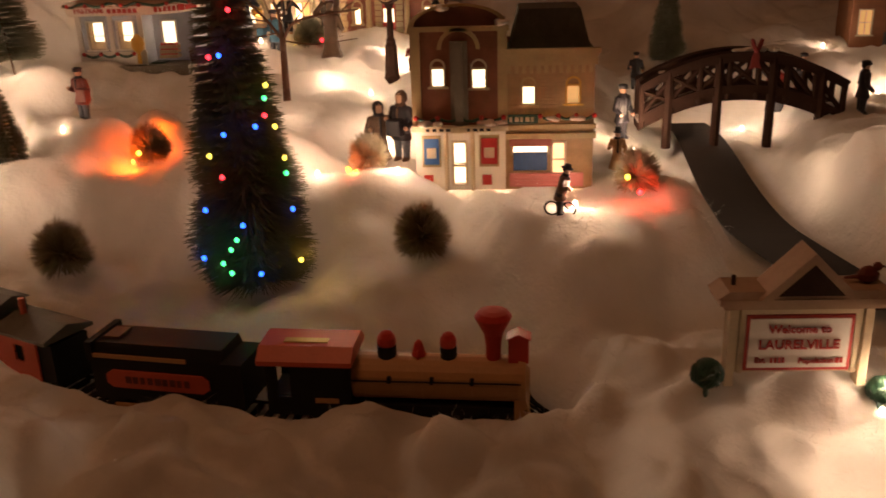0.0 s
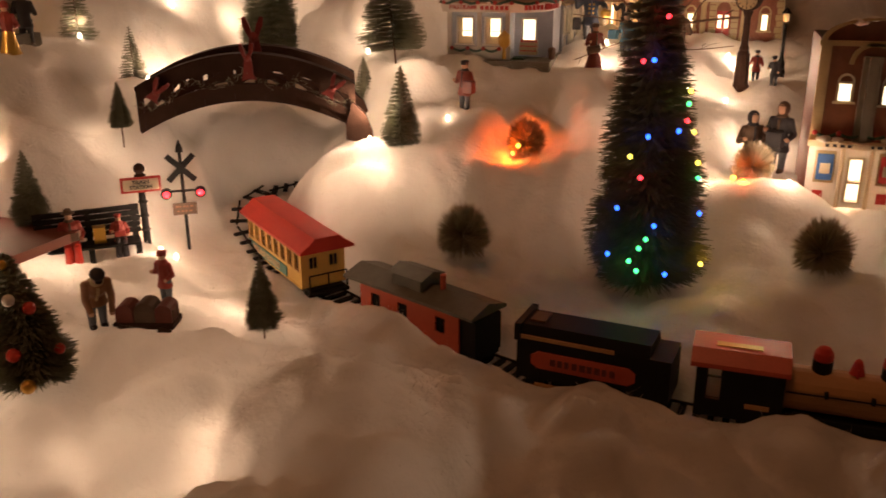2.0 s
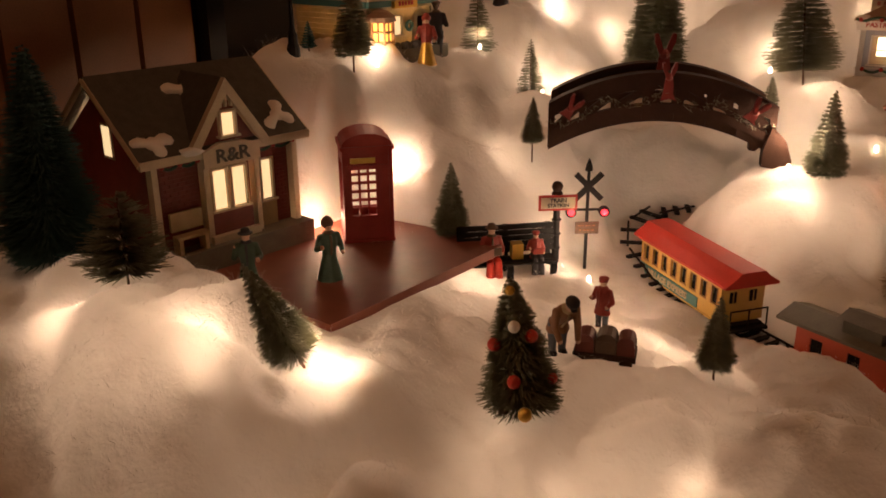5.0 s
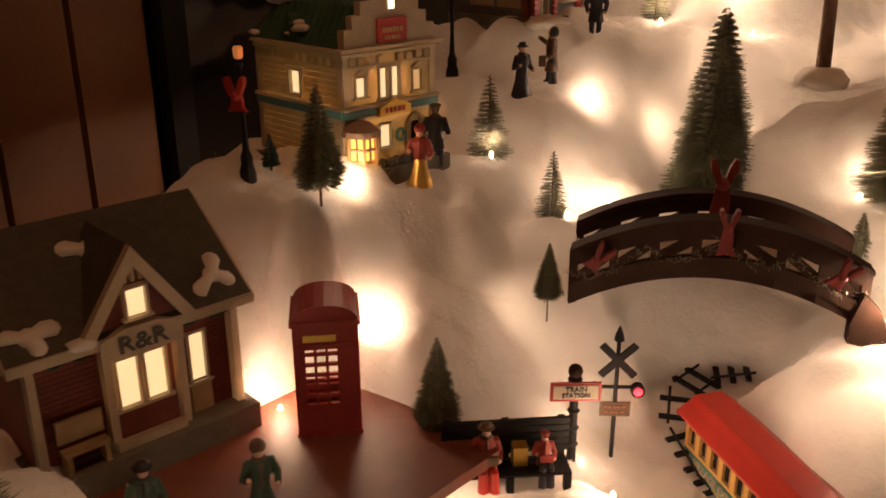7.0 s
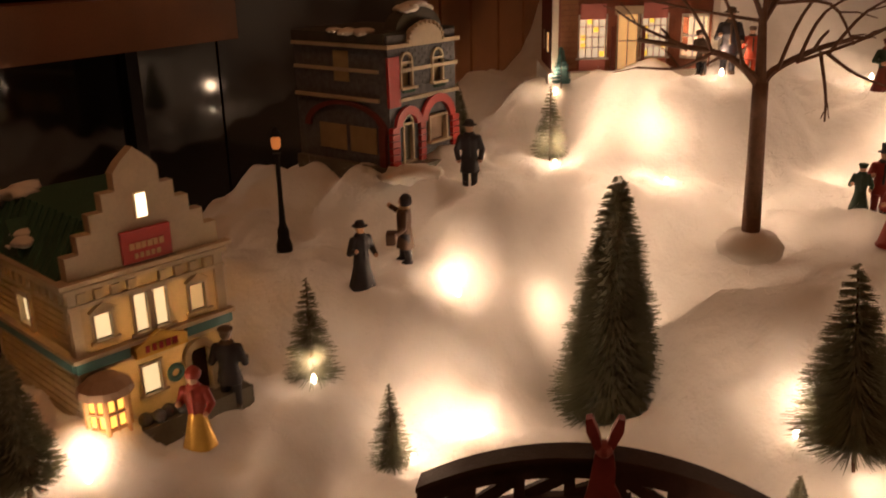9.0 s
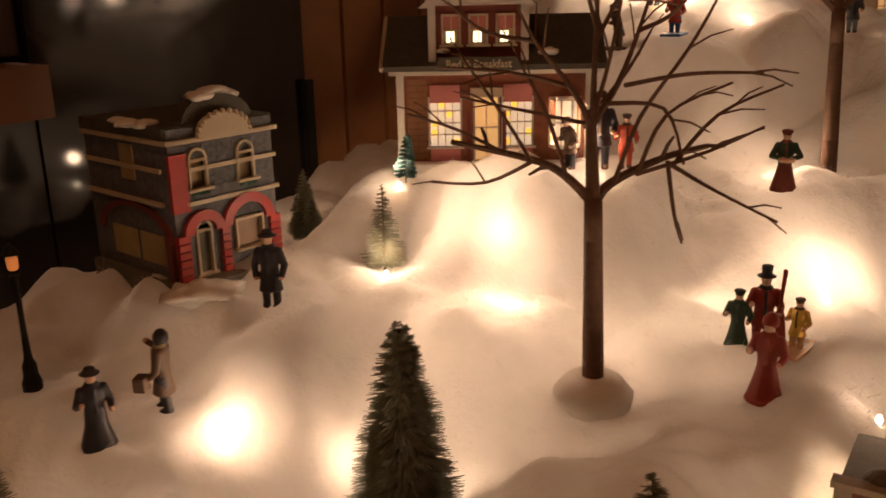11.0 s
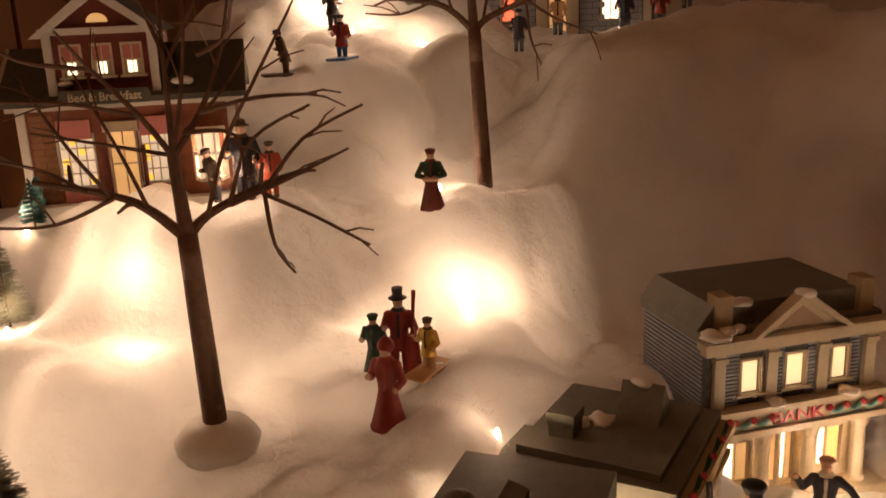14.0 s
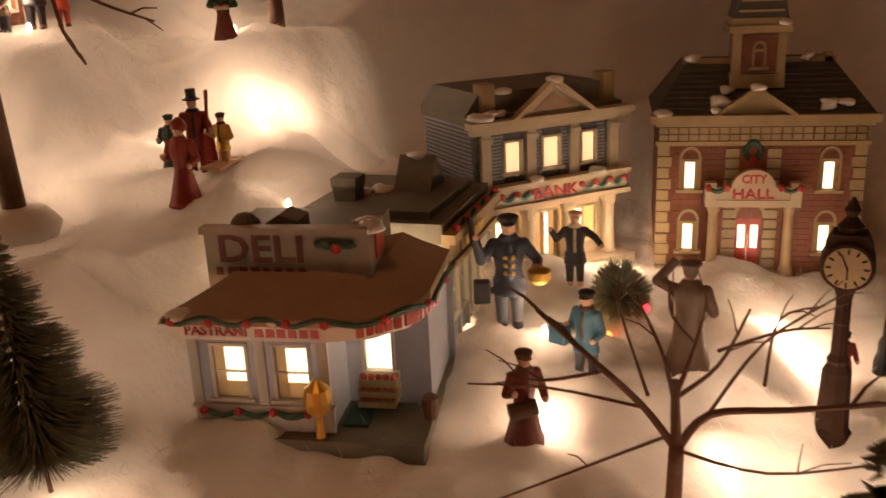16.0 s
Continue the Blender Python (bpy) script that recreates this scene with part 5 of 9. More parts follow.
def engine():
    t = thing("toy_locomotive", -0.005, 0.622, 0.014, -2.5, "toy steam engine with red cab roof, buff boiler and black frame", "toy train", "toy train")
    bm = bmesh.new()
    rod(bm, (-0.035, 0, 0.041), (0.098, 0, 0.041), 0.0185, 0.0185, 22)
    part("boiler", bm, BUFF, t, "buff boiler", smooth=False)
    bm = bmesh.new()
    rod(bm, (0.098, 0, 0.041), (0.104, 0, 0.041), 0.0205, 0.0195, 22)
    rod(bm, (0.104, 0, 0.041), (0.107, 0, 0.041), 0.012, 0.008, 16)
    part("smokebox_door", bm, BUFF, t)
    for x in (-0.034, 0.02, 0.06):
        bm = bmesh.new()
        rod(bm, (x, 0, 0.041), (x + 0.002, 0, 0.041), 0.0190, 0.0190, 22)
        part("boiler_band", bm, BUFF, t)
    bm = bmesh.new()
    box(bm, -0.104, 0.095, -0.016, 0.016, 0.012, 0.022)
    box(bm, -0.036, 0.075, -0.0195, 0.0195, 0.018, 0.024)
    part("frame", bm, BLACK, t)
    bm = bmesh.new()
    panel(bm, -0.104, -0.035, 0.014, 0.064, -0.022, 0.003, [(-0.095, -0.084, 0.030, 0.058)])
    panel(bm, -0.104, -0.035, 0.014, 0.064, 0.019, 0.003, [(-0.095, -0.084, 0.030, 0.058)])
    box(bm, -0.038, -0.035, -0.019, 0.019, 0.018, 0.064)
    box(bm, -0.103, -0.040, -0.018, 0.018, 0.018, 0.03)
    part("cab", bm, BLACK, t, "black cab with open side windows")
    bm = bmesh.new()
    prism(bm, [(-0.027, 0.060), (-0.027, 0.064), (-0.016, 0.073), (0.016, 0.073), (0.027, 0.064), (0.027, 0.060)], -0.053, 0.024)
    for v in bm.verts:
        v.co = Vector((v.co.y - 0.056, v.co.x, v.co.z))
    part("cab_roof", bm, ORANGERED, t, "red cab roof with gold stripe")
    bm = bmesh.new()
    box(bm, -0.090, -0.054, -0.010, -0.002, 0.073, 0.0738)
    part("roof_hatch", bm, GOLD, t)
    bm = bmesh.new()
    box(bm, -0.064, -0.045, -0.0232, -0.022, 0.026, 0.030)
    part("name_plate", bm, BUFF, t)
    bm = bmesh.new()
    rod(bm, (-0.034, -0.0192, 0.045), (0.10, -0.0192, 0.0455), 0.0008, n=6)
    part("handrail", bm, BLACK, t)
    for x in (-0.004, 0.03, 0.062):
        bm = bmesh.new()
        box(bm, x - 0.0015, x + 0.0015, -0.021, -0.017, 0.044, 0.049)
        part("bracket", bm, BLACK, t)
    for x, r in ((-0.008, 0.0078), (0.042, 0.0068)):
        bm = bmesh.new()
        lathe(bm, [(r * 0.95, 0.056), (r, 0.060), (r, 0.068)], 14, (x, 0, 0))
        dome = part("dome", bm, BLACK, t, "black dome with red cap")
        bm = bmesh.new()
        lathe(bm, [(r * 0.9, 0.0682), (r * 1.02, 0.070), (r * 0.95, 0.075), (r * 0.6, 0.079), (r * 0.2, 0.0805)], 14, (x, 0, 0))
        part("dome_cap", bm, BRIGHTRED, dome)
    bm = bmesh.new()
    rod(bm, (0.018, -0.006, 0.057), (0.018, -0.006, 0.066), 0.001, n=5)
    rod(bm, (0.018, 0.006, 0.057), (0.018, 0.006, 0.066), 0.001, n=5)
    lathe(bm, [(0.0062, 0.060), (0.0045, 0.066), (0.003, 0.071), (0.001, 0.073)], 12, (0.018, 0, 0))
    part("bell", bm, BRIGHTRED, t, "red bell")
    bm = bmesh.new()
    lathe(bm, [(0.0058, 0.056), (0.0062, 0.070), (0.0075, 0.080), (0.0135, 0.092), (0.0150, 0.095), (0.0120, 0.099), (0.006, 0.100)], 18, (0.078, 0, 0))
    part("smokestack", bm, BRIGHTRED, t, "red funnel-shaped smokestack")
    bm = bmesh.new()
    box(bm, 0.090, 0.106, -0.0075, 0.0075, 0.058, 0.078)
    prism(bm, [(0.088, 0.078), (0.098, 0.083), (0.108, 0.078)], -0.008, 0.008)
    part("headlamp", bm, BRIGHTRED, t, "red box headlamp")
    bm = bmesh.new()
    for k in range(7):
        a = (k - 3) * 0.0055
        rod(bm, (0.104, a, 0.022), (0.132 - abs(k - 3) * 0.006, a * 0.6, 0.006), 0.0012, n=5)
    rod(bm, (0.132, 0, 0.006), (0.146, 0, 0.006), 0.0018, 0.0012, 6)
    part("cowcatcher", bm, BLACK, t)
    bm = bmesh.new()
    prism(bm, [(0.095, 0.010), (0.110, 0.010), (0.104, 0.030), (0.095, 0.030)], -0.017, 0.017)
    part("buffer_beam", bm, BUFF, t)
    for y in (-0.017, 0.017):
        for x, r in ((-0.058, 0.011), (-0.022, 0.0125), (0.012, 0.0125), (0.07, 0.008)):
            wheel(t, x, y, r - 0.002, r)


def tender():
    t = thing("toy_tender", -0.194, 0.6385, 0.014, -8.5, "black toy tender with orange stripe and red name plate", "toy train", "toy train")
    bm = bmesh.new()
    box(bm, -0.068, 0.068, -0.022, 0.022, 0.016, 0.056)
    prism(bm, [(-0.022, 0.056), (0.022, 0.056), (0.017, 0.066), (-0.017, 0.066)], -0.068, 0.05)
    for v in bm.verts[8:]:
        v.co = Vector((v.co.y, v.co.x, v.co.z))
    part("body", bm, BLACK, t)
    bm = bmesh.new()
    box(bm, -0.066, 0.020, -0.0235, -0.022, 0.0545, 0.058)
    part("upper_stripe", bm, BUFF, t, "orange stripe")
    bm = bmesh.new()
    box(bm, -0.05, 0.066, -0.0235, -0.022, 0.010, 0.013)
    part("lower_stripe", bm, BUFF, t, "orange stripe")
    bm = bmesh.new()
    prism(bm, [(-0.054, 0.032), (-0.048, 0.028), (0.033, 0.028), (0.039, 0.032), (0.039, 0.040), (0.033, 0.044), (-0.048, 0.044), (-0.054, 0.040)], -0.0236, -0.022)
    plate = part("name_plate", bm, ORANGERED, t, "red plate with worn gold lettering")
    bars(9, 0.060, 0.006, MAROON, plate, -0.006, -0.0240, 0.036)
    bm = bmesh.new()
    box(bm, -0.060, -0.046, -0.010, 0.010, 0.0662, 0.0680)
    part("filler_hatch", bm, COATBROWN, t)
    bm = bmesh.new()
    box(bm, -0.070, -0.064, -0.024, 0.024, 0.052, 0.068)
    part("end_frame", bm, BLACK, t)
    for y in (-0.017, 0.017):
        for x in (-0.05, -0.025, 0.025, 0.05):
            wheel(t, x, y, 0.008, 0.010)


def caboose():
    t = thing("toy_caboose", -0.372, 0.696, 0.018, -25.5, "toy caboose with orange-red walls and grey-green roof", "toy train", "toy train")
    win = [(x - 0.0065, x + 0.0065, 0.028, 0.044) for x in (-0.050, -0.012, 0.038)]
    bm = bmesh.new()
    panel(bm, -0.072, 0.062, 0.012, 0.054, -0.021, 0.002, win)
    panel(bm, -0.072, 0.062, 0.012, 0.054, 0.019, 0.002, win)
    box(bm, -0.072, -0.070, -0.019, 0.019, 0.012, 0.054)
    box(bm, 0.060, 0.062, -0.019, 0.019, 0.012, 0.054)
    part("wall", bm, ORANGERED, t)
    for a, b, c, d in win:
        bm = bmesh.new()
        m = (a + b) / 2
        box(bm, m - 0.0006, m + 0.0006, -0.0205, -0.0195, c, d)
        box(bm, a, b, -0.0205, -0.0195, (c + d) / 2 - 0.0006, (c + d) / 2 + 0.0006)
        box(bm, a, b, -0.0185, -0.0175, c, d)
        part("window", bm, BLACK, t)
    bm = bmesh.new()
    prism(bm, [(-0.026, 0.053), (-0.026, 0.056), (0.0, 0.064), (0.026, 0.056), (0.026, 0.053)], -0.092, 0.082)
    for v in bm.verts:
        v.co = Vector((v.co.y, v.co.x, v.co.z))
    part("roof", bm, GREYROOF, t)
    bm = bmesh.new()
    box(bm, -0.030, 0.008, -0.015, 0.015, 0.058, 0.072)
    part("cupola", bm, GREYROOF, t, "grey-green cupola")
    bm = bmesh.new()
    prism(bm, [(-0.018, 0.072), (0.0, 0.078), (0.018, 0.072)], -0.035, 0.012)
    for v in bm.verts:
        v.co = Vector((v.co.y, v.co.x, v.co.z))
    part("cupola_roof", bm, GREYROOF, t)
    bm = bmesh.new()
    rod(bm, (0.024, 0.0, 0.060), (0.024, 0.0, 0.078), 0.003, 0.003, 10)
    part("stovepipe", bm, ORANGERED, t)
    bm = bmesh.new()
    box(bm, -0.088, 0.078, -0.020, 0.020, 0.006, 0.012)
    part("frame", bm, BLACK, t)
    bm = bmesh.new()
    for x in (0.064, 0.080):
        for y in (-0.018, 0.018):
            rod(bm, (x, y, 0.012), (x, y, 0.05), 0.001, n=5)
    box(bm, 0.062, 0.081, -0.019, 0.019, 0.014, 0.05)
    part("end_platform", bm, BLACK, t)
    for y in (-0.017, 0.017):
        for x in (-0.06, -0.04, 0.04, 0.06):
            wheel(t, x, y, 0.006, 0.008)


def coach():
    t = thing("toy_coach", -0.567, 0.806, 0.030, -41.5, "yellow toy passenger coach with glossy red roof", "toy train", "toy train")
    xs = [-0.068 + 0.0195 * k for k in range(8)]
    win = [(x - 0.0050, x + 0.0050, 0.031, 0.049) for x in xs]
    bm = bmesh.new()
    panel(bm, -0.080, 0.080, 0.012, 0.056, -0.026, 0.002, win)
    panel(bm, -0.080, 0.080, 0.012, 0.056, 0.024, 0.002, win)
    for x in (-0.080, 0.078):
        box(bm, x, x + 0.002, -0.024, 0.024, 0.012, 0.056)
    part("wall", bm, YELLOW, t)
    for a, b, c, d in win:
        bm = bmesh.new()
        for q in ((a - 0.001, a, c - 0.001, d + 0.001), (b, b + 0.001, c - 0.001, d + 0.001), (a, b, c - 0.001, c), (a, b, d, d + 0.001)):
            box(bm, q[0], q[1], -0.0268, -0.0258, q[2], q[3])
        box(bm, a, b, -0.0235, -0.0225, c, d, 1)
        part("window", bm, [BUFF, BLACK], t)
    bm = bmesh.new()
    prism(bm, [(-0.032, 0.0555), (-0.032, 0.058), (-0.020, 0.066), (-0.014, 0.0715), (0.014, 0.0715), (0.020, 0.066), (0.032, 0.058), (0.032, 0.0555)], -0.090, 0.094)
    for v in bm.verts:
        v.co = Vector((v.co.y, v.co.x, v.co.z))
    part("roof", bm, BRIGHTRED, t, "glossy red clerestory roof")
    bm = bmesh.new()
    box(bm, -0.078, 0.040, -0.0272, -0.026, 0.014, 0.026)
    board = part("name_board", bm, TEAL, t, "grey-green name board with cream letters")
    letters("VILLAGE EXPRESS", 0.0105, CREAM, board, -0.019, -0.0276, 0.0198, stretch=0.98)
    bm = bmesh.new()
    box(bm, -0.075, 0.080, -0.0268, -0.026, 0.0115, 0.0135)
    part("sill", bm, YELLOW, t)
    for y in (-0.012, 0.012):
        bm = bmesh.new()
        for a, b, c, d in ((-0.004, 0.004, 0.034, 0.046),):
            box(bm, 0.0802, 0.081, y + a, y + b, c, d, 0)
            box(bm, 0.081, 0.0815, y - 0.0005, y + 0.0005, c, d, 1)
        part("end_window", bm, [BLACK, YELLOW], t)
    bm = bmesh.new()
    for y in (-0.022, 0.0, 0.022):
        rod(bm, (0.093, y, 0.008), (0.093, y, 0.030), 0.0009, n=5)
    rod(bm, (0.093, -0.022, 0.030), (0.093, 0.022, 0.030), 0.0009, n=5)
    box(bm, 0.080, 0.094, -0.024, 0.024, 0.006, 0.009)
    part("end_platform", bm, BLACK, t)
    bm = bmesh.new()
    box(bm, -0.088, 0.088, -0.021, 0.021, 0.006, 0.012)
    part("frame", bm, BLACK, t)
    for y in (-0.017, 0.017):
        for x in (-0.06, -0.04, 0.04, 0.06):
            wheel(t, x, y, 0.006, 0.008)


engine(), tender(), caboose(), coach()


# ---- lit porcelain houses ----
def window(t, x, z, w, h, y, frame_mat, pane=LIT, name="window", mullion=(1, 0), arch=False, sill=True, proud=0.0015, curtain=False):
    """A framed lit window in the opening of a wall whose face is at y."""
    bm = bmesh.new()
    b = 0.0022
    box(bm, x - w / 2 - b, x - w / 2, y - proud, y + 0.003, z - b, z + h + b)
    box(bm, x + w / 2, x + w / 2 + b, y - proud, y + 0.003, z - b, z + h + b)
    box(bm, x - w / 2, x + w / 2, y - proud, y + 0.003, z + h, z + h + b)
    if sill:
        box(bm, x - w / 2 - 2 * b, x + w / 2 + 2 * b, y - 2.2 * proud, y + 0.003, z - b, z)
    if arch:
        n, r0, r1 = 10, w / 2, w / 2 + b
        for k in range(n):
            a0, a1 = math.pi * k / n, math.pi * (k + 1) / n
            prism(bm, [(x + r0 * math.cos(a0), z + h + b + r0 * math.sin(a0)), (x + r1 * math.cos(a0), z + h + b + r1 * math.sin(a0)),
                       (x + r1 * math.cos(a1), z + h + b + r1 * math.sin(a1)), (x + r0 * math.cos(a1), z + h + b + r0 * math.sin(a1))], y - proud, y + 0.001)
    bars_ = []
    for k in range(mullion[0]):
        c = x - w / 2 + w * (k + 1) / (mullion[0] + 1)
        b2 = bmesh.new()
        box(b2, c - 0.0006, c + 0.0006, y + 0.0005, y + 0.0025, z, z + h)
        bars_.append(b2)
    for k in range(mullion[1]):
        c = z + h * (k + 1) / (mullion[1] + 1)
        b2 = bmesh.new()
        box(b2, x - w / 2, x + w / 2, y + 0.0004, y + 0.0024, c - 0.0006, c + 0.0006)
        bars_.append(b2)
    wdw = part(name, bm, frame_mat, t)
    for b2 in bars_:
        part("glazing_bar", b2, frame_mat, wdw)
    bm = bmesh.new()
    box(bm, x - w / 2, x + w / 2, y + 0.0028, y + 0.0036, z, z + h)
    part("pane", bm, pane, wdw)
    return wdw


def strip(bm, x0, x1, z0, z1, y, out, mi=0):
    box(bm, x0, x1, y - out, y + 0.0005, z0, z1, mi)


def snow_blob(t, pts, name="snow_patch"):
    """Lumps of moulded snow lying on a roof."""
    bm = bmesh.new()
    for x, y, z, r in pts:
        o = len(bm.verts)
        ball(bm, (x, y, z), r * 1.2, 12, sz=0.42)
        bm.verts.ensure_lookup_table()
        for v in bm.verts[o:]:
            v.co += Vector((v.co.x - x, v.co.y - y, 0.3 * (v.co.z - z))) * 0.9 * noise.noise(v.co * 140)
    part(name, bm, SNOWCAP, t, "moulded white snow", smooth=True)


def roof_snow(t, x, y, lobes, y0, z0, slope):
    """A thin moulded patch of snow with a lobed outline, lying on a slope that rises with y."""
    bm = bmesh.new()
    n, k = 28, 1 / math.hypot(1, slope)
    def spot(u, v, h):
        return (x + u, y + v * k - h * slope * k, z0 + (y - y0) * slope + v * slope * k + h * k)
    rim, top = [], []
    for i in range(n):
        a = 2 * math.pi * i / n
        reach = max(du * math.cos(a) + dv * math.sin(a) + math.sqrt(max(0, r * r - (du * math.sin(a) - dv * math.cos(a)) ** 2)) if r > abs(du * math.sin(a) - dv * math.cos(a)) else 0.003 for du, dv, r in lobes)
        rim.append(bm.verts.new(spot(reach * math.cos(a), reach * math.sin(a), -0.001)))
        top.append(bm.verts.new(spot(0.80 * reach * math.cos(a), 0.80 * reach * math.sin(a), 0.0032)))
    c = bm.verts.new(spot(0, 0, 0.0042))
    for i in range(n):
        j = (i + 1) % n
        bm.faces.new((rim[i], rim[j], top[j], top[i]))
        bm.faces.new((top[i], top[j], c))
    part("snow_patch", bm, SNOWCAP, t, "moulded white snow", smooth=True)


def bricks(t, x0, x1, z0, z1, y, m, holes=(), rows=0.0042, length=0.009, proud=0.0007):
    """Courses of moulded bricks, joined in one part, standing proud of a wall."""
    bm = bmesh.new()
    z, odd = z0, False
    while z + rows * 0.9 < z1:
        x = x0 - (length / 2 if odd else 0)
        while x < x1:
            a, b = max(x, x0), min(x + length - 0.0008, x1)
            if b - a > 0.0015 and not any(h[0] - 0.002 < (a + b) / 2 < h[1] + 0.002 and h[2] - 0.002 < z + rows / 2 < h[3] + 0.003 for h in holes):
                box(bm, a, b, y - proud, y + 0.0003, z, z + rows - 0.0007)
            x += length
        z += rows
        odd = not odd
    tagged(part("brickwork", bm, m, t), kind="stuff")


def garland(t, x0, x1, z, y, n, dip=0.004, m=DARKGREEN, berry=RED):
    w = (x1 - x0) / n
    for k in range(n):
        bm = bmesh.new()
        tube(bm, [(x0 + w * (k + u / 8), y - 0.0022, z - dip * math.sin(math.pi * u / 8)) for u in range(9)], 0.0017)
        part("garland", bm, m, t, "green garland")
    bm = bmesh.new()
    for k in range(n + 1):
        ball(bm, (x0 + w * k, y - 0.004, z), 0.0028, 7)
    part("red_bow", bm, berry, t)


def theatre():
    t = thing("theatre_and_shop", -0.013, 0.905, 0.130, 0.0, "lit porcelain theatre with maroon front beside a tan corner shop", "village house", "village houses")
    W, S, D = 0.096, 0.188, 0.11
    lows = [(0.009, 0.025, 0.030, 0.056), (0.040, 0.054, 0.006, 0.052), (0.070, 0.087, 0.030, 0.056)]
    ups = [(0.020, 0.032, 0.112, 0.130), (0.062, 0.075, 0.110, 0.129)]
    bm = bmesh.new()
    panel(bm, 0, W, 0, 0.068, 0, 0.004, [lows[1]])
    part("lower_wall", bm, WHITE, t)
    bm = bmesh.new()
    panel(bm, 0, W, 0.068, 0.172, 0, 0.004, ups)
    prism(bm, [(0, 0.172)] + [(W / 2 - W / 2 * math.cos(math.pi * k / 12), 0.172 + 0.022 * math.sin(math.pi * k / 12)) for k in range(13)][1:-1] + [(W, 0.172)], 0, 0.004)
    part("upper_wall", bm, BROWNRED, t, "maroon upper front")
    bm = bmesh.new()
    box(bm, 0, 0.003, 0.004, D, 0, 0.172)
    box(bm, W, S, 0.10, D, 0, 0.15)
    box(bm, 0.0, W, D - 0.003, D, 0, 0.172)
    box(bm, W - 0.003, W, 0.004, D, 0.125, 0.172)
    part("side_wall", bm, MAROON, t)
    for h in ups:
        window(t, (h[0] + h[1]) / 2, h[2], h[1] - h[0], h[3] - h[2], 0, CREAM, LITHOT, mullion=(0, 0), arch=True)
    bm = bmesh.new()
    strip(bm, -0.002, 0.008, 0.068, 0.172, 0, 0.003)
    strip(bm, W - 0.008, W + 0.002, 0.068, 0.172, 0, 0.003)
    strip(bm, -0.004, W + 0.004, 0.168, 0.173, 0, 0.005)
    n = 14
    for r0, r1, z0, k0 in ((0.046, 0.051, 0.172, 0.46), (0.018, 0.022, 0.150, 1.0)):
        for k in range(n):
            a0, a1 = math.pi * k / n, math.pi * (k + 1) / n
            prism(bm, [(W / 2 + r0 * math.cos(a0), z0 + k0 * r0 * math.sin(a0)), (W / 2 + r1 * math.cos(a0), z0 + k0 * r1 * math.sin(a0)),
                       (W / 2 + r1 * math.cos(a1), z0 + k0 * r1 * math.sin(a1)), (W / 2 + r0 * math.cos(a1), z0 + k0 * r0 * math.sin(a1))], -0.005, 0.002)
    part("cornice", bm, TAN, t, "tan arched cornice")
    bm = bmesh.new()
    box(bm, W / 2 - 0.009, W / 2 + 0.009, -0.006, 0.0, 0.072, 0.158)
    box(bm, W / 2 - 0.004, W / 2 + 0.004, -0.010, -0.006, 0.070, 0.158)
    part("vertical_sign", bm, GREYROOF, t, "tall grey upright sign fin")
    bm = bmesh.new()
    prism(bm, [(-0.003, -0.0), (W + 0.003, -0.0), (W + 0.003, 0.004), (W / 2, 0.014), (-0.003, 0.004)], 0, 0.006)
    for v in bm.verts:
        v.co = Vector((v.co.x, -v.co.z - 0.004, 0.066 + v.co.y))
    mq = part("marquee", bm, CREAM, t, "cream marquee over the doors")
    bars(10, 0.07, 0.0028, COATDARK, mq, W / 2, -0.016, 0.069)
    garland(t, 0.002, W - 0.002, 0.080, -0.003, 4)
    snow_blob(t, [(0.012, -0.006, 0.074, 0.007), (0.024, -0.007, 0.0735, 0.005), (0.078, -0.006, 0.074, 0.008), (0.088, -0.004, 0.074, 0.006)])
    for x0, x1, m in ((lows[0][0], lows[0][1], BLUE), (lows[2][0], lows[2][1], RED)):
        bm = bmesh.new()
        strip(bm, x0 - 0.002, x1 + 0.002, 0.026, 0.060, 0, 0.0015, 0)
        strip(bm, x0, x1, 0.029, 0.057, -0.0012, 0.0012, 1)
        strip(bm, x0 + 0.003, x1 - 0.003, 0.036, 0.047, -0.002, 0.0012, 2)
        part("poster_case", bm, [TAN, m, CREAM], t, "poster case beside the doors")
    for x in (0.013, 0.076):
        bm = bmesh.new()
        strip(bm, x - 0.005, x + 0.005, 0.006, 0.017, 0, 0.0015)
        part("lower_panel", bm, RED, t, "small red panel")
    window(t, 0.047, 0.008, 0.012, 0.018, 0, CREAM, LITHOT, "door", (0, 0), sill=False)
    window(t, 0.047, 0.030, 0.012, 0.022, 0, CREAM, LITHOT, "door", (0, 0), sill=False)
    bm = bmesh.new()
    for x in (0.033, 0.061):
        rod(bm, (x, -0.002, 0), (x, -0.002, 0.066), 0.0022, 0.0022, 8)
    part("column", bm, CREAM, t, "cream columns by the doors")
    bricks(t, W + 0.002, S - 0.002, 0.084, 0.122, 0.002, OCHRE, [(a - 0.003, b + 0.003, c - 0.003, d + 0.009) for a, b, c, d in ((W + 0.018, W + 0.030, 0.092, 0.110), (W + 0.064, W + 0.076, 0.092, 0.110))], 0.0038, 0.008)
    # corner shop
    hole = [(W + 0.008, W + 0.044, 0.020, 0.048), (W + 0.018, W + 0.030, 0.092, 0.110), (W + 0.064, W + 0.076, 0.092, 0.110), (W + 0.050, W + 0.062, 0.012, 0.050)]
    bm = bmesh.new()
    panel(bm, W, S, 0, 0.140, 0.002, 0.004, hole)
    box(bm, S - 0.003, S, 0.006, D, 0, 0.140)
    part("shop_wall", bm, OCHRE, t, "ochre brick shop front")
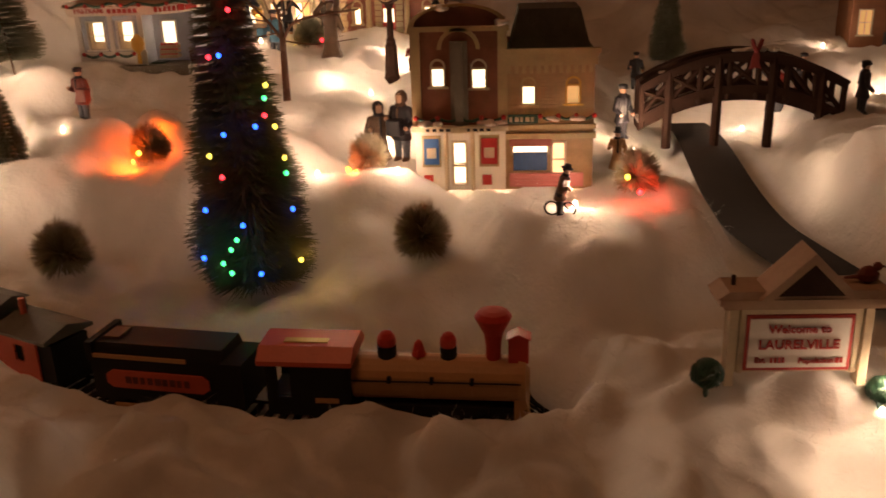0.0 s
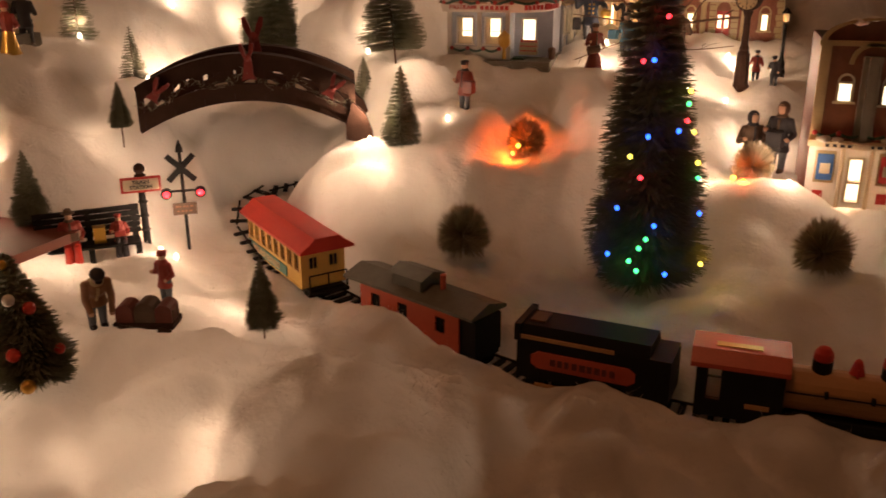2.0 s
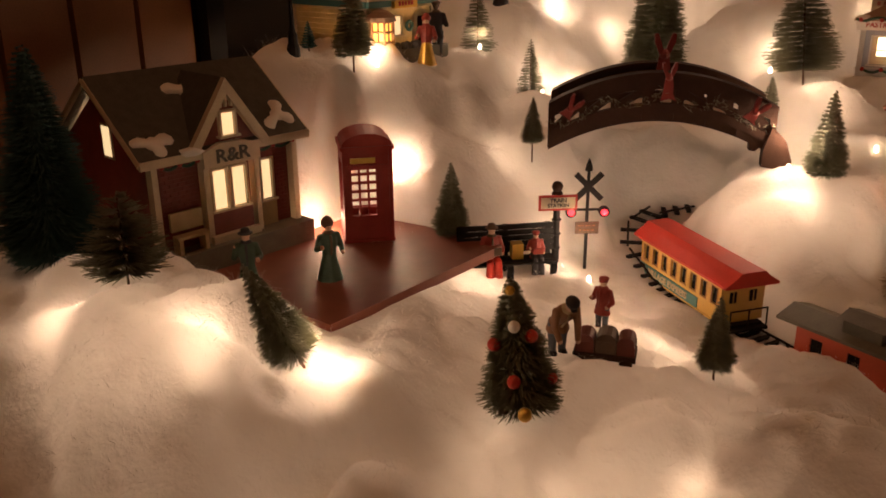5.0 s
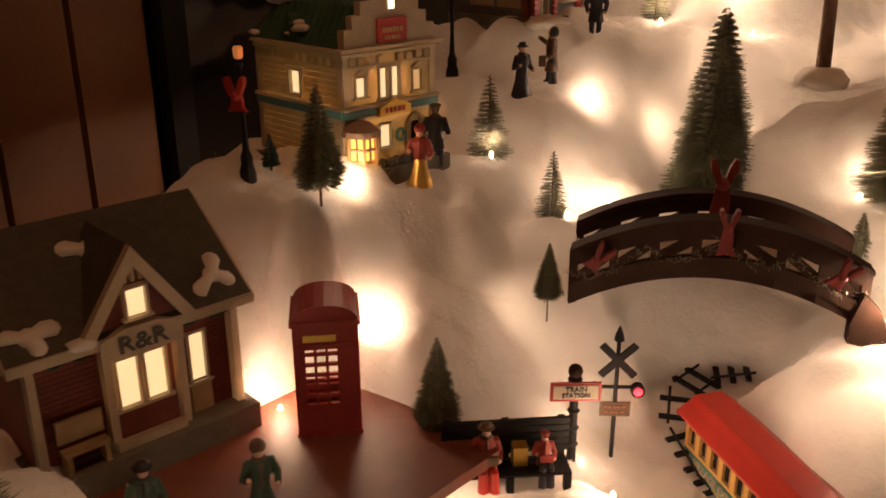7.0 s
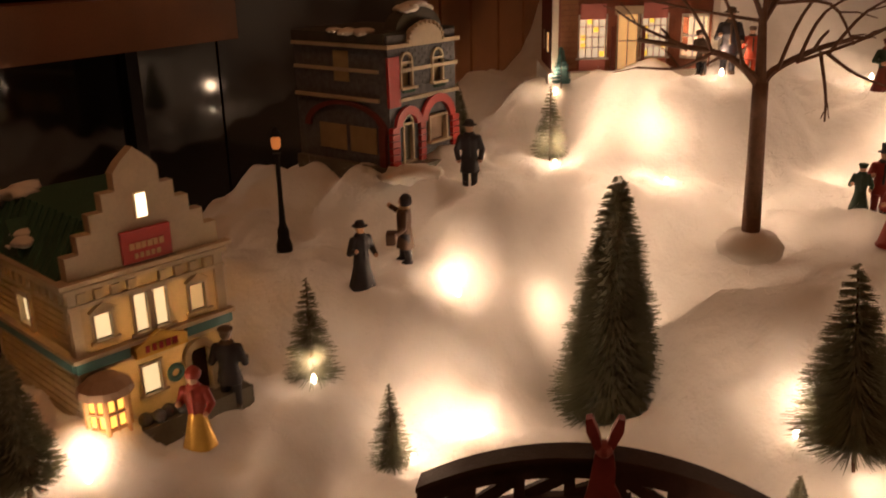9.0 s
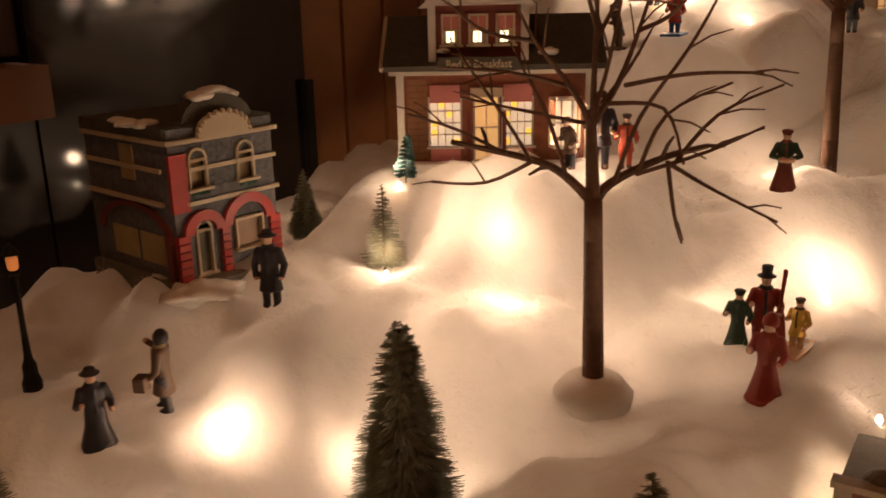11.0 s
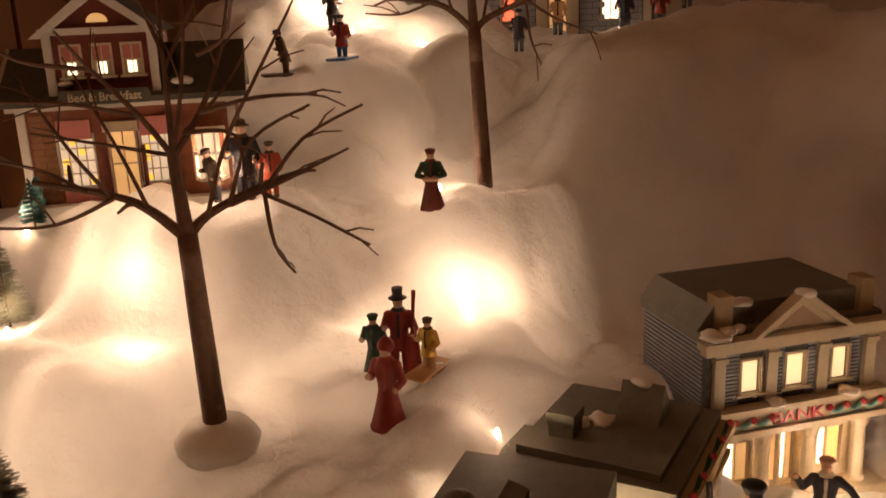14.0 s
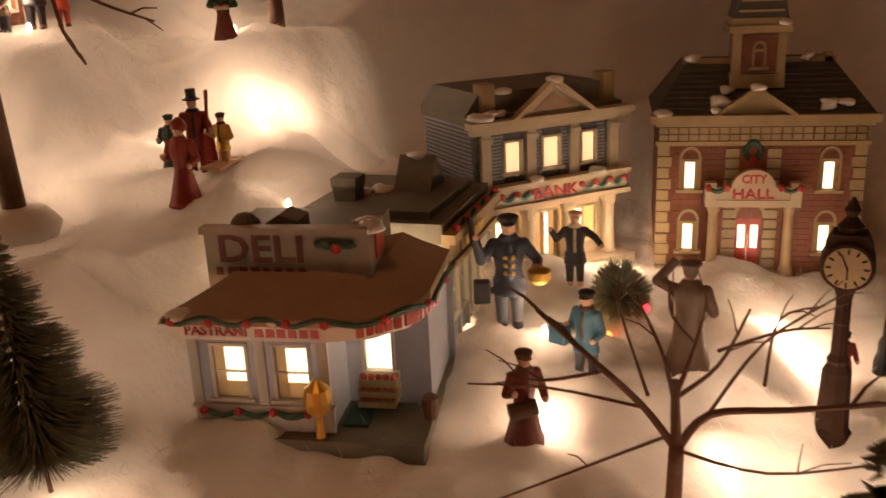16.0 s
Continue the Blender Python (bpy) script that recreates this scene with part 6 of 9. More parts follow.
    window(t, W + 0.026, 0.040, 0.036, 0.008, 0.002, CREAM, LITHOT, "shop_window", (0, 0), sill=False)
    bm = bmesh.new()
    box(bm, W + 0.008, W + 0.044, 0.0035, 0.005, 0.020, 0.040)
    part("shop_display", bm, BLUE, t, "blue window display")
    window(t, W + 0.024, 0.092, 0.012, 0.018, 0.002, TAN, LITHOT, mullion=(0, 0), arch=True)
    window(t, W + 0.070, 0.092, 0.012, 0.018, 0.002, GOLD, LITDIM, mullion=(0, 0), arch=True)
    window(t, W + 0.056, 0.014, 0.012, 0.036, 0.002, CREAM, LIT, "shop_door", (0, 1), sill=False)
    bm = bmesh.new()
    strip(bm, W - 0.001, S + 0.003, 0.132, 0.146, 0.002, 0.005)
    strip(bm, W - 0.001, S + 0.005, 0.144, 0.149, 0.002, 0.008)
    for k in range(12):
        strip(bm, W + 0.002 + k * 0.0076, W + 0.006 + k * 0.0076, 0.124, 0.132, 0.002, 0.004)
    strip(bm, W, S + 0.002, 0.066, 0.071, 0.002, 0.005)
    strip(bm, W, S + 0.002, 0.056, 0.062, 0.002, 0.007)
    part("shop_cornice", bm, TAN, t, "ochre bracketed cornice")
    bm = bmesh.new()
    prism(bm, [(0.002, 0.048), (-0.012, 0.050), (0.002, 0.062)], W + 0.004, W + 0.048)
    for v in bm.verts:
        v.co = Vector((v.co.y, v.co.x, v.co.z))
    part("awning", bm, PINK, t, "striped faded pink awning")
    bm = bmesh.new()
    strip(bm, W + 0.002, W + 0.034, 0.072, 0.081, 0.002, 0.004)
    sg = part("shop_sign", bm, DARKGREEN, t)
    bars(5, 0.028, 0.005, CREAM, sg, W + 0.018, -0.0026, 0.0765)
    garland(t, W + 0.036, S, 0.080, 0.0, 3)
    snow_blob(t, [(W + 0.05, -0.003, 0.077, 0.006), (W + 0.075, -0.003, 0.077, 0.006), (0.03, 0.004, 0.191, 0.008), (0.045, 0.004, 0.194, 0.006), (0.092, 0.0, 0.176, 0.008)])
    bm = bmesh.new()
    box(bm, W, S + 0.002, 0.01, D, 0.140, 0.144)
    prism(bm, [(W + 0.004, 0.144), (W + 0.014, 0.186), (S - 0.014, 0.186), (S - 0.002, 0.144)], 0.03, D)
    box(bm, 0.002, W - 0.002, 0.006, D, 0.166, 0.172)
    part("roof", bm, SLATE, t, "dark steep slate roof")
    bm = bmesh.new()
    box(bm, W + 0.004, S - 0.01, -0.004, 0.0015, 0.004, 0.018)
    for k in range(3):
        box(bm, W + 0.010, S - 0.03, -0.006, -0.004, 0.005 + k * 0.004, 0.007 + k * 0.004)
    part("bench", bm, PINK, t, "pink bench along the shop")
    return t


theatre()


PARAPET = mat("weathered_parapet", (0.34, 0.27, 0.20), 0.55, vary=0.25, grain=60, bump=0.4)


def deli():
    t = thing("deli_shop", -0.470, 1.125, 0.240, 1.5, "lit porcelain corner deli with blue-grey walls and brown awning", "village house", "village houses")
    W, D, H = 0.100, 0.115, 0.066
    wins = [(0.013, 0.033, 0.022, 0.056), (0.052, 0.072, 0.022, 0.056)]
    bm = bmesh.new()
    panel(bm, 0, 0.084, 0, H, 0, 0.004, wins)
    box(bm, 0, 0.004, 0.004, D, 0, H)
    box(bm, 0.004, 0.142, D - 0.004, D, 0, H)
    part("front_wall", bm, BLUEGREY, t)
    bm = bmesh.new()
    box(bm, 0.080, 0.084, 0.004, 0.040, 0, H)
    box(bm, 0.084, 0.138, 0.040, 0.044, 0, 0.020)
    box(bm, 0.084, 0.096, 0.040, 0.044, 0.020, H)
    box(bm, 0.114, 0.138, 0.040, 0.044, 0.020, H)
    box(bm, 0.096, 0.114, 0.040, 0.044, 0.054, H)
    box(bm, 0.134, 0.138, 0.044, D, 0, H)
    part("corner_wall", bm, BLUEGREY, t)
    for a, b, c, d in wins:
        window(t, (a + b) / 2, c, b - a, d - c, 0, WHITE, LITHOT, mullion=(0, 1))
        bm = bmesh.new()
        box(bm, a, b, 0.0012, 0.0026, c, c + 0.010)
        box(bm, a, a + 0.006, 0.0012, 0.0026, c, d)
        part("curtain", bm, CREAM, t, "pale half curtain")
    window(t, 0.105, 0.024, 0.017, 0.028, 0.040, WHITE, LITHOT, mullion=(0, 0))
    bm = bmesh.new()
    for k in range(3):
        box(bm, 0.094, 0.118, 0.026 - 0.002 * k, 0.040, 0.018 - 0.006 * k, 0.022 - 0.006 * k)
        for j in range(5):
            ball(bm, (0.0965 + j * 0.0048, 0.030 - 0.002 * k, 0.0235 - 0.006 * k), 0.0024, 6, 1)
    part("fruit_stand", bm, [TAN, ORANGERED], t, "wooden stand with rows of fruit")
    bm = bmesh.new()
    strip(bm, -0.002, 0.086, 0.0, 0.017, 0, 0.002)
    strip(bm, -0.003, 0.087, 0.016, 0.0185, 0, 0.004)
    for x in (0.0, 0.042, 0.081):
        strip(bm, x - 0.002, x + 0.004, 0.018, H, 0, 0.0025)
    part("trim", bm, WHITE, t, "white trim below the windows")
    garland(t, 0.006, 0.072, 0.0165, -0.004, 3, 0.004)
    # rounded cornice and awning
    def corner(bm, zs, outs, mi=0):
        edge = [(-0.006, -0.012)] + [(0.088 + 0.050 * math.sin(a), 0.038 - 0.050 * math.cos(a)) for a in [math.pi / 2 * k / 3 for k in range(4)]] + [(0.138, D)]
        c = Vector((0.07, 0.09))
        rings = []
        for z, o in zip(zs, outs):
            rings.append([bm.verts.new((*(c + (Vector(e) - c) * o), z)) for e in edge])
        for a, b in zip(rings, rings[1:]):
            for i in range(len(edge) - 1):
                bm.faces.new((a[i], a[i + 1], b[i + 1], b[i])).material_index = mi
        return rings
    bm = bmesh.new()
    r = corner(bm, (H - 0.001, H - 0.001, H + 0.010, H + 0.012, H + 0.012), (0.93, 1.0, 1.03, 1.05, 0.9))
    bm.faces.new(r[0])
    part("cornice", bm, WHITE, t, "white rounded cornice band with red sign strips")
    bm = bmesh.new()
    r = corner(bm, (H + 0.0105, H + 0.014, H + 0.024, H + 0.030), (1.06, 1.04, 0.74, 0.60))
    bm.faces.new(r[-1])
    part("awning_roof", bm, BROWNROOF, t, "sloping brown awning roof")
    bm = bmesh.new()
    box(bm, 0.006, 0.040, -0.0136, -0.0120, H + 0.002, H + 0.009)
    sg = part("sign_strip", bm, WHITE, t, "strip with red lettering")
    letters("PASTRAMI", 0.0085, RED, sg, 0.023, -0.0140, H + 0.0055)
    rim = [(-0.008 + 0.0058 * k, -0.0165) for k in range(17)] + [(0.090 + 0.055 * math.sin(a), 0.0385 - 0.055 * math.cos(a)) for a in [math.pi / 2 * k / 10 for k in range(11)]] + [(0.146, 0.05 + 0.012 * k) for k in range(5)]
    bm = bmesh.new()
    tube(bm, [(x, y, H + 0.0125 - 0.0022 * math.sin(k * 1.05)) for k, (x, y) in enumerate(rim)], 0.0019)
    part("eaves_garland", bm, DARKGREEN, t, "green garland along the awning edge")
    for k in range(1, len(rim), 4):
        bm = bmesh.new()
        ball(bm, (rim[k][0], rim[k][1] - 0.001, H + 0.012), 0.0028, 7)
        part("red_bow", bm, RED, t)
    for x0, y0, a, n, w in ((0.066, -0.0138, 0, 6, 0.040), (0.118, -0.0035, 38, 5, 0.030), (0.141, 0.032, 78, 5, 0.030)):
        cs, sn = math.cos(radians(a)), math.sin(radians(a))
        for k in range(n):
            u = w * ((k + 0.5) / n - 0.5)
            bm = bmesh.new()
            box(bm, -w / n * 0.36, w / n * 0.36, -0.0006, 0.0006, -0.0032, 0.0032)
            part("writing", bm, RED, t, at=pose(x0 + u * cs, y0 + u * sn, H + 0.0055, 0, 0, a))
    for (x, y, a, w) in ((0.134, 0.012, 52, 0.010),):
        bm = bmesh.new()
        box(bm, -w / 2, w / 2, -0.001, 0.001, -0.004, 0.004)
        part("sign_strip", bm, RED, t, "red sign strip", at=pose(x, y, H + 0.006, 0, 0, a))
    bm = bmesh.new()
    box(bm, 0.004, 0.108, 0.026, 0.032, H + 0.018, H + 0.054)
    box(bm, 0.102, 0.108, 0.032, 0.062, H + 0.018, H + 0.054)
    box(bm, 0.002, 0.110, 0.024, 0.034, H + 0.052, H + 0.056)
    sb = part("sign_board", bm, PARAPET, t, "parapet board with red deli sign")
    letters("DELI", 0.0245, MAROON, sb, 0.040, 0.0255, H + 0.042, stretch=1.15)
    bars(8, 0.060, 0.0050, MAROON, sb, 0.040, 0.0255, H + 0.0285)
    bm = bmesh.new()
    box(bm, 0.1085, 0.1095, 0.036, 0.056, H + 0.034, H + 0.050)
    part("side_sign", bm, RED, t)
    bm = bmesh.new()
    tube(bm, [(0.075 + k * 0.003, 0.0245, H + 0.046 + 0.001 * math.sin(k * 1.7)) for k in range(9)], 0.0024)
    part("swag", bm, DARKGREEN, t, "green swag")
    bm = bmesh.new()
    ball(bm, (0.088, 0.023, H + 0.044), 0.0035, 7)
    part("red_bow", bm, RED, t)
    bm = bmesh.new()
    box(bm, 0.004, 0.100, 0.032, D, H + 0.020, H + 0.044)
    part("roof", bm, GREYROOF, t)
    snow_blob(t, [(0.108, 0.034, H + 0.055, 0.007), (0.102, 0.050, H + 0.054, 0.006), (0.0, -0.010, H + 0.014, 0.006),
                  (0.02, -0.012, H + 0.012, 0.004), (0.06, -0.013, H + 0.012, 0.004)])
    bm = bmesh.new()
    ball(bm, (0.026, 0.040, H + 0.052), 0.010, 12)
    part("roof_vent", bm, GREYROOF, t, "rounded roof vent")
    bm = bmesh.new()
    prism(bm, [(0.036, H + 0.044), (0.060, H + 0.044), (0.060, H + 0.056), (0.048, H + 0.060), (0.038, H + 0.054)], 0.040, 0.062)
    part("roof_hatch", bm, GREYROOF, t, "angled roof hatch")
    bm = bmesh.new()
    lathe(bm, [(0.003, 0), (0.0026, 0.010), (0.002, 0.012), (0.0025, 0.014), (0.0072, 0.018), (0.0085, 0.024), (0.0075, 0.032), (0.003, 0.036), (0.001, 0.038)], 12, (0.080, -0.012, 0.004))
    part("topiary_urn", bm, GOLD, t, "gold-dotted round topiary on a post")
    bm = bmesh.new()
    box(bm, -0.004, 0.142, -0.012, D, -0.012, 0.001)
    part("pavement", bm, GREYROOF, t)
    bm = bmesh.new()
    box(bm, 0.088, 0.104, 0.006, 0.030, 0.001, 0.003)
    part("door_mat", bm, DARKGREEN, t, "dark green mat")
    bm = bmesh.new()
    lathe(bm, [(0.004, 0), (0.005, 0.006), (0.0055, 0.014), (0.003, 0.016)], 10, (0.140, 0.022, 0.001))
    part("barrel", bm, BARK, t)
    return t


deli()


def grey_shop():
    """The low shop behind the deli: its front looks to the bank's forecourt."""
    t = thing("grey_roofed_shop", -0.338, 1.255, 0.242, 83, "porcelain shop with flat grey-green roof and garlanded cornice", "village house", "village houses")
    W, D, H = 0.115, 0.115, 0.080
    holes = [(0.008, 0.022, 0.020, 0.055), (0.032, 0.046, 0.020, 0.055), (0.056, 0.070, 0.006, 0.055), (0.082, 0.104, 0.020, 0.055)]
    bm = bmesh.new()
    panel(bm, 0, W, 0, H, 0, 0.004, holes)
    box(bm, 0, 0.004, 0.004, D, 0, H)
    box(bm, W - 0.004, W, 0.004, D, 0, H)
    box(bm, 0, W, D - 0.004, D, 0, H)
    part("wall", bm, BLUEGREY, t)
    for a, b, c, d in holes:
        window(t, (a + b) / 2, c, b - a, d - c, 0, WHITE, LIT, mullion=(0, 1))
    bm = bmesh.new()
    for k in range(6):
        strip(bm, k * 0.0224, k * 0.0224 + 0.003, 0, 0.064, 0, 0.003)
    part("pilaster", bm, WHITE, t)
    bm = bmesh.new()
    strip(bm, -0.004, W + 0.004, 0.062, 0.066, 0, 0.008)
    strip(bm, -0.004, W + 0.004, 0.066, 0.080, 0, 0.005)
    strip(bm, -0.006, W + 0.006, 0.080, 0.087, 0, 0.010)
    part("cornice", bm, TAN, t)
    bm = bmesh.new()
    strip(bm, 0.02, 0.09, 0.067, 0.078, -0.005, 0.0012)
    sg = part("sign", bm, TAN, t, "brown shop sign")
    bars(6, 0.05, 0.006, GOLD, sg, 0.055, -0.0066, 0.0725)
    garland(t, 0.004, W - 0.004, 0.090, -0.004, 4, 0.004)
    bm = bmesh.new()
    box(bm, -0.005, W + 0.005, 0.0, D + 0.005, 0.0795, 0.094)
    box(bm, 0.004, W - 0.004, 0.012, D - 0.006, 0.094, 0.100)
    part("roof", bm, GREYROOF, t)
    bm = bmesh.new()
    lathe(bm, [(0.012, 0.098), (0.0125, 0.108), (0.014, 0.112), (0.014, 0.118), (0.004, 0.118)], 4, (0.032, 0.085, 0), turn=math.pi / 4)
    part("chimney", bm, GREYROOF, t)
    bm = bmesh.new()
    prism(bm, [(0.060, 0.098), (0.098, 0.098), (0.079, 0.125)], 0.03, 0.06)
    part("skylight", bm, GREYROOF, t)
    snow_blob(t, [(0.06, 0.07, 0.101, 0.008), (0.05, 0.08, 0.101, 0.006), (0.080, 0.045, 0.124, 0.006), (0.01, 0.02, 0.096, 0.006)])


grey_shop()


def bank():
    dx, dy = -0.216 + 0.336, 1.478 - 1.388
    t = thing("bank_building", -0.336, 1.388, 0.246, math.degrees(math.atan2(dy, dx)), "lit porcelain bank with cream columns and grey clapboard upper floor", "village house", "village houses")
    W, D = 0.150, 0.10
    ups = [(0.030, 0.045, 0.090, 0.116), (0.068, 0.084, 0.090, 0.116), (0.108, 0.122, 0.090, 0.116)]
    lows = [(0.022, 0.044, 0.012, 0.046), (0.058, 0.070, 0.006, 0.048), (0.072, 0.084, 0.006, 0.048), (0.102, 0.128, 0.012, 0.046)]
    bm = bmesh.new()
    panel(bm, 0.004, W - 0.004, 0, 0.068, 0.008, 0.004, lows)
    part("lower_wall", bm, CREAM, t)
    bm = bmesh.new()
    panel(bm, 0.002, W - 0.002, 0.068, 0.128, 0.002, 0.004, ups)
    box(bm, 0.002, 0.006, 0.006, D, 0, 0.138)
    box(bm, W - 0.006, W - 0.002, 0.006, D, 0, 0.138)
    box(bm, 0.006, W - 0.006, D - 0.004, D, 0, 0.138)
    part("upper_wall", bm, STONE, t, "grey clapboard wall")
    bm = bmesh.new()
    z = 0.082
    while z < 0.126:
        for a, b in ((0.016, 0.028), (0.047, 0.052), (0.060, 0.066), (0.086, 0.094), (0.102, 0.106), (0.124, 0.132)):
            box(bm, a, b, 0.0005, 0.0025, z, z + 0.0018)
        z += 0.0030
    tagged(part("clapboard", bm, BLUEGREY, t), kind="stuff")
    bm = bmesh.new()
    z = 0.01
    while z < 0.134:
        box(bm, 0.0008, 0.0024, 0.008, D - 0.002, z, z + 0.0022)
        z += 0.0036
    tagged(part("side_clapboard", bm, BLUEGREY, t), kind="stuff")
    for a, b, c, d in ups:
        window(t, (a + b) / 2, c, b - a, d - c, 0.001, CREAM, LIT, mullion=(0, 0))
    for a, b, c, d in lows:
        window(t, (a + b) / 2, c, b - a, d - c, 0.008, CREAM, LITDIM, "lower_window" if c > 0.01 else "door", (1, 0), sill=False)
        bm = bmesh.new()
        box(bm, a + 0.001, a + (b - a) * 0.42, 0.0095, 0.0105, c + 0.002, d - 0.002)
        part("lit_curtain", bm, LITHOT, t)
    for x in (0.006, 0.050, 0.094, 0.136):
        bm = bmesh.new()
        strip(bm, x, x + 0.009, 0.080, 0.128, 0.002, 0.004)
        strip(bm, x - 0.001, x + 0.010, 0.118, 0.122, 0.002, 0.006)
        part("pilaster", bm, CREAM, t)
    for x in (0.010, 0.050, 0.092, 0.136):
        bm = bmesh.new()
        lathe(bm, [(0.0075, 0.0), (0.0075, 0.004), (0.006, 0.006), (0.0055, 0.048), (0.0075, 0.053), (0.008, 0.058)], 12, (x, -0.001, 0))
        part("column", bm, CREAM, t, smooth=False)
    bm = bmesh.new()
    strip(bm, -0.004, W + 0.004, 0.058, 0.063, 0.002, 0.012)
    strip(bm, -0.002, W + 0.002, 0.063, 0.076, 0.002, 0.009)
    strip(bm, -0.004, W + 0.004, 0.076, 0.081, 0.002, 0.012)
    strip(bm, -0.004, W + 0.004, 0.126, 0.131, 0.002, 0.008)
    strip(bm, -0.007, W + 0.007, 0.131, 0.137, 0.002, 0.012)
    part("cornice", bm, CREAM, t)
    letters("BANK", 0.0135, RED, t, 0.075, -0.0078, 0.0695, "red letters on the frieze", stretch=1.25)
    garland(t, 0.004, 0.050, 0.073, -0.007, 3, 0.005, TEAL)
    garland(t, 0.100, 0.146, 0.073, -0.007, 3, 0.005, TEAL)
    bm = bmesh.new()
    prism(bm, [(0.038, 0.137), (0.112, 0.137), (0.075, 0.165)], -0.004, 0.004, 0)
    for s in (-1, 1):
        p = [(0.075 + s * 0.042, 0.137), (0.075 + s * 0.036, 0.137), (0.075, 0.161), (0.075, 0.168)]
        prism(bm, p, -0.010, -0.004, 0)
    prism(bm, [(0.055, 0.141), (0.095, 0.141), (0.075, 0.156)], -0.0046, -0.004, 1)
    part("pediment", bm, [CREAM, BROWNROOF], t)
    bm = bmesh.new()
    box(bm, -0.002, W + 0.002, 0.003, D, 0.132, 0.140)
    prism(bm, [(-0.002, 0.140), (0.012, 0.158), (W - 0.012, 0.158), (W + 0.002, 0.140)], 0.012, D)
    part("roof", bm, GREYROOF, t)
    bm = bmesh.new()
    for x in (0.012, W - 0.016):
        box(bm, x, x + 0.012, 0.006, 0.022, 0.137, 0.166)
    part("chimney", bm, TAN, t)
    snow_blob(t, [(0.006, 0.0, 0.140, 0.008), (0.016, 0.0, 0.142, 0.006), (0.028, 0.004, 0.141, 0.006), (0.076, -0.006, 0.166, 0.006), (0.055, -0.008, 0.083, 0.006), (0.118, -0.008, 0.083, 0.006),
                  (0.040, -0.001, 0.088, 0.003), (0.034, 0.012, 0.158, 0.006)])
    bm = bmesh.new()
    box(bm, -0.006, W + 0.006, -0.016, 0.008, -0.012, 0.002)
    part("step", bm, CREAM, t)


bank()


def hall():
    t = thing("town_hall", -0.184, 1.452, 0.232, 0.0, "lit porcelain town hall of brick with tan stone corners", "village house", "village houses")
    W, D, H = 0.168, 0.11, 0.118
    wins = [(0.020, 0.034, 0.020, 0.040), (0.020, 0.034, 0.066, 0.086), (0.134, 0.148, 0.066, 0.086), (0.134, 0.148, 0.020, 0.040)]
    door = (0.068, 0.088, 0.004, 0.044)
    bm = bmesh.new()
    panel(bm, 0, W, 0, H, 0, 0.004, wins + [door])
    box(bm, 0, 0.004, 0.004, D, 0, H)
    box(bm, W - 0.004, W, 0.004, D, 0, H)
    box(bm, 0.004, W - 0.004, D - 0.004, D, 0, H)
    part("wall", bm, BRICK, t)
    bricks(t, 0.012, 0.056, 0.004, 0.096, 0, BRICK, wins)
    bricks(t, 0.102, W - 0.012, 0.004, 0.096, 0, BRICK, wins)
    for a, b, c, d in wins:
        window(t, (a + b) / 2, c, b - a, d - c, 0, TAN, LITHOT, mullion=(0, 0), arch=True, proud=0.0026)
        bm = bmesh.new()
        box(bm, a, a + 0.003, 0.001, 0.0027, c, d)
        box(bm, b - 0.003, b, 0.001, 0.0027, c, d)
        part("curtain", bm, TAN, t)
    bm = bmesh.new()
    for x in (-0.001, W - 0.011):
        z, k = 0.0, 0
        while z < 0.098:
            o = 0.002 if k % 2 else 0.0
            box(bm, x + (0 if x < 0.01 else o), x + 0.012 - (o if x < 0.01 else 0), -0.003, 0.002, z + 0.0006, z + 0.0078)
            z += 0.0082
            k += 1
    part("quoin", bm, TAN, t, "tan stone corner block")
    bm = bmesh.new()
    strip(bm, -0.003, W + 0.003, 0.098, 0.101, 0, 0.004)
    z = 0.1015
    for row in range(2):
        x = 0.0
        while x < W:
            box(bm, x, min(W, x + 0.0072), -0.003, 0.0, z, z + 0.0042)
            x += 0.0084
        z += 0.0050
    strip(bm, -0.004, W + 0.004, 0.1115, 0.1145, 0, 0.005)
    strip(bm, -0.008, W + 0.008, 0.1145, 0.120, 0, 0.010)
    part("cornice", bm, TAN, t)
    bm = bmesh.new()
    for x0 in (0.056, 0.090):
        z, k = 0.0, 0
        while z < 0.096:
            box(bm, x0, x0 + 0.011, -0.004, 0.001, z + 0.0006, z + 0.0068)
            z += 0.0074
    part("door_stone", bm, TAN, t)
    bm = bmesh.new()
    n = 10
    for k in range(n):
        a0, a1 = math.pi * k / n, math.pi * (k + 1) / n
        for r0, r1 in ((0.011, 0.0145),):
            prism(bm, [(0.078 + r0 * math.cos(a0), 0.045 + r0 * math.sin(a0)), (0.078 + r1 * math.cos(a0), 0.045 + r1 * math.sin(a0)),
                       (0.078 + r1 * math.cos(a1), 0.045 + r1 * math.sin(a1)), (0.078 + r0 * math.cos(a1), 0.045 + r0 * math.sin(a1))], -0.0045, 0.001)
    part("door_arch", bm, TAN, t)
    bm = bmesh.new()
    box(bm, 0.068, 0.0776, 0.0005, 0.0025, 0.004, 0.044)
    box(bm, 0.0784, 0.088, 0.0005, 0.0025, 0.004, 0.044)
    dr = part("door", bm, RED, t, "red double door with lit panes")
    for a in (0.0698, 0.0806):
        bm = bmesh.new()
        box(bm, a, a + 0.0056, -0.0005, 0.0005, 0.022, 0.039)
        part("pane", bm, LITHOT, dr)
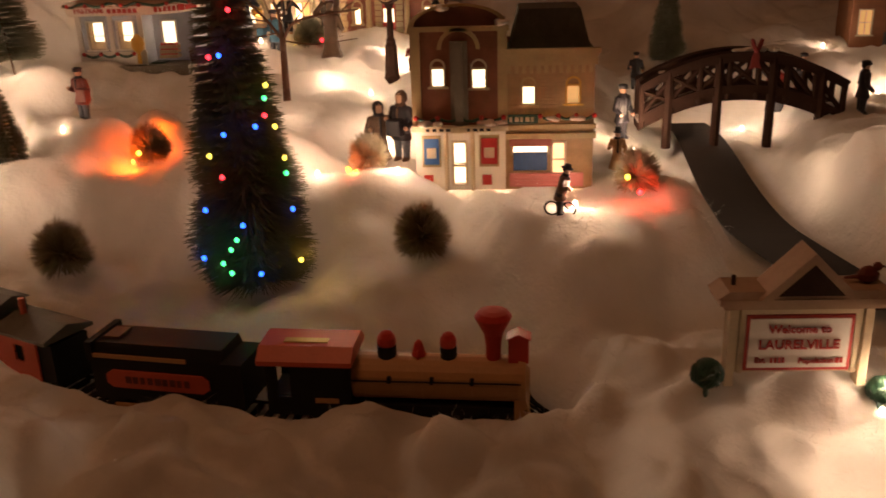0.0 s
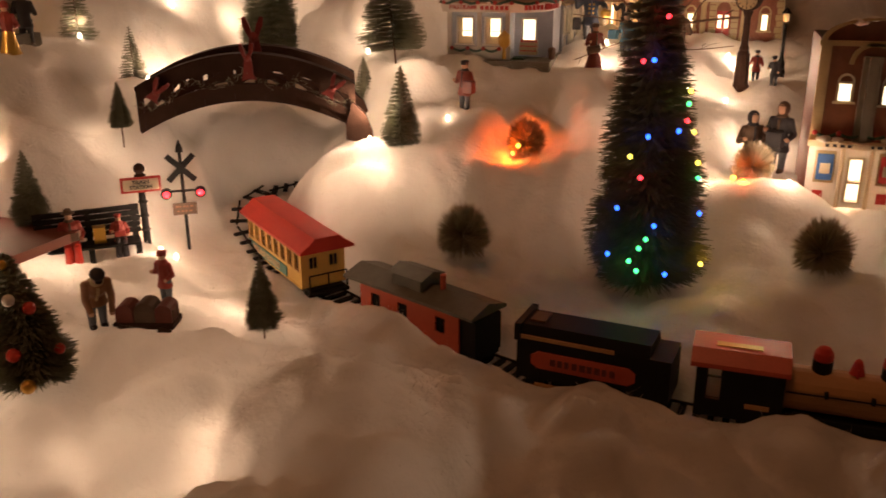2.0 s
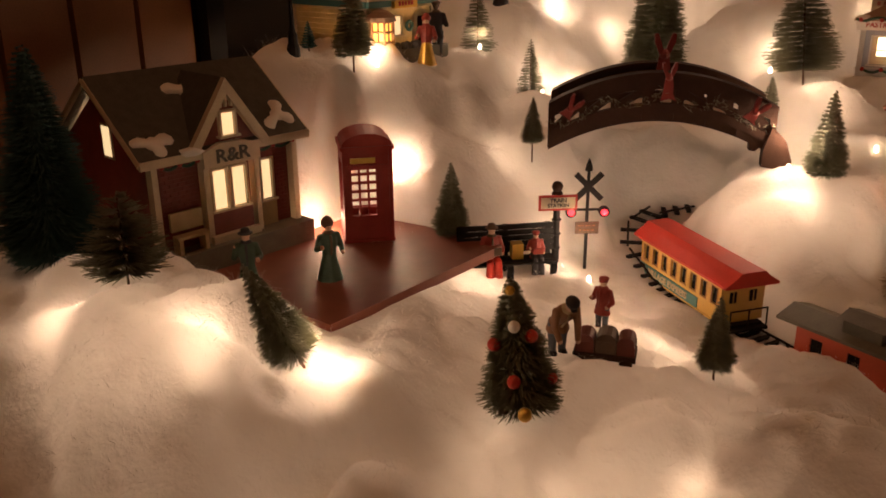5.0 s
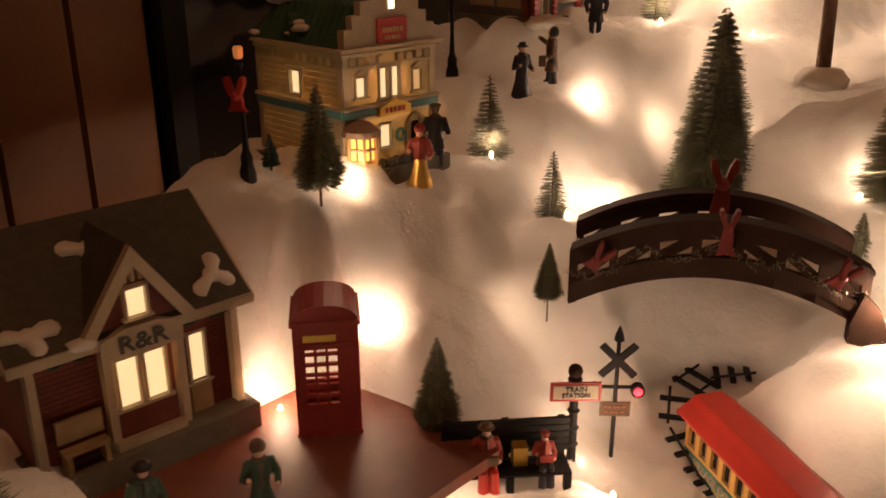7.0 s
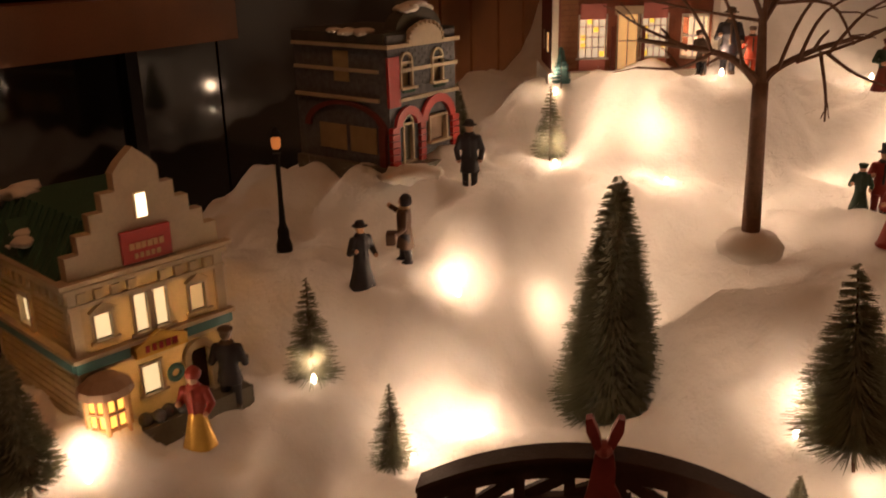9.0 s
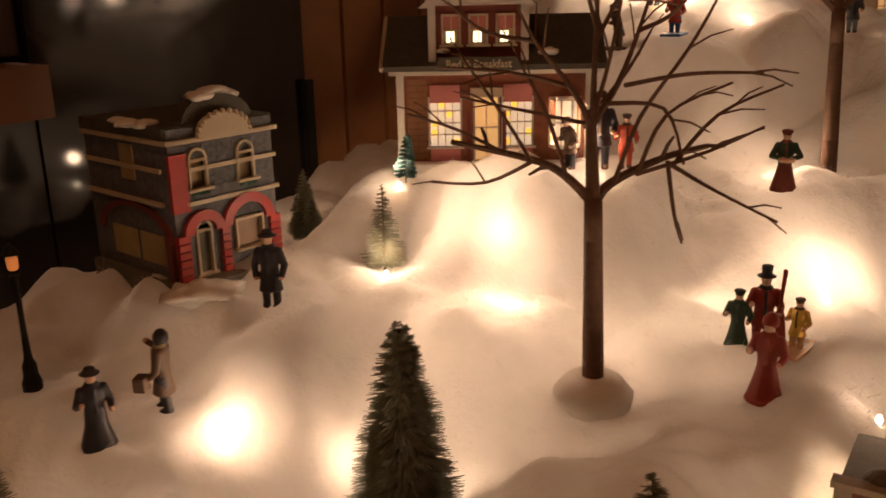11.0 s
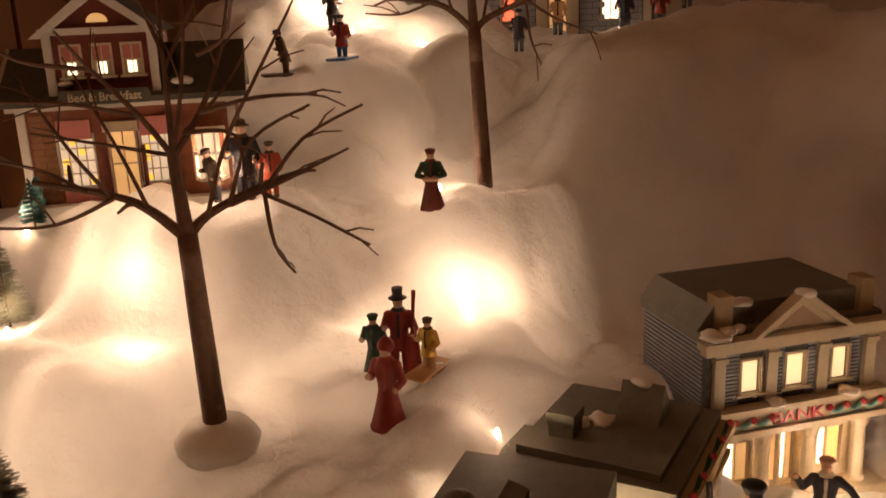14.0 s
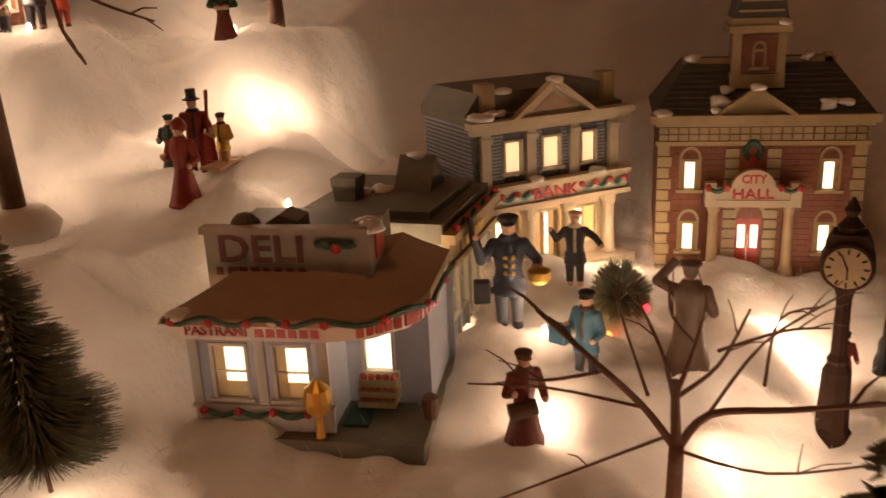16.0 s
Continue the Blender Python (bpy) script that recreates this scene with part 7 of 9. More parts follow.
    for x in (0.047, 0.109):
        bm = bmesh.new()
        lathe(bm, [(0.006, 0.0), (0.006, 0.010), (0.0045, 0.013), (0.004, 0.050), (0.0055, 0.054), (0.006, 0.057)], 12, (x, -0.012, 0))
        part("column", bm, TAN, t)
    bm = bmesh.new()
    box(bm, 0.039, 0.117, -0.019, 0.0, 0.0565, 0.0615)
    box(bm, 0.041, 0.115, -0.017, -0.014, 0.0615, 0.0705)
    box(bm, 0.039, 0.048, -0.020, -0.011, 0.0615, 0.074)
    box(bm, 0.108, 0.117, -0.020, -0.011, 0.0615, 0.074)
    prism(bm, [(0.060, 0.0705)] + [(0.078 - 0.018 * math.cos(math.pi * k / 10), 0.0705 + 0.013 * math.sin(math.pi * k / 10)) for k in range(11)] + [(0.096, 0.0705)], -0.019, -0.014)
    part("balcony", bm, CREAM, t, "cream balcony with sign and garlands")
    letters("CITY", 0.0085, RED, t, 0.078, -0.0192, 0.0765, stretch=1.1)
    letters("HALL", 0.0095, RED, t, 0.078, -0.0178, 0.0655, stretch=1.5)
    garland(t, 0.041, 0.056, 0.071, -0.018, 1, 0.003)
    garland(t, 0.100, 0.115, 0.071, -0.018, 1, 0.003)
    bm = bmesh.new()
    for k in range(14):
        a = 2 * math.pi * k / 14
        ball(bm, (0.078 + 0.006 * math.cos(a), -0.003, 0.094 + 0.006 * math.sin(a)), 0.0026, 6, 0)
    ball(bm, (0.078, -0.005, 0.088), 0.003, 7, 1)
    part("wreath", bm, [DARKGREEN, RED], t, "green wreath with red bow")
    bm = bmesh.new()
    v = [(-0.006, -0.006, 0.119), (W + 0.006, -0.006, 0.119), (W + 0.006, D + 0.004, 0.119), (-0.006, D + 0.004, 0.119),
         (0.022, 0.040, 0.152), (W - 0.022, 0.040, 0.152), (W - 0.022, D - 0.02, 0.152), (0.022, D - 0.02, 0.152)]
    v = [bm.verts.new(c) for c in v]
    for f in ((0, 1, 5, 4), (1, 2, 6, 5), (2, 3, 7, 6), (3, 0, 4, 7), (4, 5, 6, 7), (3, 2, 1, 0)):
        bm.faces.new([v[i] for i in f])
    part("roof", bm, SLATE, t, "dark hipped slate roof")
    bm = bmesh.new()
    for k in range(9):
        z = 0.123 + k * 0.0033
        f = (z - 0.119) / 0.033
        box(bm, -0.004 + 0.028 * f, W + 0.004 - 0.028 * f, -0.0068 + 0.046 * f, -0.0045 + 0.046 * f, z, z + 0.0016)
    part("slate_course", bm, SLATE, t)
    bm = bmesh.new()
    for x in (0.024, W - 0.030):
        box(bm, x, x + 0.007, 0.038, 0.05, 0.150, 0.157)
    strip(bm, 0.020, W - 0.020, 0.151, 0.155, 0.042, 0.004)
    for s in (-1, 1):
        prism(bm, [(0.078 + s * 0.034, 0.120), (0.078 + s * 0.027, 0.120), (0.078, 0.134), (0.078, 0.140)], -0.009, -0.003)
    prism(bm, [(0.050, 0.120), (0.106, 0.120), (0.078, 0.136)], -0.004, 0.03)
    part("pediment", bm, TAN, t)
    bm = bmesh.new()
    box(bm, 0.058, 0.102, 0.012, 0.056, 0.136, 0.146)
    box(bm, 0.060, 0.100, 0.014, 0.054, 0.146, 0.174)
    box(bm, 0.055, 0.105, 0.009, 0.059, 0.174, 0.179)
    box(bm, 0.057, 0.103, 0.011, 0.057, 0.179, 0.184)
    for x in (0.0585, 0.0945):
        box(bm, x, x + 0.007, 0.0125, 0.018, 0.146, 0.174)
    tw = part("tower", bm, TAN, t, "tan square tower with louvred top")
    bm = bmesh.new()
    box(bm, 0.066, 0.094, 0.0130, 0.0138, 0.147, 0.173)
    part("tower_panel", bm, BRICK, tw)
    window(t, 0.080, 0.151, 0.007, 0.010, 0.0125, TAN, SLATE, "tower_window", (0, 0), arch=True)
    bm = bmesh.new()
    prism(bm, [(0.058, 0.184), (0.102, 0.184), (0.094, 0.215), (0.066, 0.215)], 0.012, 0.056, 0)
    for k in range(4):
        box(bm, 0.062 + 0.002 * k, 0.098 - 0.002 * k, 0.0105, 0.0125, 0.188 + 0.007 * k, 0.1895 + 0.007 * k, 1)
    part("spire", bm, [SLATE, TAN], tw)
    snow_blob(t, [(0.002, -0.005, 0.121, 0.006), (0.050, 0.004, 0.128, 0.008), (0.046, -0.002, 0.122, 0.006), (0.056, 0.012, 0.135, 0.006), (0.030, 0.040, 0.155, 0.006), (0.078, -0.008, 0.139, 0.005),
                  (0.136, 0.002, 0.126, 0.008), (0.150, 0.002, 0.127, 0.006), (0.125, 0.04, 0.155, 0.006), (0.098, 0.010, 0.181, 0.005)])
    bm = bmesh.new()
    box(bm, 0.045, 0.112, -0.024, 0.0, -0.012, 0.004)
    part("step", bm, TAN, t)


hall()
bpy.data.objects["town_hall"].scale = (1.0, 1.0, 1.21)


# ---- station yard ----
def platform():
    bm = bmesh.new()
    box(bm, -0.100, 0.098, -0.125, 0.125, -0.010, 0.0)
    t = thing("platform", -0.850, 0.545, 0.1165, -8, "brick-red station platform slab", "platform", kind="structure")
    part("slab", bm, PLATFORM, t)


platform()


PHONERED = mat("dull_red_enamel", (0.30, 0.028, 0.022), 0.5, vary=0.2, grain=50)


def phone_box():
    t = thing("phone_box", -0.880, 0.616, 0.112, 42, "red telephone box with small panes and domed roof", "phone box")
    w, h = 0.026, 0.104
    cols = [(-0.0140 + 0.0092 * k, -0.0140 + 0.0092 * k + 0.0070) for k in range(3)]
    holes = [(a - 0.003, b - 0.003, 0.034 + 0.0092 * j, 0.034 + 0.0092 * j + 0.0066) for a, b in cols for j in range(6)]
    bm = bmesh.new()
    box(bm, -w - 0.001, w + 0.001, -w - 0.001, w + 0.001, 0, 0.008)
    part("plinth", bm, PHONERED, t)
    for name, turn in (("front_wall", 0), ("side_wall", -90), ("side_wall", 90), ("back_wall", 180)):
        bm = bmesh.new()
        panel(bm, -w, w, 0.008, h, -w, 0.003, holes if name == "front_wall" else [(-0.019, 0.019, 0.030, 0.090)])
        part(name, bm, PHONERED, t, at=pose(0, 0, 0, 0, 0, turn))
    bm = bmesh.new()
    box(bm, -0.018, 0.008, -w - 0.001, -w + 0.001, 0.0905, 0.096)
    part("sign_panel", bm, GOLD, t, "worn gold sign panel")
    bm = bmesh.new()
    for x in (-w, w - 0.004):
        box(bm, x, x + 0.004, -w - 0.0015, -w, 0.008, h)
    box(bm, -w, w, -w - 0.0015, -w, 0.084, 0.0885)
    part("door_frame", bm, PHONERED, t)
    bm = bmesh.new()
    box(bm, -w - 0.002, w + 0.002, -w - 0.002, w + 0.002, h, h + 0.004)
    n = 10
    arc = [(-w, h + 0.004)] + [(-w * math.cos(math.pi * k / n), h + 0.004 + 0.013 * math.sin(math.pi * k / n)) for k in range(1, n)] + [(w, h + 0.004)]
    prism(bm, arc, -w, w)
    part("roof", bm, PHONERED, t, "curved red roof")


phone_box()


def crossing_signal():
    t = thing("crossing_signal", -0.694, 0.786, ground(-0.694, 0.786) - 0.002, 32, "black railway crossing signal with crossed boards and red lights", "crossing signal")
    bm = bmesh.new()
    rod(bm, (0, 0, 0), (0, 0, 0.125), 0.0020, 0.0018, 8)
    part("post", bm, BLACK, t)
    bm = bmesh.new()
    lathe(bm, [(0.0045, 0.120), (0.0035, 0.126), (0.0012, 0.132), (0.0004, 0.134)], 10)
    part("finial", bm, BLACK, t)
    for s in (-1, 1):
        bm = bmesh.new()
        box(bm, -0.021, 0.021, -0.0012, 0.0012, -0.0032, 0.0032)
        part("cross_board", bm, BLACK, t, at=pose(0, -0.003 - 0.001 * (s > 0), 0.102, 0, 45 * s, 0))
    bm = bmesh.new()
    rod(bm, (-0.019, 0, 0.074), (0.019, 0, 0.074), 0.0016, n=6)
    part("light_bar", bm, BLACK, t)
    for x, m in ((-0.019, LEDS["red"]), (0.019, LEDS["red"])):
        bm = bmesh.new()
        rod(bm, (x, 0.002, 0.072), (x, -0.005, 0.072), 0.0062, 0.0062, 14)
        hood = part("lamp_housing", bm, BLACK, t)
        bm = bmesh.new()
        ball(bm, (x, -0.0055, 0.072), 0.0040, 10, sz=0.9)
        part("lens", bm, m, hood, "round red lens")
    li = new("signal_light", bpy.data.lights.new("signal_light", "POINT"))
    li.data.energy, li.data.color, li.data.shadow_soft_size = 0.012, (1, 0.08, 0.12), 0.003
    li.location = t.matrix_world @ Vector((0.019, -0.012, 0.072))
    bm = bmesh.new()
    box(bm, -0.0135, 0.0135, -0.0032, -0.0018, 0.046, 0.060)
    pl = part("plate", bm, COATBROWN, t, "small plate with worn writing")
    bars(5, 0.02, 0.0018, RUST, pl, 0, -0.0036, 0.056)
    bars(4, 0.018, 0.0018, RUST, pl, 0, -0.0036, 0.0505)


crossing_signal()


def station_bench():
    x, y = -0.735, 0.667
    z = ground(x, y)
    t = thing("station_bench", x, y, z, 40, "black iron bench with slatted back beside the railway", "bench")
    for k, q in enumerate((-0.047, 0.0, 0.047)):
        bm = bmesh.new()
        box(bm, q - 0.003, q + 0.003, -0.018, -0.012, -0.003, 0.020)
        box(bm, q - 0.003, q + 0.003, 0.010, 0.016, -0.003, 0.056)
        box(bm, q - 0.003, q + 0.003, -0.018, 0.012, 0.016, 0.020)
        part("leg", bm, BLACK, t)
    for k in range(4):
        bm = bmesh.new()
        box(bm, -0.050, 0.050, -0.018 + 0.007 * k, -0.0125 + 0.007 * k, 0.0205, 0.0225)
        part("seat_slat", bm, BLACK, t)
    for k in range(5):
        bm = bmesh.new()
        box(bm, -0.053, 0.053, 0.009, 0.0125, 0.026 + 0.0064 * k, 0.031 + 0.0064 * k)
        part("back_slat", bm, BLACK, t)
    # reader, child and parcel on it
    def seated(bm, s):
        for q in (-1, 1):
            rod(bm, (q * 0.06 * s, 0, 0.42 * s), (q * 0.07 * s, -0.26 * s, 0.40 * s), 0.075 * s, 0.06 * s, 8, 1)
            rod(bm, (q * 0.07 * s, -0.26 * s, 0.42 * s), (q * 0.07 * s, -0.28 * s, 0.02 * s), 0.062 * s, 0.085 * s, 8, 1)
        box(bm, -0.13 * s, 0.13 * s, -0.26 * s, -0.22 * s, 0.50 * s, 0.64 * s, 3)
    a = radians(40)
    def seat(u, v, h, coat, low, hat, label, kind="brim"):
        px, py = x + u * math.cos(a) - v * math.sin(a), y + u * math.sin(a) + v * math.cos(a)
        o = figurine(px, py, h, coat, low, hat, 40, label, hat_kind=kind, extra=seated, legs=False)
        o.matrix_world = pose(px, py, z + 0.0225 - 0.40 * h + 0.06 * h, 0, 0, 40)
    seat(-0.018, -0.002, 0.062, COATRED, BRIGHTRED, COATBROWN, "seated reader figurine in red coat with green book on the bench")
    seat(0.030, -0.002, 0.046, COATRED, COATDARK, COATRED, "seated child figurine in red and white on the bench", "cap")
    bm = bmesh.new()
    box(bm, -0.006, 0.006, -0.006, 0.006, 0, 0.017)
    solo("parcel", bm, GOLD, pose(x + 0.010 * math.cos(a), y + 0.010 * math.sin(a), z + 0.0226, 0, 0, 40), "yellow parcel on the bench seat", "parcel")


station_bench()


def station_sign():
    x, y = -0.704, 0.722
    t = thing("station_sign", x, y, ground(x, y) - 0.002, 36, "dark post with red and white train station sign", "sign")
    bm = bmesh.new()
    rod(bm, (0, 0, 0), (0, 0, 0.070), 0.0042, 0.0036, 10)
    for z in (0.018, 0.034, 0.050):
        lathe(bm, [(0.003, z - 0.003), (0.0055, z), (0.003, z + 0.003)], 10)
    part("post", bm, BLACK, t)
    bm = bmesh.new()
    box(bm, -0.021, 0.021, -0.0060, -0.0040, 0.062, 0.079)
    bd = part("board", bm, RED, t, "red board")
    bm = bmesh.new()
    box(bm, -0.0185, 0.0185, -0.0068, -0.0060, 0.0645, 0.0765)
    part("panel", bm, CREAM, bd)
    letters("TRAIN", 0.0062, COATDARK, bd, 0, -0.0074, 0.0735)
    letters("STATION", 0.0056, COATDARK, bd, 0, -0.0074, 0.0680)
    bm = bmesh.new()
    ball(bm, (0, 0, 0.087), 0.0062, 12)
    lathe(bm, [(0.004, 0.069), (0.0062, 0.080), (0.003, 0.083)], 10)
    part("finial", bm, DARKWOOD, t, "dark ball on top")


station_sign()


def cart():
    x, y = -0.570, 0.524
    t = thing("luggage_cart", x, y, ground(x, y) - 0.001, 15, "dark red luggage cart loaded with trunks", "cart")
    bm = bmesh.new()
    box(bm, -0.026, 0.026, -0.012, 0.012, 0.007, 0.011)
    for k in range(4):
        box(bm, -0.026, 0.026, -0.0125 + 0.0066 * k, -0.0075 + 0.0066 * k, 0.011, 0.012)
    part("bed", bm, DARKWOOD, t)
    for xx in (-0.018, 0.018):
        for yy in (-0.013, 0.013):
            wheel(t, xx, yy, 0.005, 0.0055, DARKWOOD)
    for k, (px, w, hgt, m) in enumerate(((-0.0165, 0.0075, 0.016, MAROON), (0.001, 0.0085, 0.018, COATBROWN), (0.0175, 0.0072, 0.0165, MAROON))):
        tr = thing("trunk", *(t.matrix_world @ Vector((px, 0, 0.0121))), 15, "dark leather travel trunk on the cart", "trunk", "trunks on the cart")
        bm = bmesh.new()
        box(bm, -w, w, -0.010, 0.010, 0, hgt * 0.62)
        prism(bm, [(-w, hgt * 0.63)] + [(-w * math.cos(math.pi * j / 6), hgt * 0.63 + hgt * 0.37 * math.sin(math.pi * j / 6)) for j in range(1, 6)] + [(w, hgt * 0.63)], -0.010, 0.010)
        part("body", bm, m, tr)
        bm = bmesh.new()
        for q in (-0.006, 0.006):
            box(bm, -w - 0.0005, w + 0.0005, q - 0.001, q + 0.001, 0.0005, hgt * 0.64)
        part("strap", bm, BARK, tr)


cart()


def decked_tree():
    x, y = -0.594, 0.416
    t = thing("decked_tree", x, y, ground(x, y) - 0.001, label="small dark Christmas tree with red and gold baubles", category="Christmas tree", ry=-7)
    h, r = 0.108, 0.036
    bm = bmesh.new()
    rod(bm, (0, 0, -0.004), (0, 0, h), 0.0016, 0.0008, 6)
    part("trunk", bm, BARK, t)
    brush = bristles(random.Random(31), h, r, 0.004, 3400, 0.0012, droop=0.05, shape=0.72, core=0.5)
    brush.materials.append(NEEDLE)
    part("bristles", brush, NEEDLE, t)
    for ang, zz, m, rr in ((5, 0.012, GOLD, 0.0065), (-8, 0.036, BRIGHTRED, 0.0062), (-62, 0.060, BRIGHTRED, 0.0062), (45, 0.066, BRIGHTRED, 0.0060), (0, 0.075, SNOWCAP, 0.0055), (-10, 0.100, GOLD, 0.0045), (70, 0.030, BRIGHTRED, 0.005)):
        a = radians(ang - 65)
        q = r * (1 - zz / h) ** 0.7 * 0.9
        bm = bmesh.new()
        ball(bm, (q * math.cos(a), q * math.sin(a), zz), rr * 0.85, 12)
        part("bauble", bm, m, t, smooth=True)


decked_tree()


def station():
    t = thing("railway_station", -0.980, 0.412, 0.138, 77.7, "porcelain railway station with red walls, dark snowy roof and lit windows", "village house", "village houses")
    L, D, E, R = 0.166, 0.150, 0.100, 0.158
    holes = [(0.064, 0.080, 0.032, 0.072), (0.086, 0.102, 0.032, 0.072), (0.126, 0.140, 0.028, 0.070)]
    bm = bmesh.new()
    panel(bm, 0, L, 0, E, 0, 0.004, holes)
    box(bm, 0, L, D - 0.004, D, 0, E)
    for x in (0.0, L - 0.004):
        pts = [(0.004, 0), (D - 0.004, 0), (D - 0.004, E), (D / 2, R - 0.006), (0.004, E)]
        b2 = bmesh.new()
        prism(b2, pts, x, x + 0.004)
        for v in b2.verts:
            v.co = Vector((v.co.y, v.co.x, v.co.z))
        tmp = bpy.data.meshes.new("gable")
        b2.to_mesh(tmp)
        b2.free()
        bm.from_mesh(tmp)
        bpy.data.meshes.remove(tmp)
    part("wall", bm, MAROON, t, "dark red walls")
    bricks(t, 0.004, 0.052, 0.004, 0.080, 0, MAROON)
    bricks(t, 0.142, L - 0.008, 0.004, 0.090, 0, MAROON)
    for a, b, c, d in holes[:2]:
        window(t, (a + b) / 2, c, b - a, d - c, -0.008, CREAM, LIT, mullion=(0, 0))
    window(t, 0.133, 0.028, 0.013, 0.042, 0, CREAM, LIT, "door_window", (0, 0))
    bm = bmesh.new()
    strip(bm, 0.124, 0.142, 0, 0.026, 0, 0.002)
    part("door", bm, TAN, t, "tan door")
    # roof slabs
    for s, name in ((0, "front_roof"), (1, "back_roof")):
        bm = bmesh.new()
        ya, yb = (-0.014, D / 2) if s == 0 else (D / 2, D + 0.014)
        za, zb = (E - 0.010, R) if s == 0 else (R, E - 0.010)
        v = [(-0.012, ya, za), (L + 0.012, ya, za), (L + 0.012, yb, zb), (-0.012, yb, zb)]
        lo = [bm.verts.new(c) for c in v]
        hi = [bm.verts.new((c[0], c[1], c[2] + 0.006)) for c in v]
        for f in ((lo[3], lo[2], lo[1], lo[0]), tuple(hi), (lo[0], lo[1], hi[1], hi[0]), (lo[1], lo[2], hi[2], hi[1]), (lo[2], lo[3], hi[3], hi[2]), (lo[3], lo[0], hi[0], hi[3])):
            bm.faces.new(f)
        part(name, bm, SLATE, t, "dark slate roof")
    bm = bmesh.new()
    box(bm, -0.013, L + 0.013, -0.016, -0.013, E - 0.012, E - 0.004)
    for x in (-0.014, L + 0.010):
        for ya, yb in ((-0.014, D / 2), (D + 0.014, D / 2)):
            rod(bm, (x + 0.002, ya, E - 0.008), (x + 0.002, yb, R + 0.002), 0.0032, 0.0032, 6)
    part("fascia", bm, CREAM, t, "cream eaves boards")
    bm = bmesh.new()
    for x in (0.0, 0.054, 0.112, L - 0.006):
        box(bm, x, x + 0.006, -0.010, 0.001, 0, E - 0.010)
    part("corner_post", bm, CREAM, t, "cream posts")
    # cross gable with the sign
    gx, gw = 0.083, 0.036
    bm = bmesh.new()
    prism(bm, [(gx - gw, 0.098), (gx + gw, 0.098), (gx, 0.151)], -0.010, 0.055)
    part("gable", bm, MAROON, t)
    bm = bmesh.new()
    for s in (-1, 1):
        prism(bm, [(gx + s * (gw + 0.012), 0.092), (gx + s * (gw + 0.001), 0.092), (gx, 0.146), (gx, 0.161)], -0.017, -0.010)
    for k in (-1, 0, 1):
        box(bm, gx + k * 0.006 - 0.0012, gx + k * 0.006 + 0.0012, -0.0145, -0.011, 0.133, 0.148 - abs(k) * 0.006)
    part("bargeboard", bm, CREAM, t, "cream gable boards")
    bm = bmesh.new()
    for s in (-1, 1):
        prism(bm, [(gx + s * (gw + 0.008), 0.092), (gx + s * (gw + 0.006), 0.092), (gx, 0.155), (gx, 0.161)], -0.010, 0.06)
    part("gable_roof", bm, SLATE, t)
    window(t, gx, 0.106, 0.015, 0.022, -0.0145, CREAM, LIT, "gable_window", (0, 0))
    bm = bmesh.new()
    prism(bm, [(gx - 0.032, 0.078), (gx + 0.032, 0.078), (gx + 0.032, 0.094), (gx + 0.012, 0.100), (gx - 0.012, 0.100), (gx - 0.032, 0.094)], -0.018, -0.011)
    sg = part("sign_board", bm, CREAM, t, "cream sign board")
    letters("R&R", 0.0185, SLATE, sg, gx, -0.0185, 0.0875, stretch=1.15)
    bm = bmesh.new()
    box(bm, gx - 0.024, gx + 0.024, -0.0095, 0.0, 0.0, 0.030)
    part("bay", bm, MAROON, t)
    bm = bmesh.new()
    box(bm, gx - 0.028, gx + 0.028, -0.016, -0.0096, 0.0, 0.008)
    part("bay_step", bm, CREAM, t)
    roof_snow(t, gx - 0.006, 0.046, [(0, 0, 0.009), (0.014, -0.004, 0.011), (-0.016, 0.006, 0.008), (0.012, 0.010, 0.007)], -0.014, 0.0965, 0.764)
    roof_snow(t, L - 0.010, 0.006, [(0, 0, 0.008), (0.006, 0.014, 0.008), (-0.014, -0.010, 0.008), (0.010, -0.008, 0.007)], -0.014, 0.0965, 0.764)
    roof_snow(t, 0.010, 0.000, [(0, 0, 0.008), (-0.014, 0.004, 0.007), (0.016, 0.003, 0.008), (0.003, -0.010, 0.007)], -0.014, 0.0965, 0.764)
    snow_blob(t, [(gx - 0.044, -0.014, 0.097, 0.008)])
    garland(t, 0.012, 0.050, 0.086, -0.004, 2, 0.004)
    garland(t, 0.114, L - 0.004, 0.086, -0.004, 2, 0.004)
    bm = bmesh.new()
    box(bm, 0.014, 0.048, -0.020, -0.010, 0.016, 0.019)
    box(bm, 0.014, 0.048, -0.0095, -0.006, 0.022, 0.040)
    for x in (0.015, 0.043):
        box(bm, x, x + 0.004, -0.020, -0.008, 0, 0.016)
    part("wall_bench", bm, TAN, t, "tan bench against the wall")
    bm = bmesh.new()
    box(bm, -0.006, L + 0.006, -0.024, D, -0.045, 0.001)
    part("base", bm, GREYROOF, t)
    # window in the gable end
    bm = bmesh.new()
    box(bm, -0.0012, 0.0, 0.055, 0.075, 0.085, 0.120)
    w = part("end_window", bm, CREAM, t)
    bm = bmesh.new()
    box(bm, -0.002, -0.0013, 0.058, 0.072, 0.088, 0.117)
    part("pane", bm, LIT, w)


station()


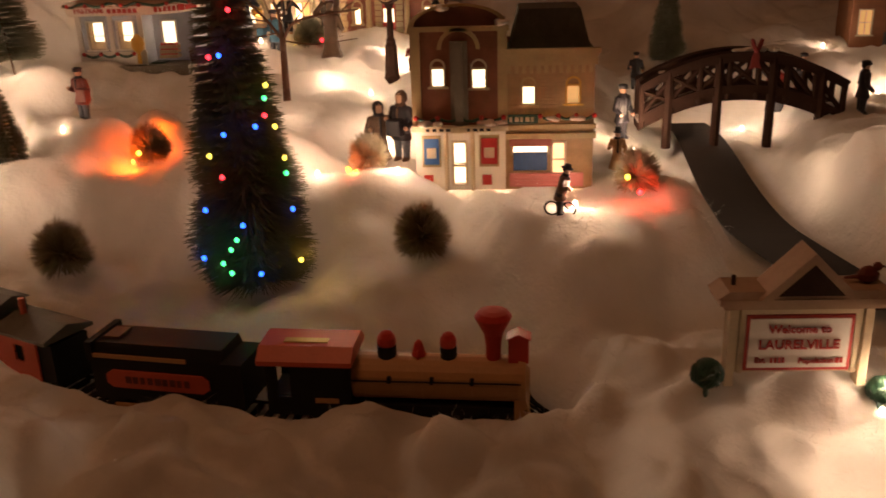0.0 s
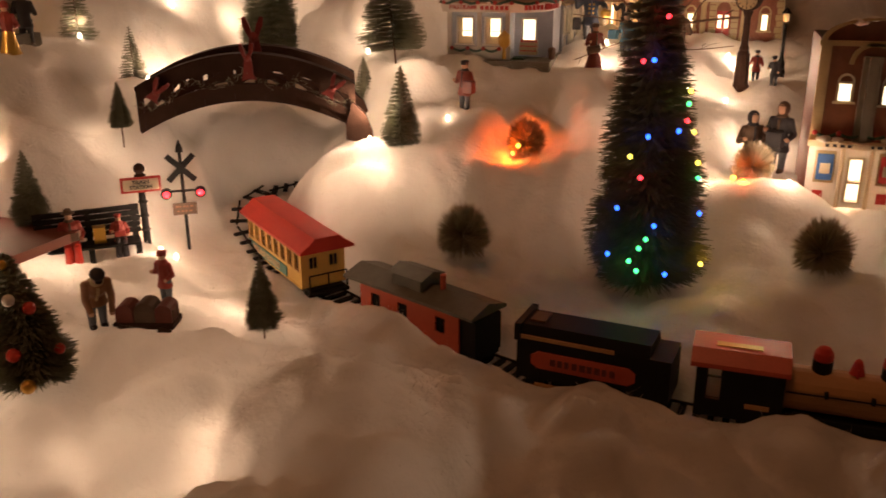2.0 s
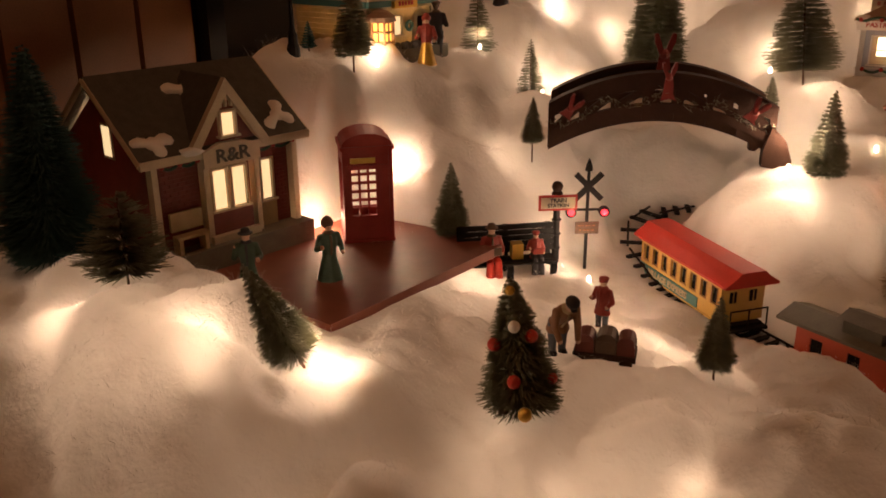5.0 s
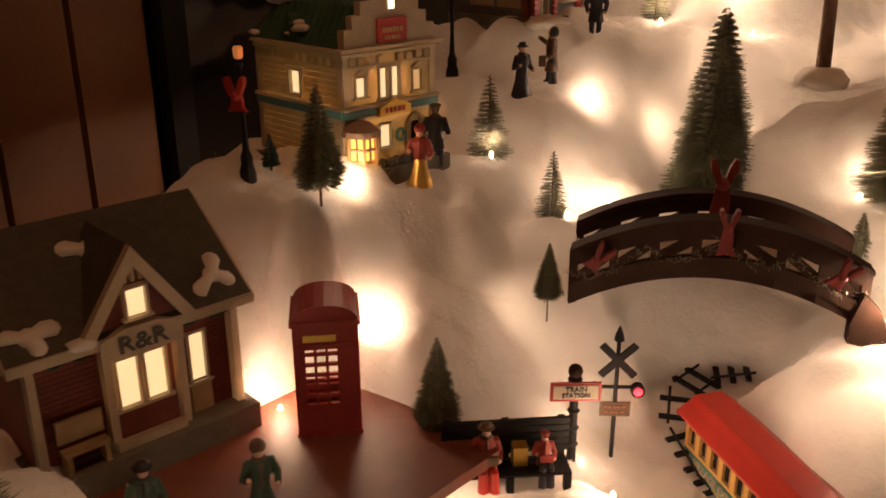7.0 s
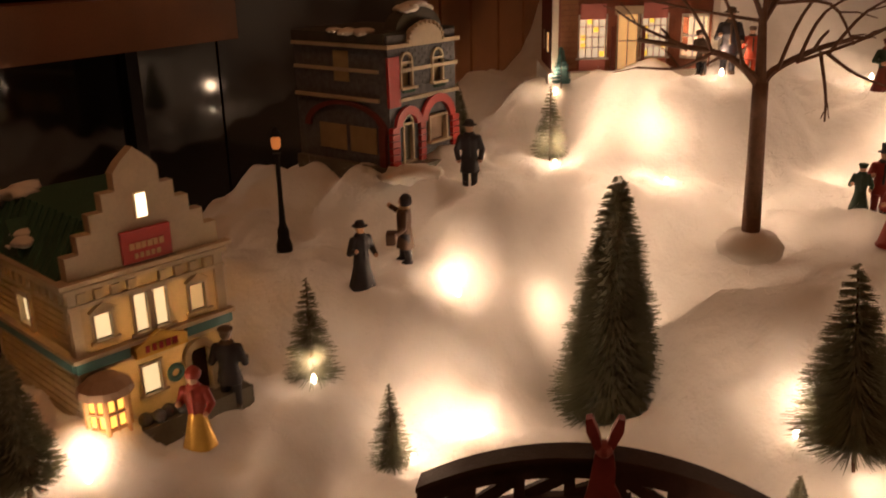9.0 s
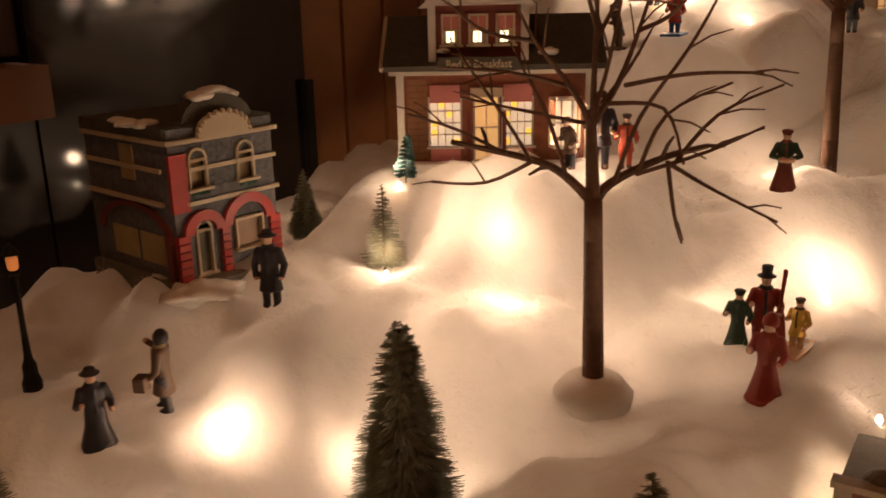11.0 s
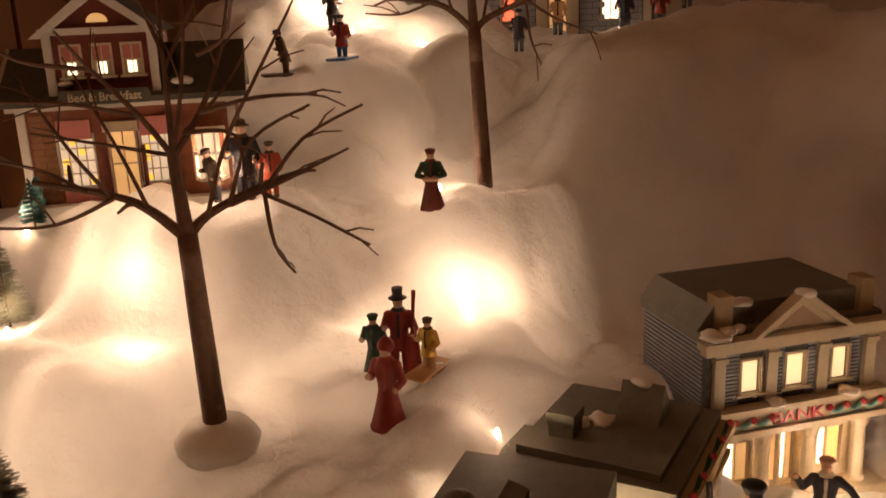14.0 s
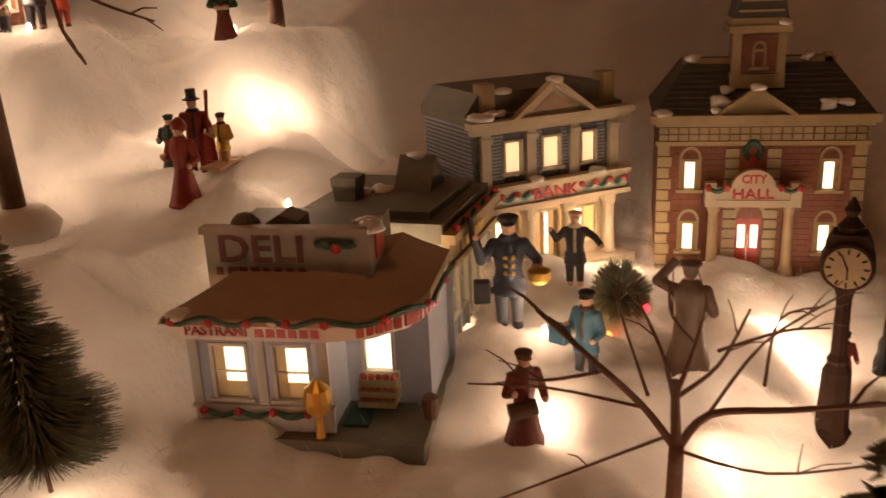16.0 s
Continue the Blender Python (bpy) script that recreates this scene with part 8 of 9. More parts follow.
# ---- foot bridges ----
def truss_bridge(name, x, y, z, rz, L, D, rise, rail, m, label, logs=False):
    """Arched bridge: two curved rails on posts, with braces between, over a bowed deck."""
    t = thing(name, x, y, z, rz, label, "bridge")
    f = lambda u: rise * (1 - (2 * u - 1) ** 2)
    th = 0.013 if logs else 0.019
    def slab(a, b, y0, y1, nseg=18):
        bm = bmesh.new()
        pts = [k / nseg for k in range(nseg + 1)]
        prism(bm, [(u * L, f(u) + a) for u in pts] + [(u * L, f(u) + b) for u in reversed(pts)], y0, y1)
        return bm
    part("deck", slab(-0.006, 0.004, -D, 0), m, t)
    part("deck_snow", slab(0.004, 0.0075, -D + 0.006, -0.006), SNOWCAP, t, "thin snow on the deck")
    def bar(p, q, w, d):
        bm = bmesh.new()
        if logs:
            rod(bm, p, q, w * 0.6, w * 0.55, 7)
            return bm
        sx, sz = q[2] - p[2], -(q[0] - p[0])
        n = math.hypot(sx, sz)
        sx, sz = sx / n * w / 2, sz / n * w / 2
        prism(bm, [(p[0] - sx, p[2] - sz), (q[0] - sx, q[2] - sz), (q[0] + sx, q[2] + sz), (p[0] + sx, p[2] + sz)], p[1] - d, p[1] + d)
        return bm
    for yy in (-D, 0.0):
        part("top_rail", slab(rail - th, rail - 0.004, yy - 0.005, yy + 0.005), m, t, "thick curved top rail")
        part("rail_cap", slab(rail - 0.004, rail, yy - 0.010, yy + 0.010), m, t)
        part("bottom_rail", slab(0.004, 0.015, yy - 0.004, yy + 0.004), m, t)
        k = 7
        for j in range(k + 1):
            u = (0.012 + 0.976 * j / k)
            part("post", bar((u * L, yy, f(u) - 0.004), (u * L, yy, f(u) + rail - 0.004), 0.0075, 0.0032), m, t)
            if j < k:
                u2 = 0.012 + 0.976 * (j + 1) / k
                lo, hi = 0.014, rail - th
                ends = ((u, lo), (u2, hi)) if j < k / 2 else ((u, hi), (u2, lo))
                part("brace", bar((ends[0][0] * L, yy + 0.001, f(ends[0][0]) + ends[0][1]), (ends[1][0] * L, yy + 0.001, f(ends[1][0]) + ends[1][1]), 0.0062 if logs else 0.0085, 0.0026), m, t)
                if logs:
                    part("brace", bar((u * L, yy, f(u) + hi), (u2 * L, yy, f(u2) + lo), 0.005, 0.002), m, t)
                else:
                    ax = (u if j >= k / 2 else u2) * L
                    part("gusset", bar((ax - 0.007, yy, f(u) + lo), (ax + 0.007, yy, f(u2) + lo), 0.010, 0.0022), m, t)
    if logs:
        for u in (0.14, 0.38, 0.64, 0.88):
            bm = bmesh.new()
            rod(bm, (u * L, -D, -0.03), (u * L, -D, f(u) + rail * 0.9), 0.0065, 0.006, 8)
            part("trestle_log", bm, m, t, "upright log")
    else:
        for yy in (-D, 0.0):
            for a, s in ((L, 1),):
                bm = bmesh.new()
                prism(bm, [(a - 0.004 * s, rail - 0.022), (a + 0.012 * s, 0.012), (a + 0.020 * s, -0.010), (a + 0.020 * s, -0.024), (a - 0.012 * s, -0.018), (a - 0.012 * s, 0.0)], yy - 0.0065, yy + 0.0065)
                part("ramp_side", bm, m, t)
    return t, f


def bow(k=1.0, tails=0.036):
    """A wired ribbon: two upright loops, a pinched knot, and a broad double tail hanging down."""
    bm = bmesh.new()
    for s in (-1, 1):
        prism(bm, [(s * 0.0006, 0), (s * 0.0035 * k, 0.012 * k), (s * 0.0075 * k, 0.021 * k), (s * 0.0110 * k, 0.020 * k), (s * 0.0105 * k, 0.012 * k), (s * 0.0055 * k, 0.001 * k)], -0.0045 + 0.001 * s, 0.0030 + 0.001 * s)
    prism(bm, [(-0.0045 * k, 0.002), (0.0048 * k, 0.002), (0.0070 * k, -0.4 * tails), (0.0068 * k, -0.7 * tails), (0.0118 * k, -tails), (0.0015 * k, -0.93 * tails),
               (-0.0105 * k, -1.02 * tails), (-0.0080 * k, -0.7 * tails), (-0.0062 * k, -0.35 * tails)], -0.0012, 0.0030)
    ball(bm, (0, -0.001, 0), 0.0056 * k, 10)
    return bm


def bridges():
    t, f = truss_bridge("covered_foot_bridge", -0.782, 0.876, 0.192, 22, 0.250, 0.080, 0.036, 0.050, DARKWOOD, "dark brown arched wooden foot bridge with red bows")
    L = 0.25
    part("ribbon_bow", bow(1.15, 0.040), RIBBON, t, "large red ribbon bow", at=pose(L * 0.52, -0.012, 0.040 + 0.056, 0, 0, 0))
    part("ribbon_bow", bow(0.75, 0.026), RIBBON, t, "red ribbon bow", at=pose(L * 0.52, -0.093, 0.036 + 0.046))
    for u in (0.10, 0.90):
        part("ribbon_bow", bow(0.75, 0.012), RIBBON, t, "red ribbon bow", at=pose(L * u, -0.093, f(u) + 0.032, 0, 35, 0))
    rng = random.Random(5)
    bm = bmesh.new()
    for k in range(220):
        u = rng.random()
        p = Vector((u * L, -0.090 + rng.uniform(-0.004, 0.004), f(u) + 0.030 - 0.014 * abs(math.sin(u * 4 * math.pi)) + rng.uniform(-0.004, 0.004)))
        d = Vector((rng.uniform(-1, 1), rng.uniform(-1, 0.3), rng.uniform(-1, 1))).normalized() * 0.006
        s = d.orthogonal().normalized() * 0.0005
        bm.faces.new([bm.verts.new(c) for c in (p - s, p + s, p + d)])
    part("greenery", bm, NEEDLE, t, "thin green garland")
    t, f = truss_bridge("log_bridge", 0.262, 1.225, 0.138, 0, 0.268, 0.045, 0.040, 0.058, DARKWOOD, "arched rustic log bridge with crossed branches", True)
    part("ribbon_bow", bow(0.7, 0.024), RIBBON, t, "red ribbon bow", at=pose(0.145, -0.054, 0.100))
    snow_blob(t, [(0.14, -0.045, 0.100, 0.007), (0.155, -0.045, 0.100, 0.007), (0.03, -0.045, 0.072, 0.005), (0.125, -0.045, 0.099, 0.006), (0.17, -0.045, 0.099, 0.006)])


RIBBON = mat("red_ribbon", (0.22, 0.03, 0.027), 0.55, vary=0.25, grain=70)
bridges()

# dark stream running under the log bridge
bm = bmesh.new()
N = 40
for k in range(N):
    ya, yb = 0.74 + 0.54 * k / N, 0.74 + 0.54 * (k + 1) / N
    w = lambda y: 0.040 - 0.010 * max(0, y - 0.95) / 0.3
    bm.faces.new([bm.verts.new((stream_x(y) + q * w(y), y, 0.061 + 0.06 * ease((y - 0.95) / 0.3))) for y, q in ((ya, -1), (ya, 1), (yb, 1), (yb, -1))])
STREAM = mat("stream_felt", (0.022, 0.013, 0.009), 0.8, vary=0.3, grain=30)
stream_ob = solo("water", bm, STREAM, pose(0, 0, 0), "dark brown strip laid as a stream under the bridge", "stream", kind="structure")


def welcome_sign():
    t = thing("welcome_sign", 0.290, 0.572, 0.088, 2, "cream welcome sign with gabled brown roof and red lettering", "sign")
    bm = bmesh.new()
    for x in (-0.050, 0.044):
        box(bm, x, x + 0.006, -0.006, 0.006, -0.01, 0.052)
    box(bm, -0.044, 0.044, -0.003, 0.003, 0.0, 0.050)
    for x in (-0.042, 0.038):
        box(bm, x, x + 0.004, -0.005, -0.003, 0.0, 0.047)
    box(bm, -0.042, 0.042, -0.005, -0.003, 0.046, 0.0495)
    part("frame", bm, CREAM, t)
    bm = bmesh.new()
    box(bm, -0.0375, 0.0375, -0.0048, -0.0030, 0.002, 0.045, 0)
    box(bm, -0.0350, 0.0350, -0.0056, -0.0048, 0.0045, 0.0425, 1)
    pn = part("panel", bm, [RED, SNOWCAP], t, "white panel with red border")
    letters("Welcome to", 0.0085, RED, pn, 0, -0.0062, 0.0345)
    letters("LAURELVILLE", 0.0100, RED, pn, 0, -0.0062, 0.0225, stretch=0.98)
    letters("Est.", 0.0058, RED, pn, -0.026, -0.0062, 0.0105)
    bars(4, 0.011, 0.004, RED, pn, -0.0135, -0.0060, 0.0105)
    letters("Population", 0.0058, RED, pn, 0.013, -0.0062, 0.0100)
    bars(2, 0.007, 0.004, RED, pn, 0.0300, -0.0060, 0.0102)
    bm = bmesh.new()
    box(bm, -0.056, 0.056, -0.012, 0.012, 0.0525, 0.0565)
    box(bm, -0.060, 0.060, -0.015, 0.015, 0.0565, 0.061)
    prism(bm, [(-0.062, 0.061), (0.062, 0.061), (0.054, 0.067), (-0.054, 0.067)], -0.014, 0.014)
    part("roof", bm, BROWNROOF, t, "brown roof")
    bm = bmesh.new()
    prism(bm, [(-0.026, 0.064), (0.026, 0.064), (0, 0.090)], -0.016, 0.012)
    part("gable", bm, DARKWOOD, t)
    bm = bmesh.new()
    for s in (-1, 1):
        prism(bm, [(s * 0.034, 0.062), (s * 0.026, 0.062), (0, 0.088), (0, 0.096)], -0.019, 0.010)
    part("gable_trim", bm, BROWNROOF, t)
    bm = bmesh.new()
    rod(bm, (-0.048, 0, 0.066), (-0.048, 0, 0.074), 0.0016, n=6)
    part("finial", bm, DARKWOOD, t)
    bm = bmesh.new()
    lathe(bm, [(0.001, 0.0), (0.0045, 0.003), (0.005, 0.007), (0.003, 0.011), (0.001, 0.0125)], 10, (0, 0, 0), squash=1.6)
    ball(bm, (0, -0.006, 0.012), 0.0032, 8)
    rod(bm, (0, 0.006, 0.005), (0, 0.016, 0.004), 0.002, 0.001, 6)
    rod(bm, (0, -0.009, 0.012), (0, -0.012, 0.0115), 0.001, 0.0003, 5)
    solo("bird_ornament", bm, MAROON, t.matrix_world @ pose(0.044, 0, 0.067, 0, 0, 90), "small dark red bird perched on the sign roof", "bird ornament")
    for x, k in ((-0.062, 1.0), (0.062, 0.9)):
        gx, gy = 0.290 + x, 0.566
        rng = random.Random(int(100 * k))
        bm = bmesh.new()
        for i in range(420):
            a, e = rng.uniform(0, 2 * math.pi), rng.uniform(-0.4, 1.5)
            d = Vector((math.cos(a) * math.cos(e), math.sin(a) * math.cos(e), math.sin(e)))
            p = Vector((0, 0, 0.016 * k)) + d * 0.0105 * k
            s, u = d.orthogonal().normalized() * 0.0026, d.cross(d.orthogonal().normalized()) * 0.0018
            bm.faces.new([bm.verts.new(c) for c in (p - s, p + u, p + s + d * 0.002, p - u)])
        rod(bm, (0, 0, -0.004), (0, 0, 0.010), 0.002, 0.002, 6)
        lathe(bm, [(0.004, 0.006), (0.009 * k, 0.012), (0.009 * k, 0.020), (0.003, 0.025)], 10)
        solo("sign_shrub", bm, DARKGREEN, pose(gx, gy, ground(gx, gy)), "small round glossy green shrub beside the sign", "shrub", "shrubs by the sign")


welcome_sign()


# the bulb inside each porcelain house, shining through its thin glaze
def house_bulb(name, x, y, z, watts):
    li = new("house_bulb_light", bpy.data.lights.new("house_bulb_light", "POINT"))
    li.data.energy, li.data.color, li.data.shadow_soft_size = watts, (1.0, 0.68, 0.40), 0.012
    li.location = bpy.data.objects[name].matrix_world @ Vector((x, y, z))


# ---- street furniture ----
def street_lamp(x, y, h, label, lit):
    t = thing("street_lamp", x, y, ground(x, y), 0, label, "street lamp", "street lamps")
    bm = bmesh.new()
    lathe(bm, [(0.0075, -0.004), (0.0075, 0.006), (0.0055, 0.012), (0.0055, 0.020), (0.0032, 0.026), (0.0022, 0.05), (0.0022, h - 0.02), (0.004, h - 0.016)], 10)
    part("post", bm, BLACK, t)
    bm = bmesh.new()
    lathe(bm, [(0.0026, h - 0.012), (0.0040, h - 0.010), (0.0044, h - 0.003), (0.0026, h)], 8)
    part("lantern", bm, lit, t, "small glowing lantern")
    bm = bmesh.new()
    lathe(bm, [(0.007, h), (0.005, h + 0.003), (0.0015, h + 0.008)], 8)
    part("cap", bm, BLACK, t)
    return t


AMBER = glow_mat("amber_lantern", (1.0, 0.32, 0.08), 0.28)
lampA = street_lamp(-1.008, 0.664, 0.118, "black street lamp with red bow beside the inn", AMBER)
part("ribbon_bow", bow(0.8, 0.014), RED, lampA, "red bow", at=pose(0, -0.006, 0.075, 0, 0, 20))
street_lamp(-1.012, 1.0, 0.108, "black street lamp with an amber lantern", AMBER)
street_lamp(-0.02, 1.33, 0.09, "dark street lamp behind the clock", LITDIM)


def clock():
    x, y = -0.077, 1.234
    t = thing("street_clock", x, y, ground(x, y), -14, "dark bronze street clock with white Roman dial", "clock")
    bm = bmesh.new()
    lathe(bm, [(0.013, -0.006), (0.013, 0.004), (0.0105, 0.008), (0.009, 0.048), (0.0065, 0.053), (0.0072, 0.056), (0.005, 0.060), (0.0045, 0.098), (0.007, 0.106)], 8)
    part("post", bm, DARKWOOD, t)
    bm = bmesh.new()
    rod(bm, (0, 0.010, 0.122), (0, -0.010, 0.122), 0.0160, 0.0160, 28)
    rod(bm, (0, -0.010, 0.122), (0, -0.012, 0.122), 0.0160, 0.0148, 28)
    prism(bm, [(-0.014, 0.133), (0.014, 0.133), (0.010, 0.142), (-0.010, 0.142)], -0.009, 0.009)
    lathe(bm, [(0.006, 0.138), (0.008, 0.146), (0.003, 0.152), (0.005, 0.156), (0.001, 0.164)], 10)
    part("housing", bm, DARKWOOD, t)
    bm = bmesh.new()
    rod(bm, (0, -0.0121, 0.122), (0, -0.0127, 0.122), 0.0132, 0.0132, 28)
    dial = part("dial", bm, TAN, t, "cream dial with dark numerals")
    for k in range(12):
        a = math.pi / 6 * k
        bm = bmesh.new()
        box(bm, -0.0006, 0.0006, -0.0003, 0.0003, -0.0016, 0.0016)
        part("numeral", bm, BLACK, dial, at=pose(0.0108 * math.sin(a), -0.0130, 0.122 + 0.0108 * math.cos(a), 0, math.degrees(a), 0))
    for a, l in ((-24, 0.0100), (178, 0.0070)):
        bm = bmesh.new()
        box(bm, -0.0005, 0.0005, -0.0003, 0.0003, -0.001, l)
        part("pointer", bm, BLACK, dial, at=pose(0, -0.0134, 0.122, 0, a, 0))


clock()


# ---- houses on the hill ----
def inn():
    t = thing("stepped_gable_inn", -0.958, 0.742, 0.292, 79.6, "tan porcelain inn with stepped gable, teal bands and lit windows", "village house", "village houses")
    W, D, F, H = 0.112, 0.135, 0.056, 0.112
    ups = [(0.014, 0.026, 0.068, 0.086), (0.043, 0.053, 0.064, 0.092), (0.058, 0.068, 0.064, 0.092), (0.086, 0.098, 0.066, 0.086)]
    lows = [(0.042, 0.056, 0.016, 0.038), (0.080, 0.094, 0.000, 0.036)]
    bm = bmesh.new()
    panel(bm, 0, W, 0, H, 0, 0.004, ups + lows)
    part("front_wall", bm, INNSTONE, t)
    side = [(0.064, 0.080, 0.066, 0.088)]
    bm = bmesh.new()
    panel(bm, 0.004, D, 0, H, 0, 0.004, side)
    part("side_wall", bm, INNSTONE, t, at=pose(0, 0, 0, 0, 0, 90) @ Matrix.Scale(-1, 4, (0, 1, 0)))
    bm = bmesh.new()
    box(bm, W - 0.004, W, 0.004, D, 0, H)
    box(bm, 0.004, W - 0.004, D - 0.004, D, 0, H)
    part("back_wall", bm, INNSTONE, t)
    bm = bmesh.new()
    for z in [0.006 + 0.0062 * k for k in range(8)]:
        box(bm, -0.0014, 0.0, 0.004, D - 0.004, z, z + 0.0046)
    for z in [0.064 + 0.0054 * k for k in range(6)]:
        for a, b in ((0.006, 0.058), (0.086, D - 0.006)):
            box(bm, -0.0014, 0.0, a, b, z, z + 0.0040)
    part("stone_course", bm, INNSTONE, t, "row of moulded stone blocks")
    bm = bmesh.new()
    for k, (a, b) in enumerate(((-0.002, 0.005), (W - 0.005, W + 0.002))):
        strip(bm, a, b, 0.0, H, 0, 0.0025)
    box(bm, -0.0025, 0, 0.0, 0.006, 0, H)
    box(bm, -0.0025, 0, D - 0.006, D, 0, H)
    for z, o in ((0.047, 0.003), (0.058, 0.006), (0.094, 0.003), (0.106, 0.005), (0.111, 0.008)):
        strip(bm, -o, W + o, z, z + 0.003, 0, o)
        box(bm, -o, 0, 0.0, D, z, z + 0.003)
    part("string_course", bm, CREAM, t, "cream mouldings")
    bm = bmesh.new()
    strip(bm, -0.004, 0.034, 0.0505, 0.0575, 0, 0.005)
    strip(bm, 0.078, W + 0.004, 0.0505, 0.0575, 0, 0.005)
    box(bm, -0.005, 0, 0.0, D, 0.0505, 0.0575)
    part("teal_band", bm, TEAL, t, "teal fluted band")
    bm = bmesh.new()
    for k in range(9):
        if k not in (4,):
            strip(bm, 0.004 + k * 0.0118, 0.010 + k * 0.0118, 0.098, 0.105, 0, 0.0045)
    for k in range(11):
        box(bm, -0.0045, 0, 0.006 + k * 0.012, 0.012 + k * 0.012, 0.098, 0.105)
    part("dentil", bm, INNSTONE, t)
    # stepped gable
    bm = bmesh.new()
    steps = [(0.0, 0.114), (0.0, 0.130), (0.010, 0.130), (0.010, 0.142), (0.020, 0.142), (0.020, 0.154), (0.030, 0.154), (0.030, 0.166), (0.040, 0.166), (0.040, 0.178)]
    outline = steps + [(W / 2 - 0.010, 0.185), (W / 2, 0.193), (W / 2 + 0.010, 0.185)] + [(W - a, b) for a, b in reversed(steps)]
    prism(bm, outline, -0.003, 0.006)
    part("stepped_gable", bm, CREAM, t, "cream stepped gable")
    bm = bmesh.new()
    box(bm, W / 2 - 0.0045, W / 2 + 0.0045, -0.0045, -0.003, 0.145, 0.163)
    w = part("attic_window", bm, CREAM, t)
    bm = bmesh.new()
    box(bm, W / 2 - 0.0035, W / 2 + 0.0035, -0.0052, -0.0045, 0.146, 0.162)
    part("pane", bm, LITHOT, w)
    bm = bmesh.new()
    strip(bm, W / 2 - 0.018, W / 2 + 0.018, 0.116, 0.138, -0.003, 0.003)
    sg = part("name_sign", bm, RED, t, "red sign with faded gold script")
    bars(6, 0.026, 0.0045, BUFF, sg, W / 2, -0.0064, 0.1275)
    bars(5, 0.020, 0.0035, BUFF, sg, W / 2, -0.0064, 0.1205)
    bm = bmesh.new()
    prism(bm, [(W / 2 - 0.020, 0.048), (W / 2 + 0.020, 0.048), (W / 2 + 0.020, 0.056), (W / 2, 0.064), (W / 2 - 0.020, 0.056)], -0.008, 0.0)
    s2 = part("shop_sign", bm, GOLD, t, "gold sign with red lettering")
    bars(5, 0.026, 0.005, RED, s2, W / 2, -0.0086, 0.0535)
    for a, b, c, d in ups:
        window(t, (a + b) / 2, c, b - a, d - c, 0, CREAM, LIT if a > 0.04 and a < 0.06 else LITDIM if a > 0.08 else LIT, mullion=(0, 0))
        bm = bmesh.new()
        if b - a > 0.011:
            prism(bm, [(a - 0.004, d + 0.003), (b + 0.004, d + 0.003), ((a + b) / 2, d + 0.009)], -0.004, 0.0)
            part("window_hood", bm, INNSTONE, t)
    a, b, c, d = lows[0]
    window(t, (a + b) / 2, c, b - a, d - c, 0, CREAM, LIT, mullion=(0, 0))
    bm = bmesh.new()
    for k in range(10):
        a0, a1 = math.pi * k / 10, math.pi * (k + 1) / 10
        prism(bm, [(0.087 + r * math.cos(q), 0.032 + r * math.sin(q)) for q, r in ((a0, 0.008), (a0, 0.013), (a1, 0.013), (a1, 0.008))], -0.004, 0.001)
    strip(bm, 0.074, 0.079, 0, 0.032, 0, 0.004)
    strip(bm, 0.095, 0.100, 0, 0.032, 0, 0.004)
    part("door_arch", bm, CREAM, t)
    bm = bmesh.new()
    box(bm, 0.080, 0.094, 0.001, 0.003, 0, 0.036)
    part("door", bm, DARKWOOD, t)
    # side window
    for u0, u1, z0, z1 in ((0.064, 0.080, 0.066, 0.088),):
        bm = bmesh.new()
        box(bm, -0.003, 0.001, u0 - 0.003, u1 + 0.003, z0 - 0.004, z0)
        box(bm, -0.003, 0.001, u0 - 0.003, u0, z0, z1)
        box(bm, -0.003, 0.001, u1, u1 + 0.003, z0, z1)
        box(bm, -0.004, 0.001, u0 - 0.005, u1 + 0.005, z1, z1 + 0.004)
        w = part("side_window", bm, CREAM, t)
        bm = bmesh.new()
        box(bm, 0.0012, 0.0020, u0, u1, z0, z1)
        part("pane", bm, LIT, w)
    # corner porch with glowing lattice
    bm = bmesh.new()
    n, r = 6, 0.0145
    c0 = Vector((0.010, -0.010, 0))
    for k in range(n):
        a = math.pi * 2 * k / n
        rod(bm, c0 + Vector((r * math.cos(a), r * math.sin(a), 0.0)), c0 + Vector((r * math.cos(a), r * math.sin(a), 0.036)), 0.0020, n=6)
    for z in (0.001, 0.0125, 0.024, 0.0355):
        for k in range(n):
            a0, a1 = math.pi * 2 * k / n, math.pi * 2 * (k + 1) / n
            rod(bm, c0 + Vector((r * math.cos(a0), r * math.sin(a0), z)), c0 + Vector((r * math.cos(a1), r * math.sin(a1), z)), 0.0016, n=5)
            m = (Vector((math.cos(a0), math.sin(a0), 0)) + Vector((math.cos(a1), math.sin(a1), 0))) * r / 2
            rod(bm, c0 + m, c0 + m + Vector((0, 0, 0.036)), 0.0013, n=5)
    porch = part("porch", bm, BUFF, t, "brown lattice porch lit from inside")
    bm = bmesh.new()
    lathe(bm, [(0.0122, 0.001), (0.0122, 0.035)], n, c0)
    part("porch_panes", bm, glow_mat("amber_window", (1.0, 0.55, 0.10), 1.6), porch)
    bm = bmesh.new()
    lathe(bm, [(0.019, 0.036), (0.0175, 0.041), (0.010, 0.047), (0.003, 0.049)], n * 2, c0)
    part("porch_roof", bm, BROWNROOF, porch)
    bm = bmesh.new()
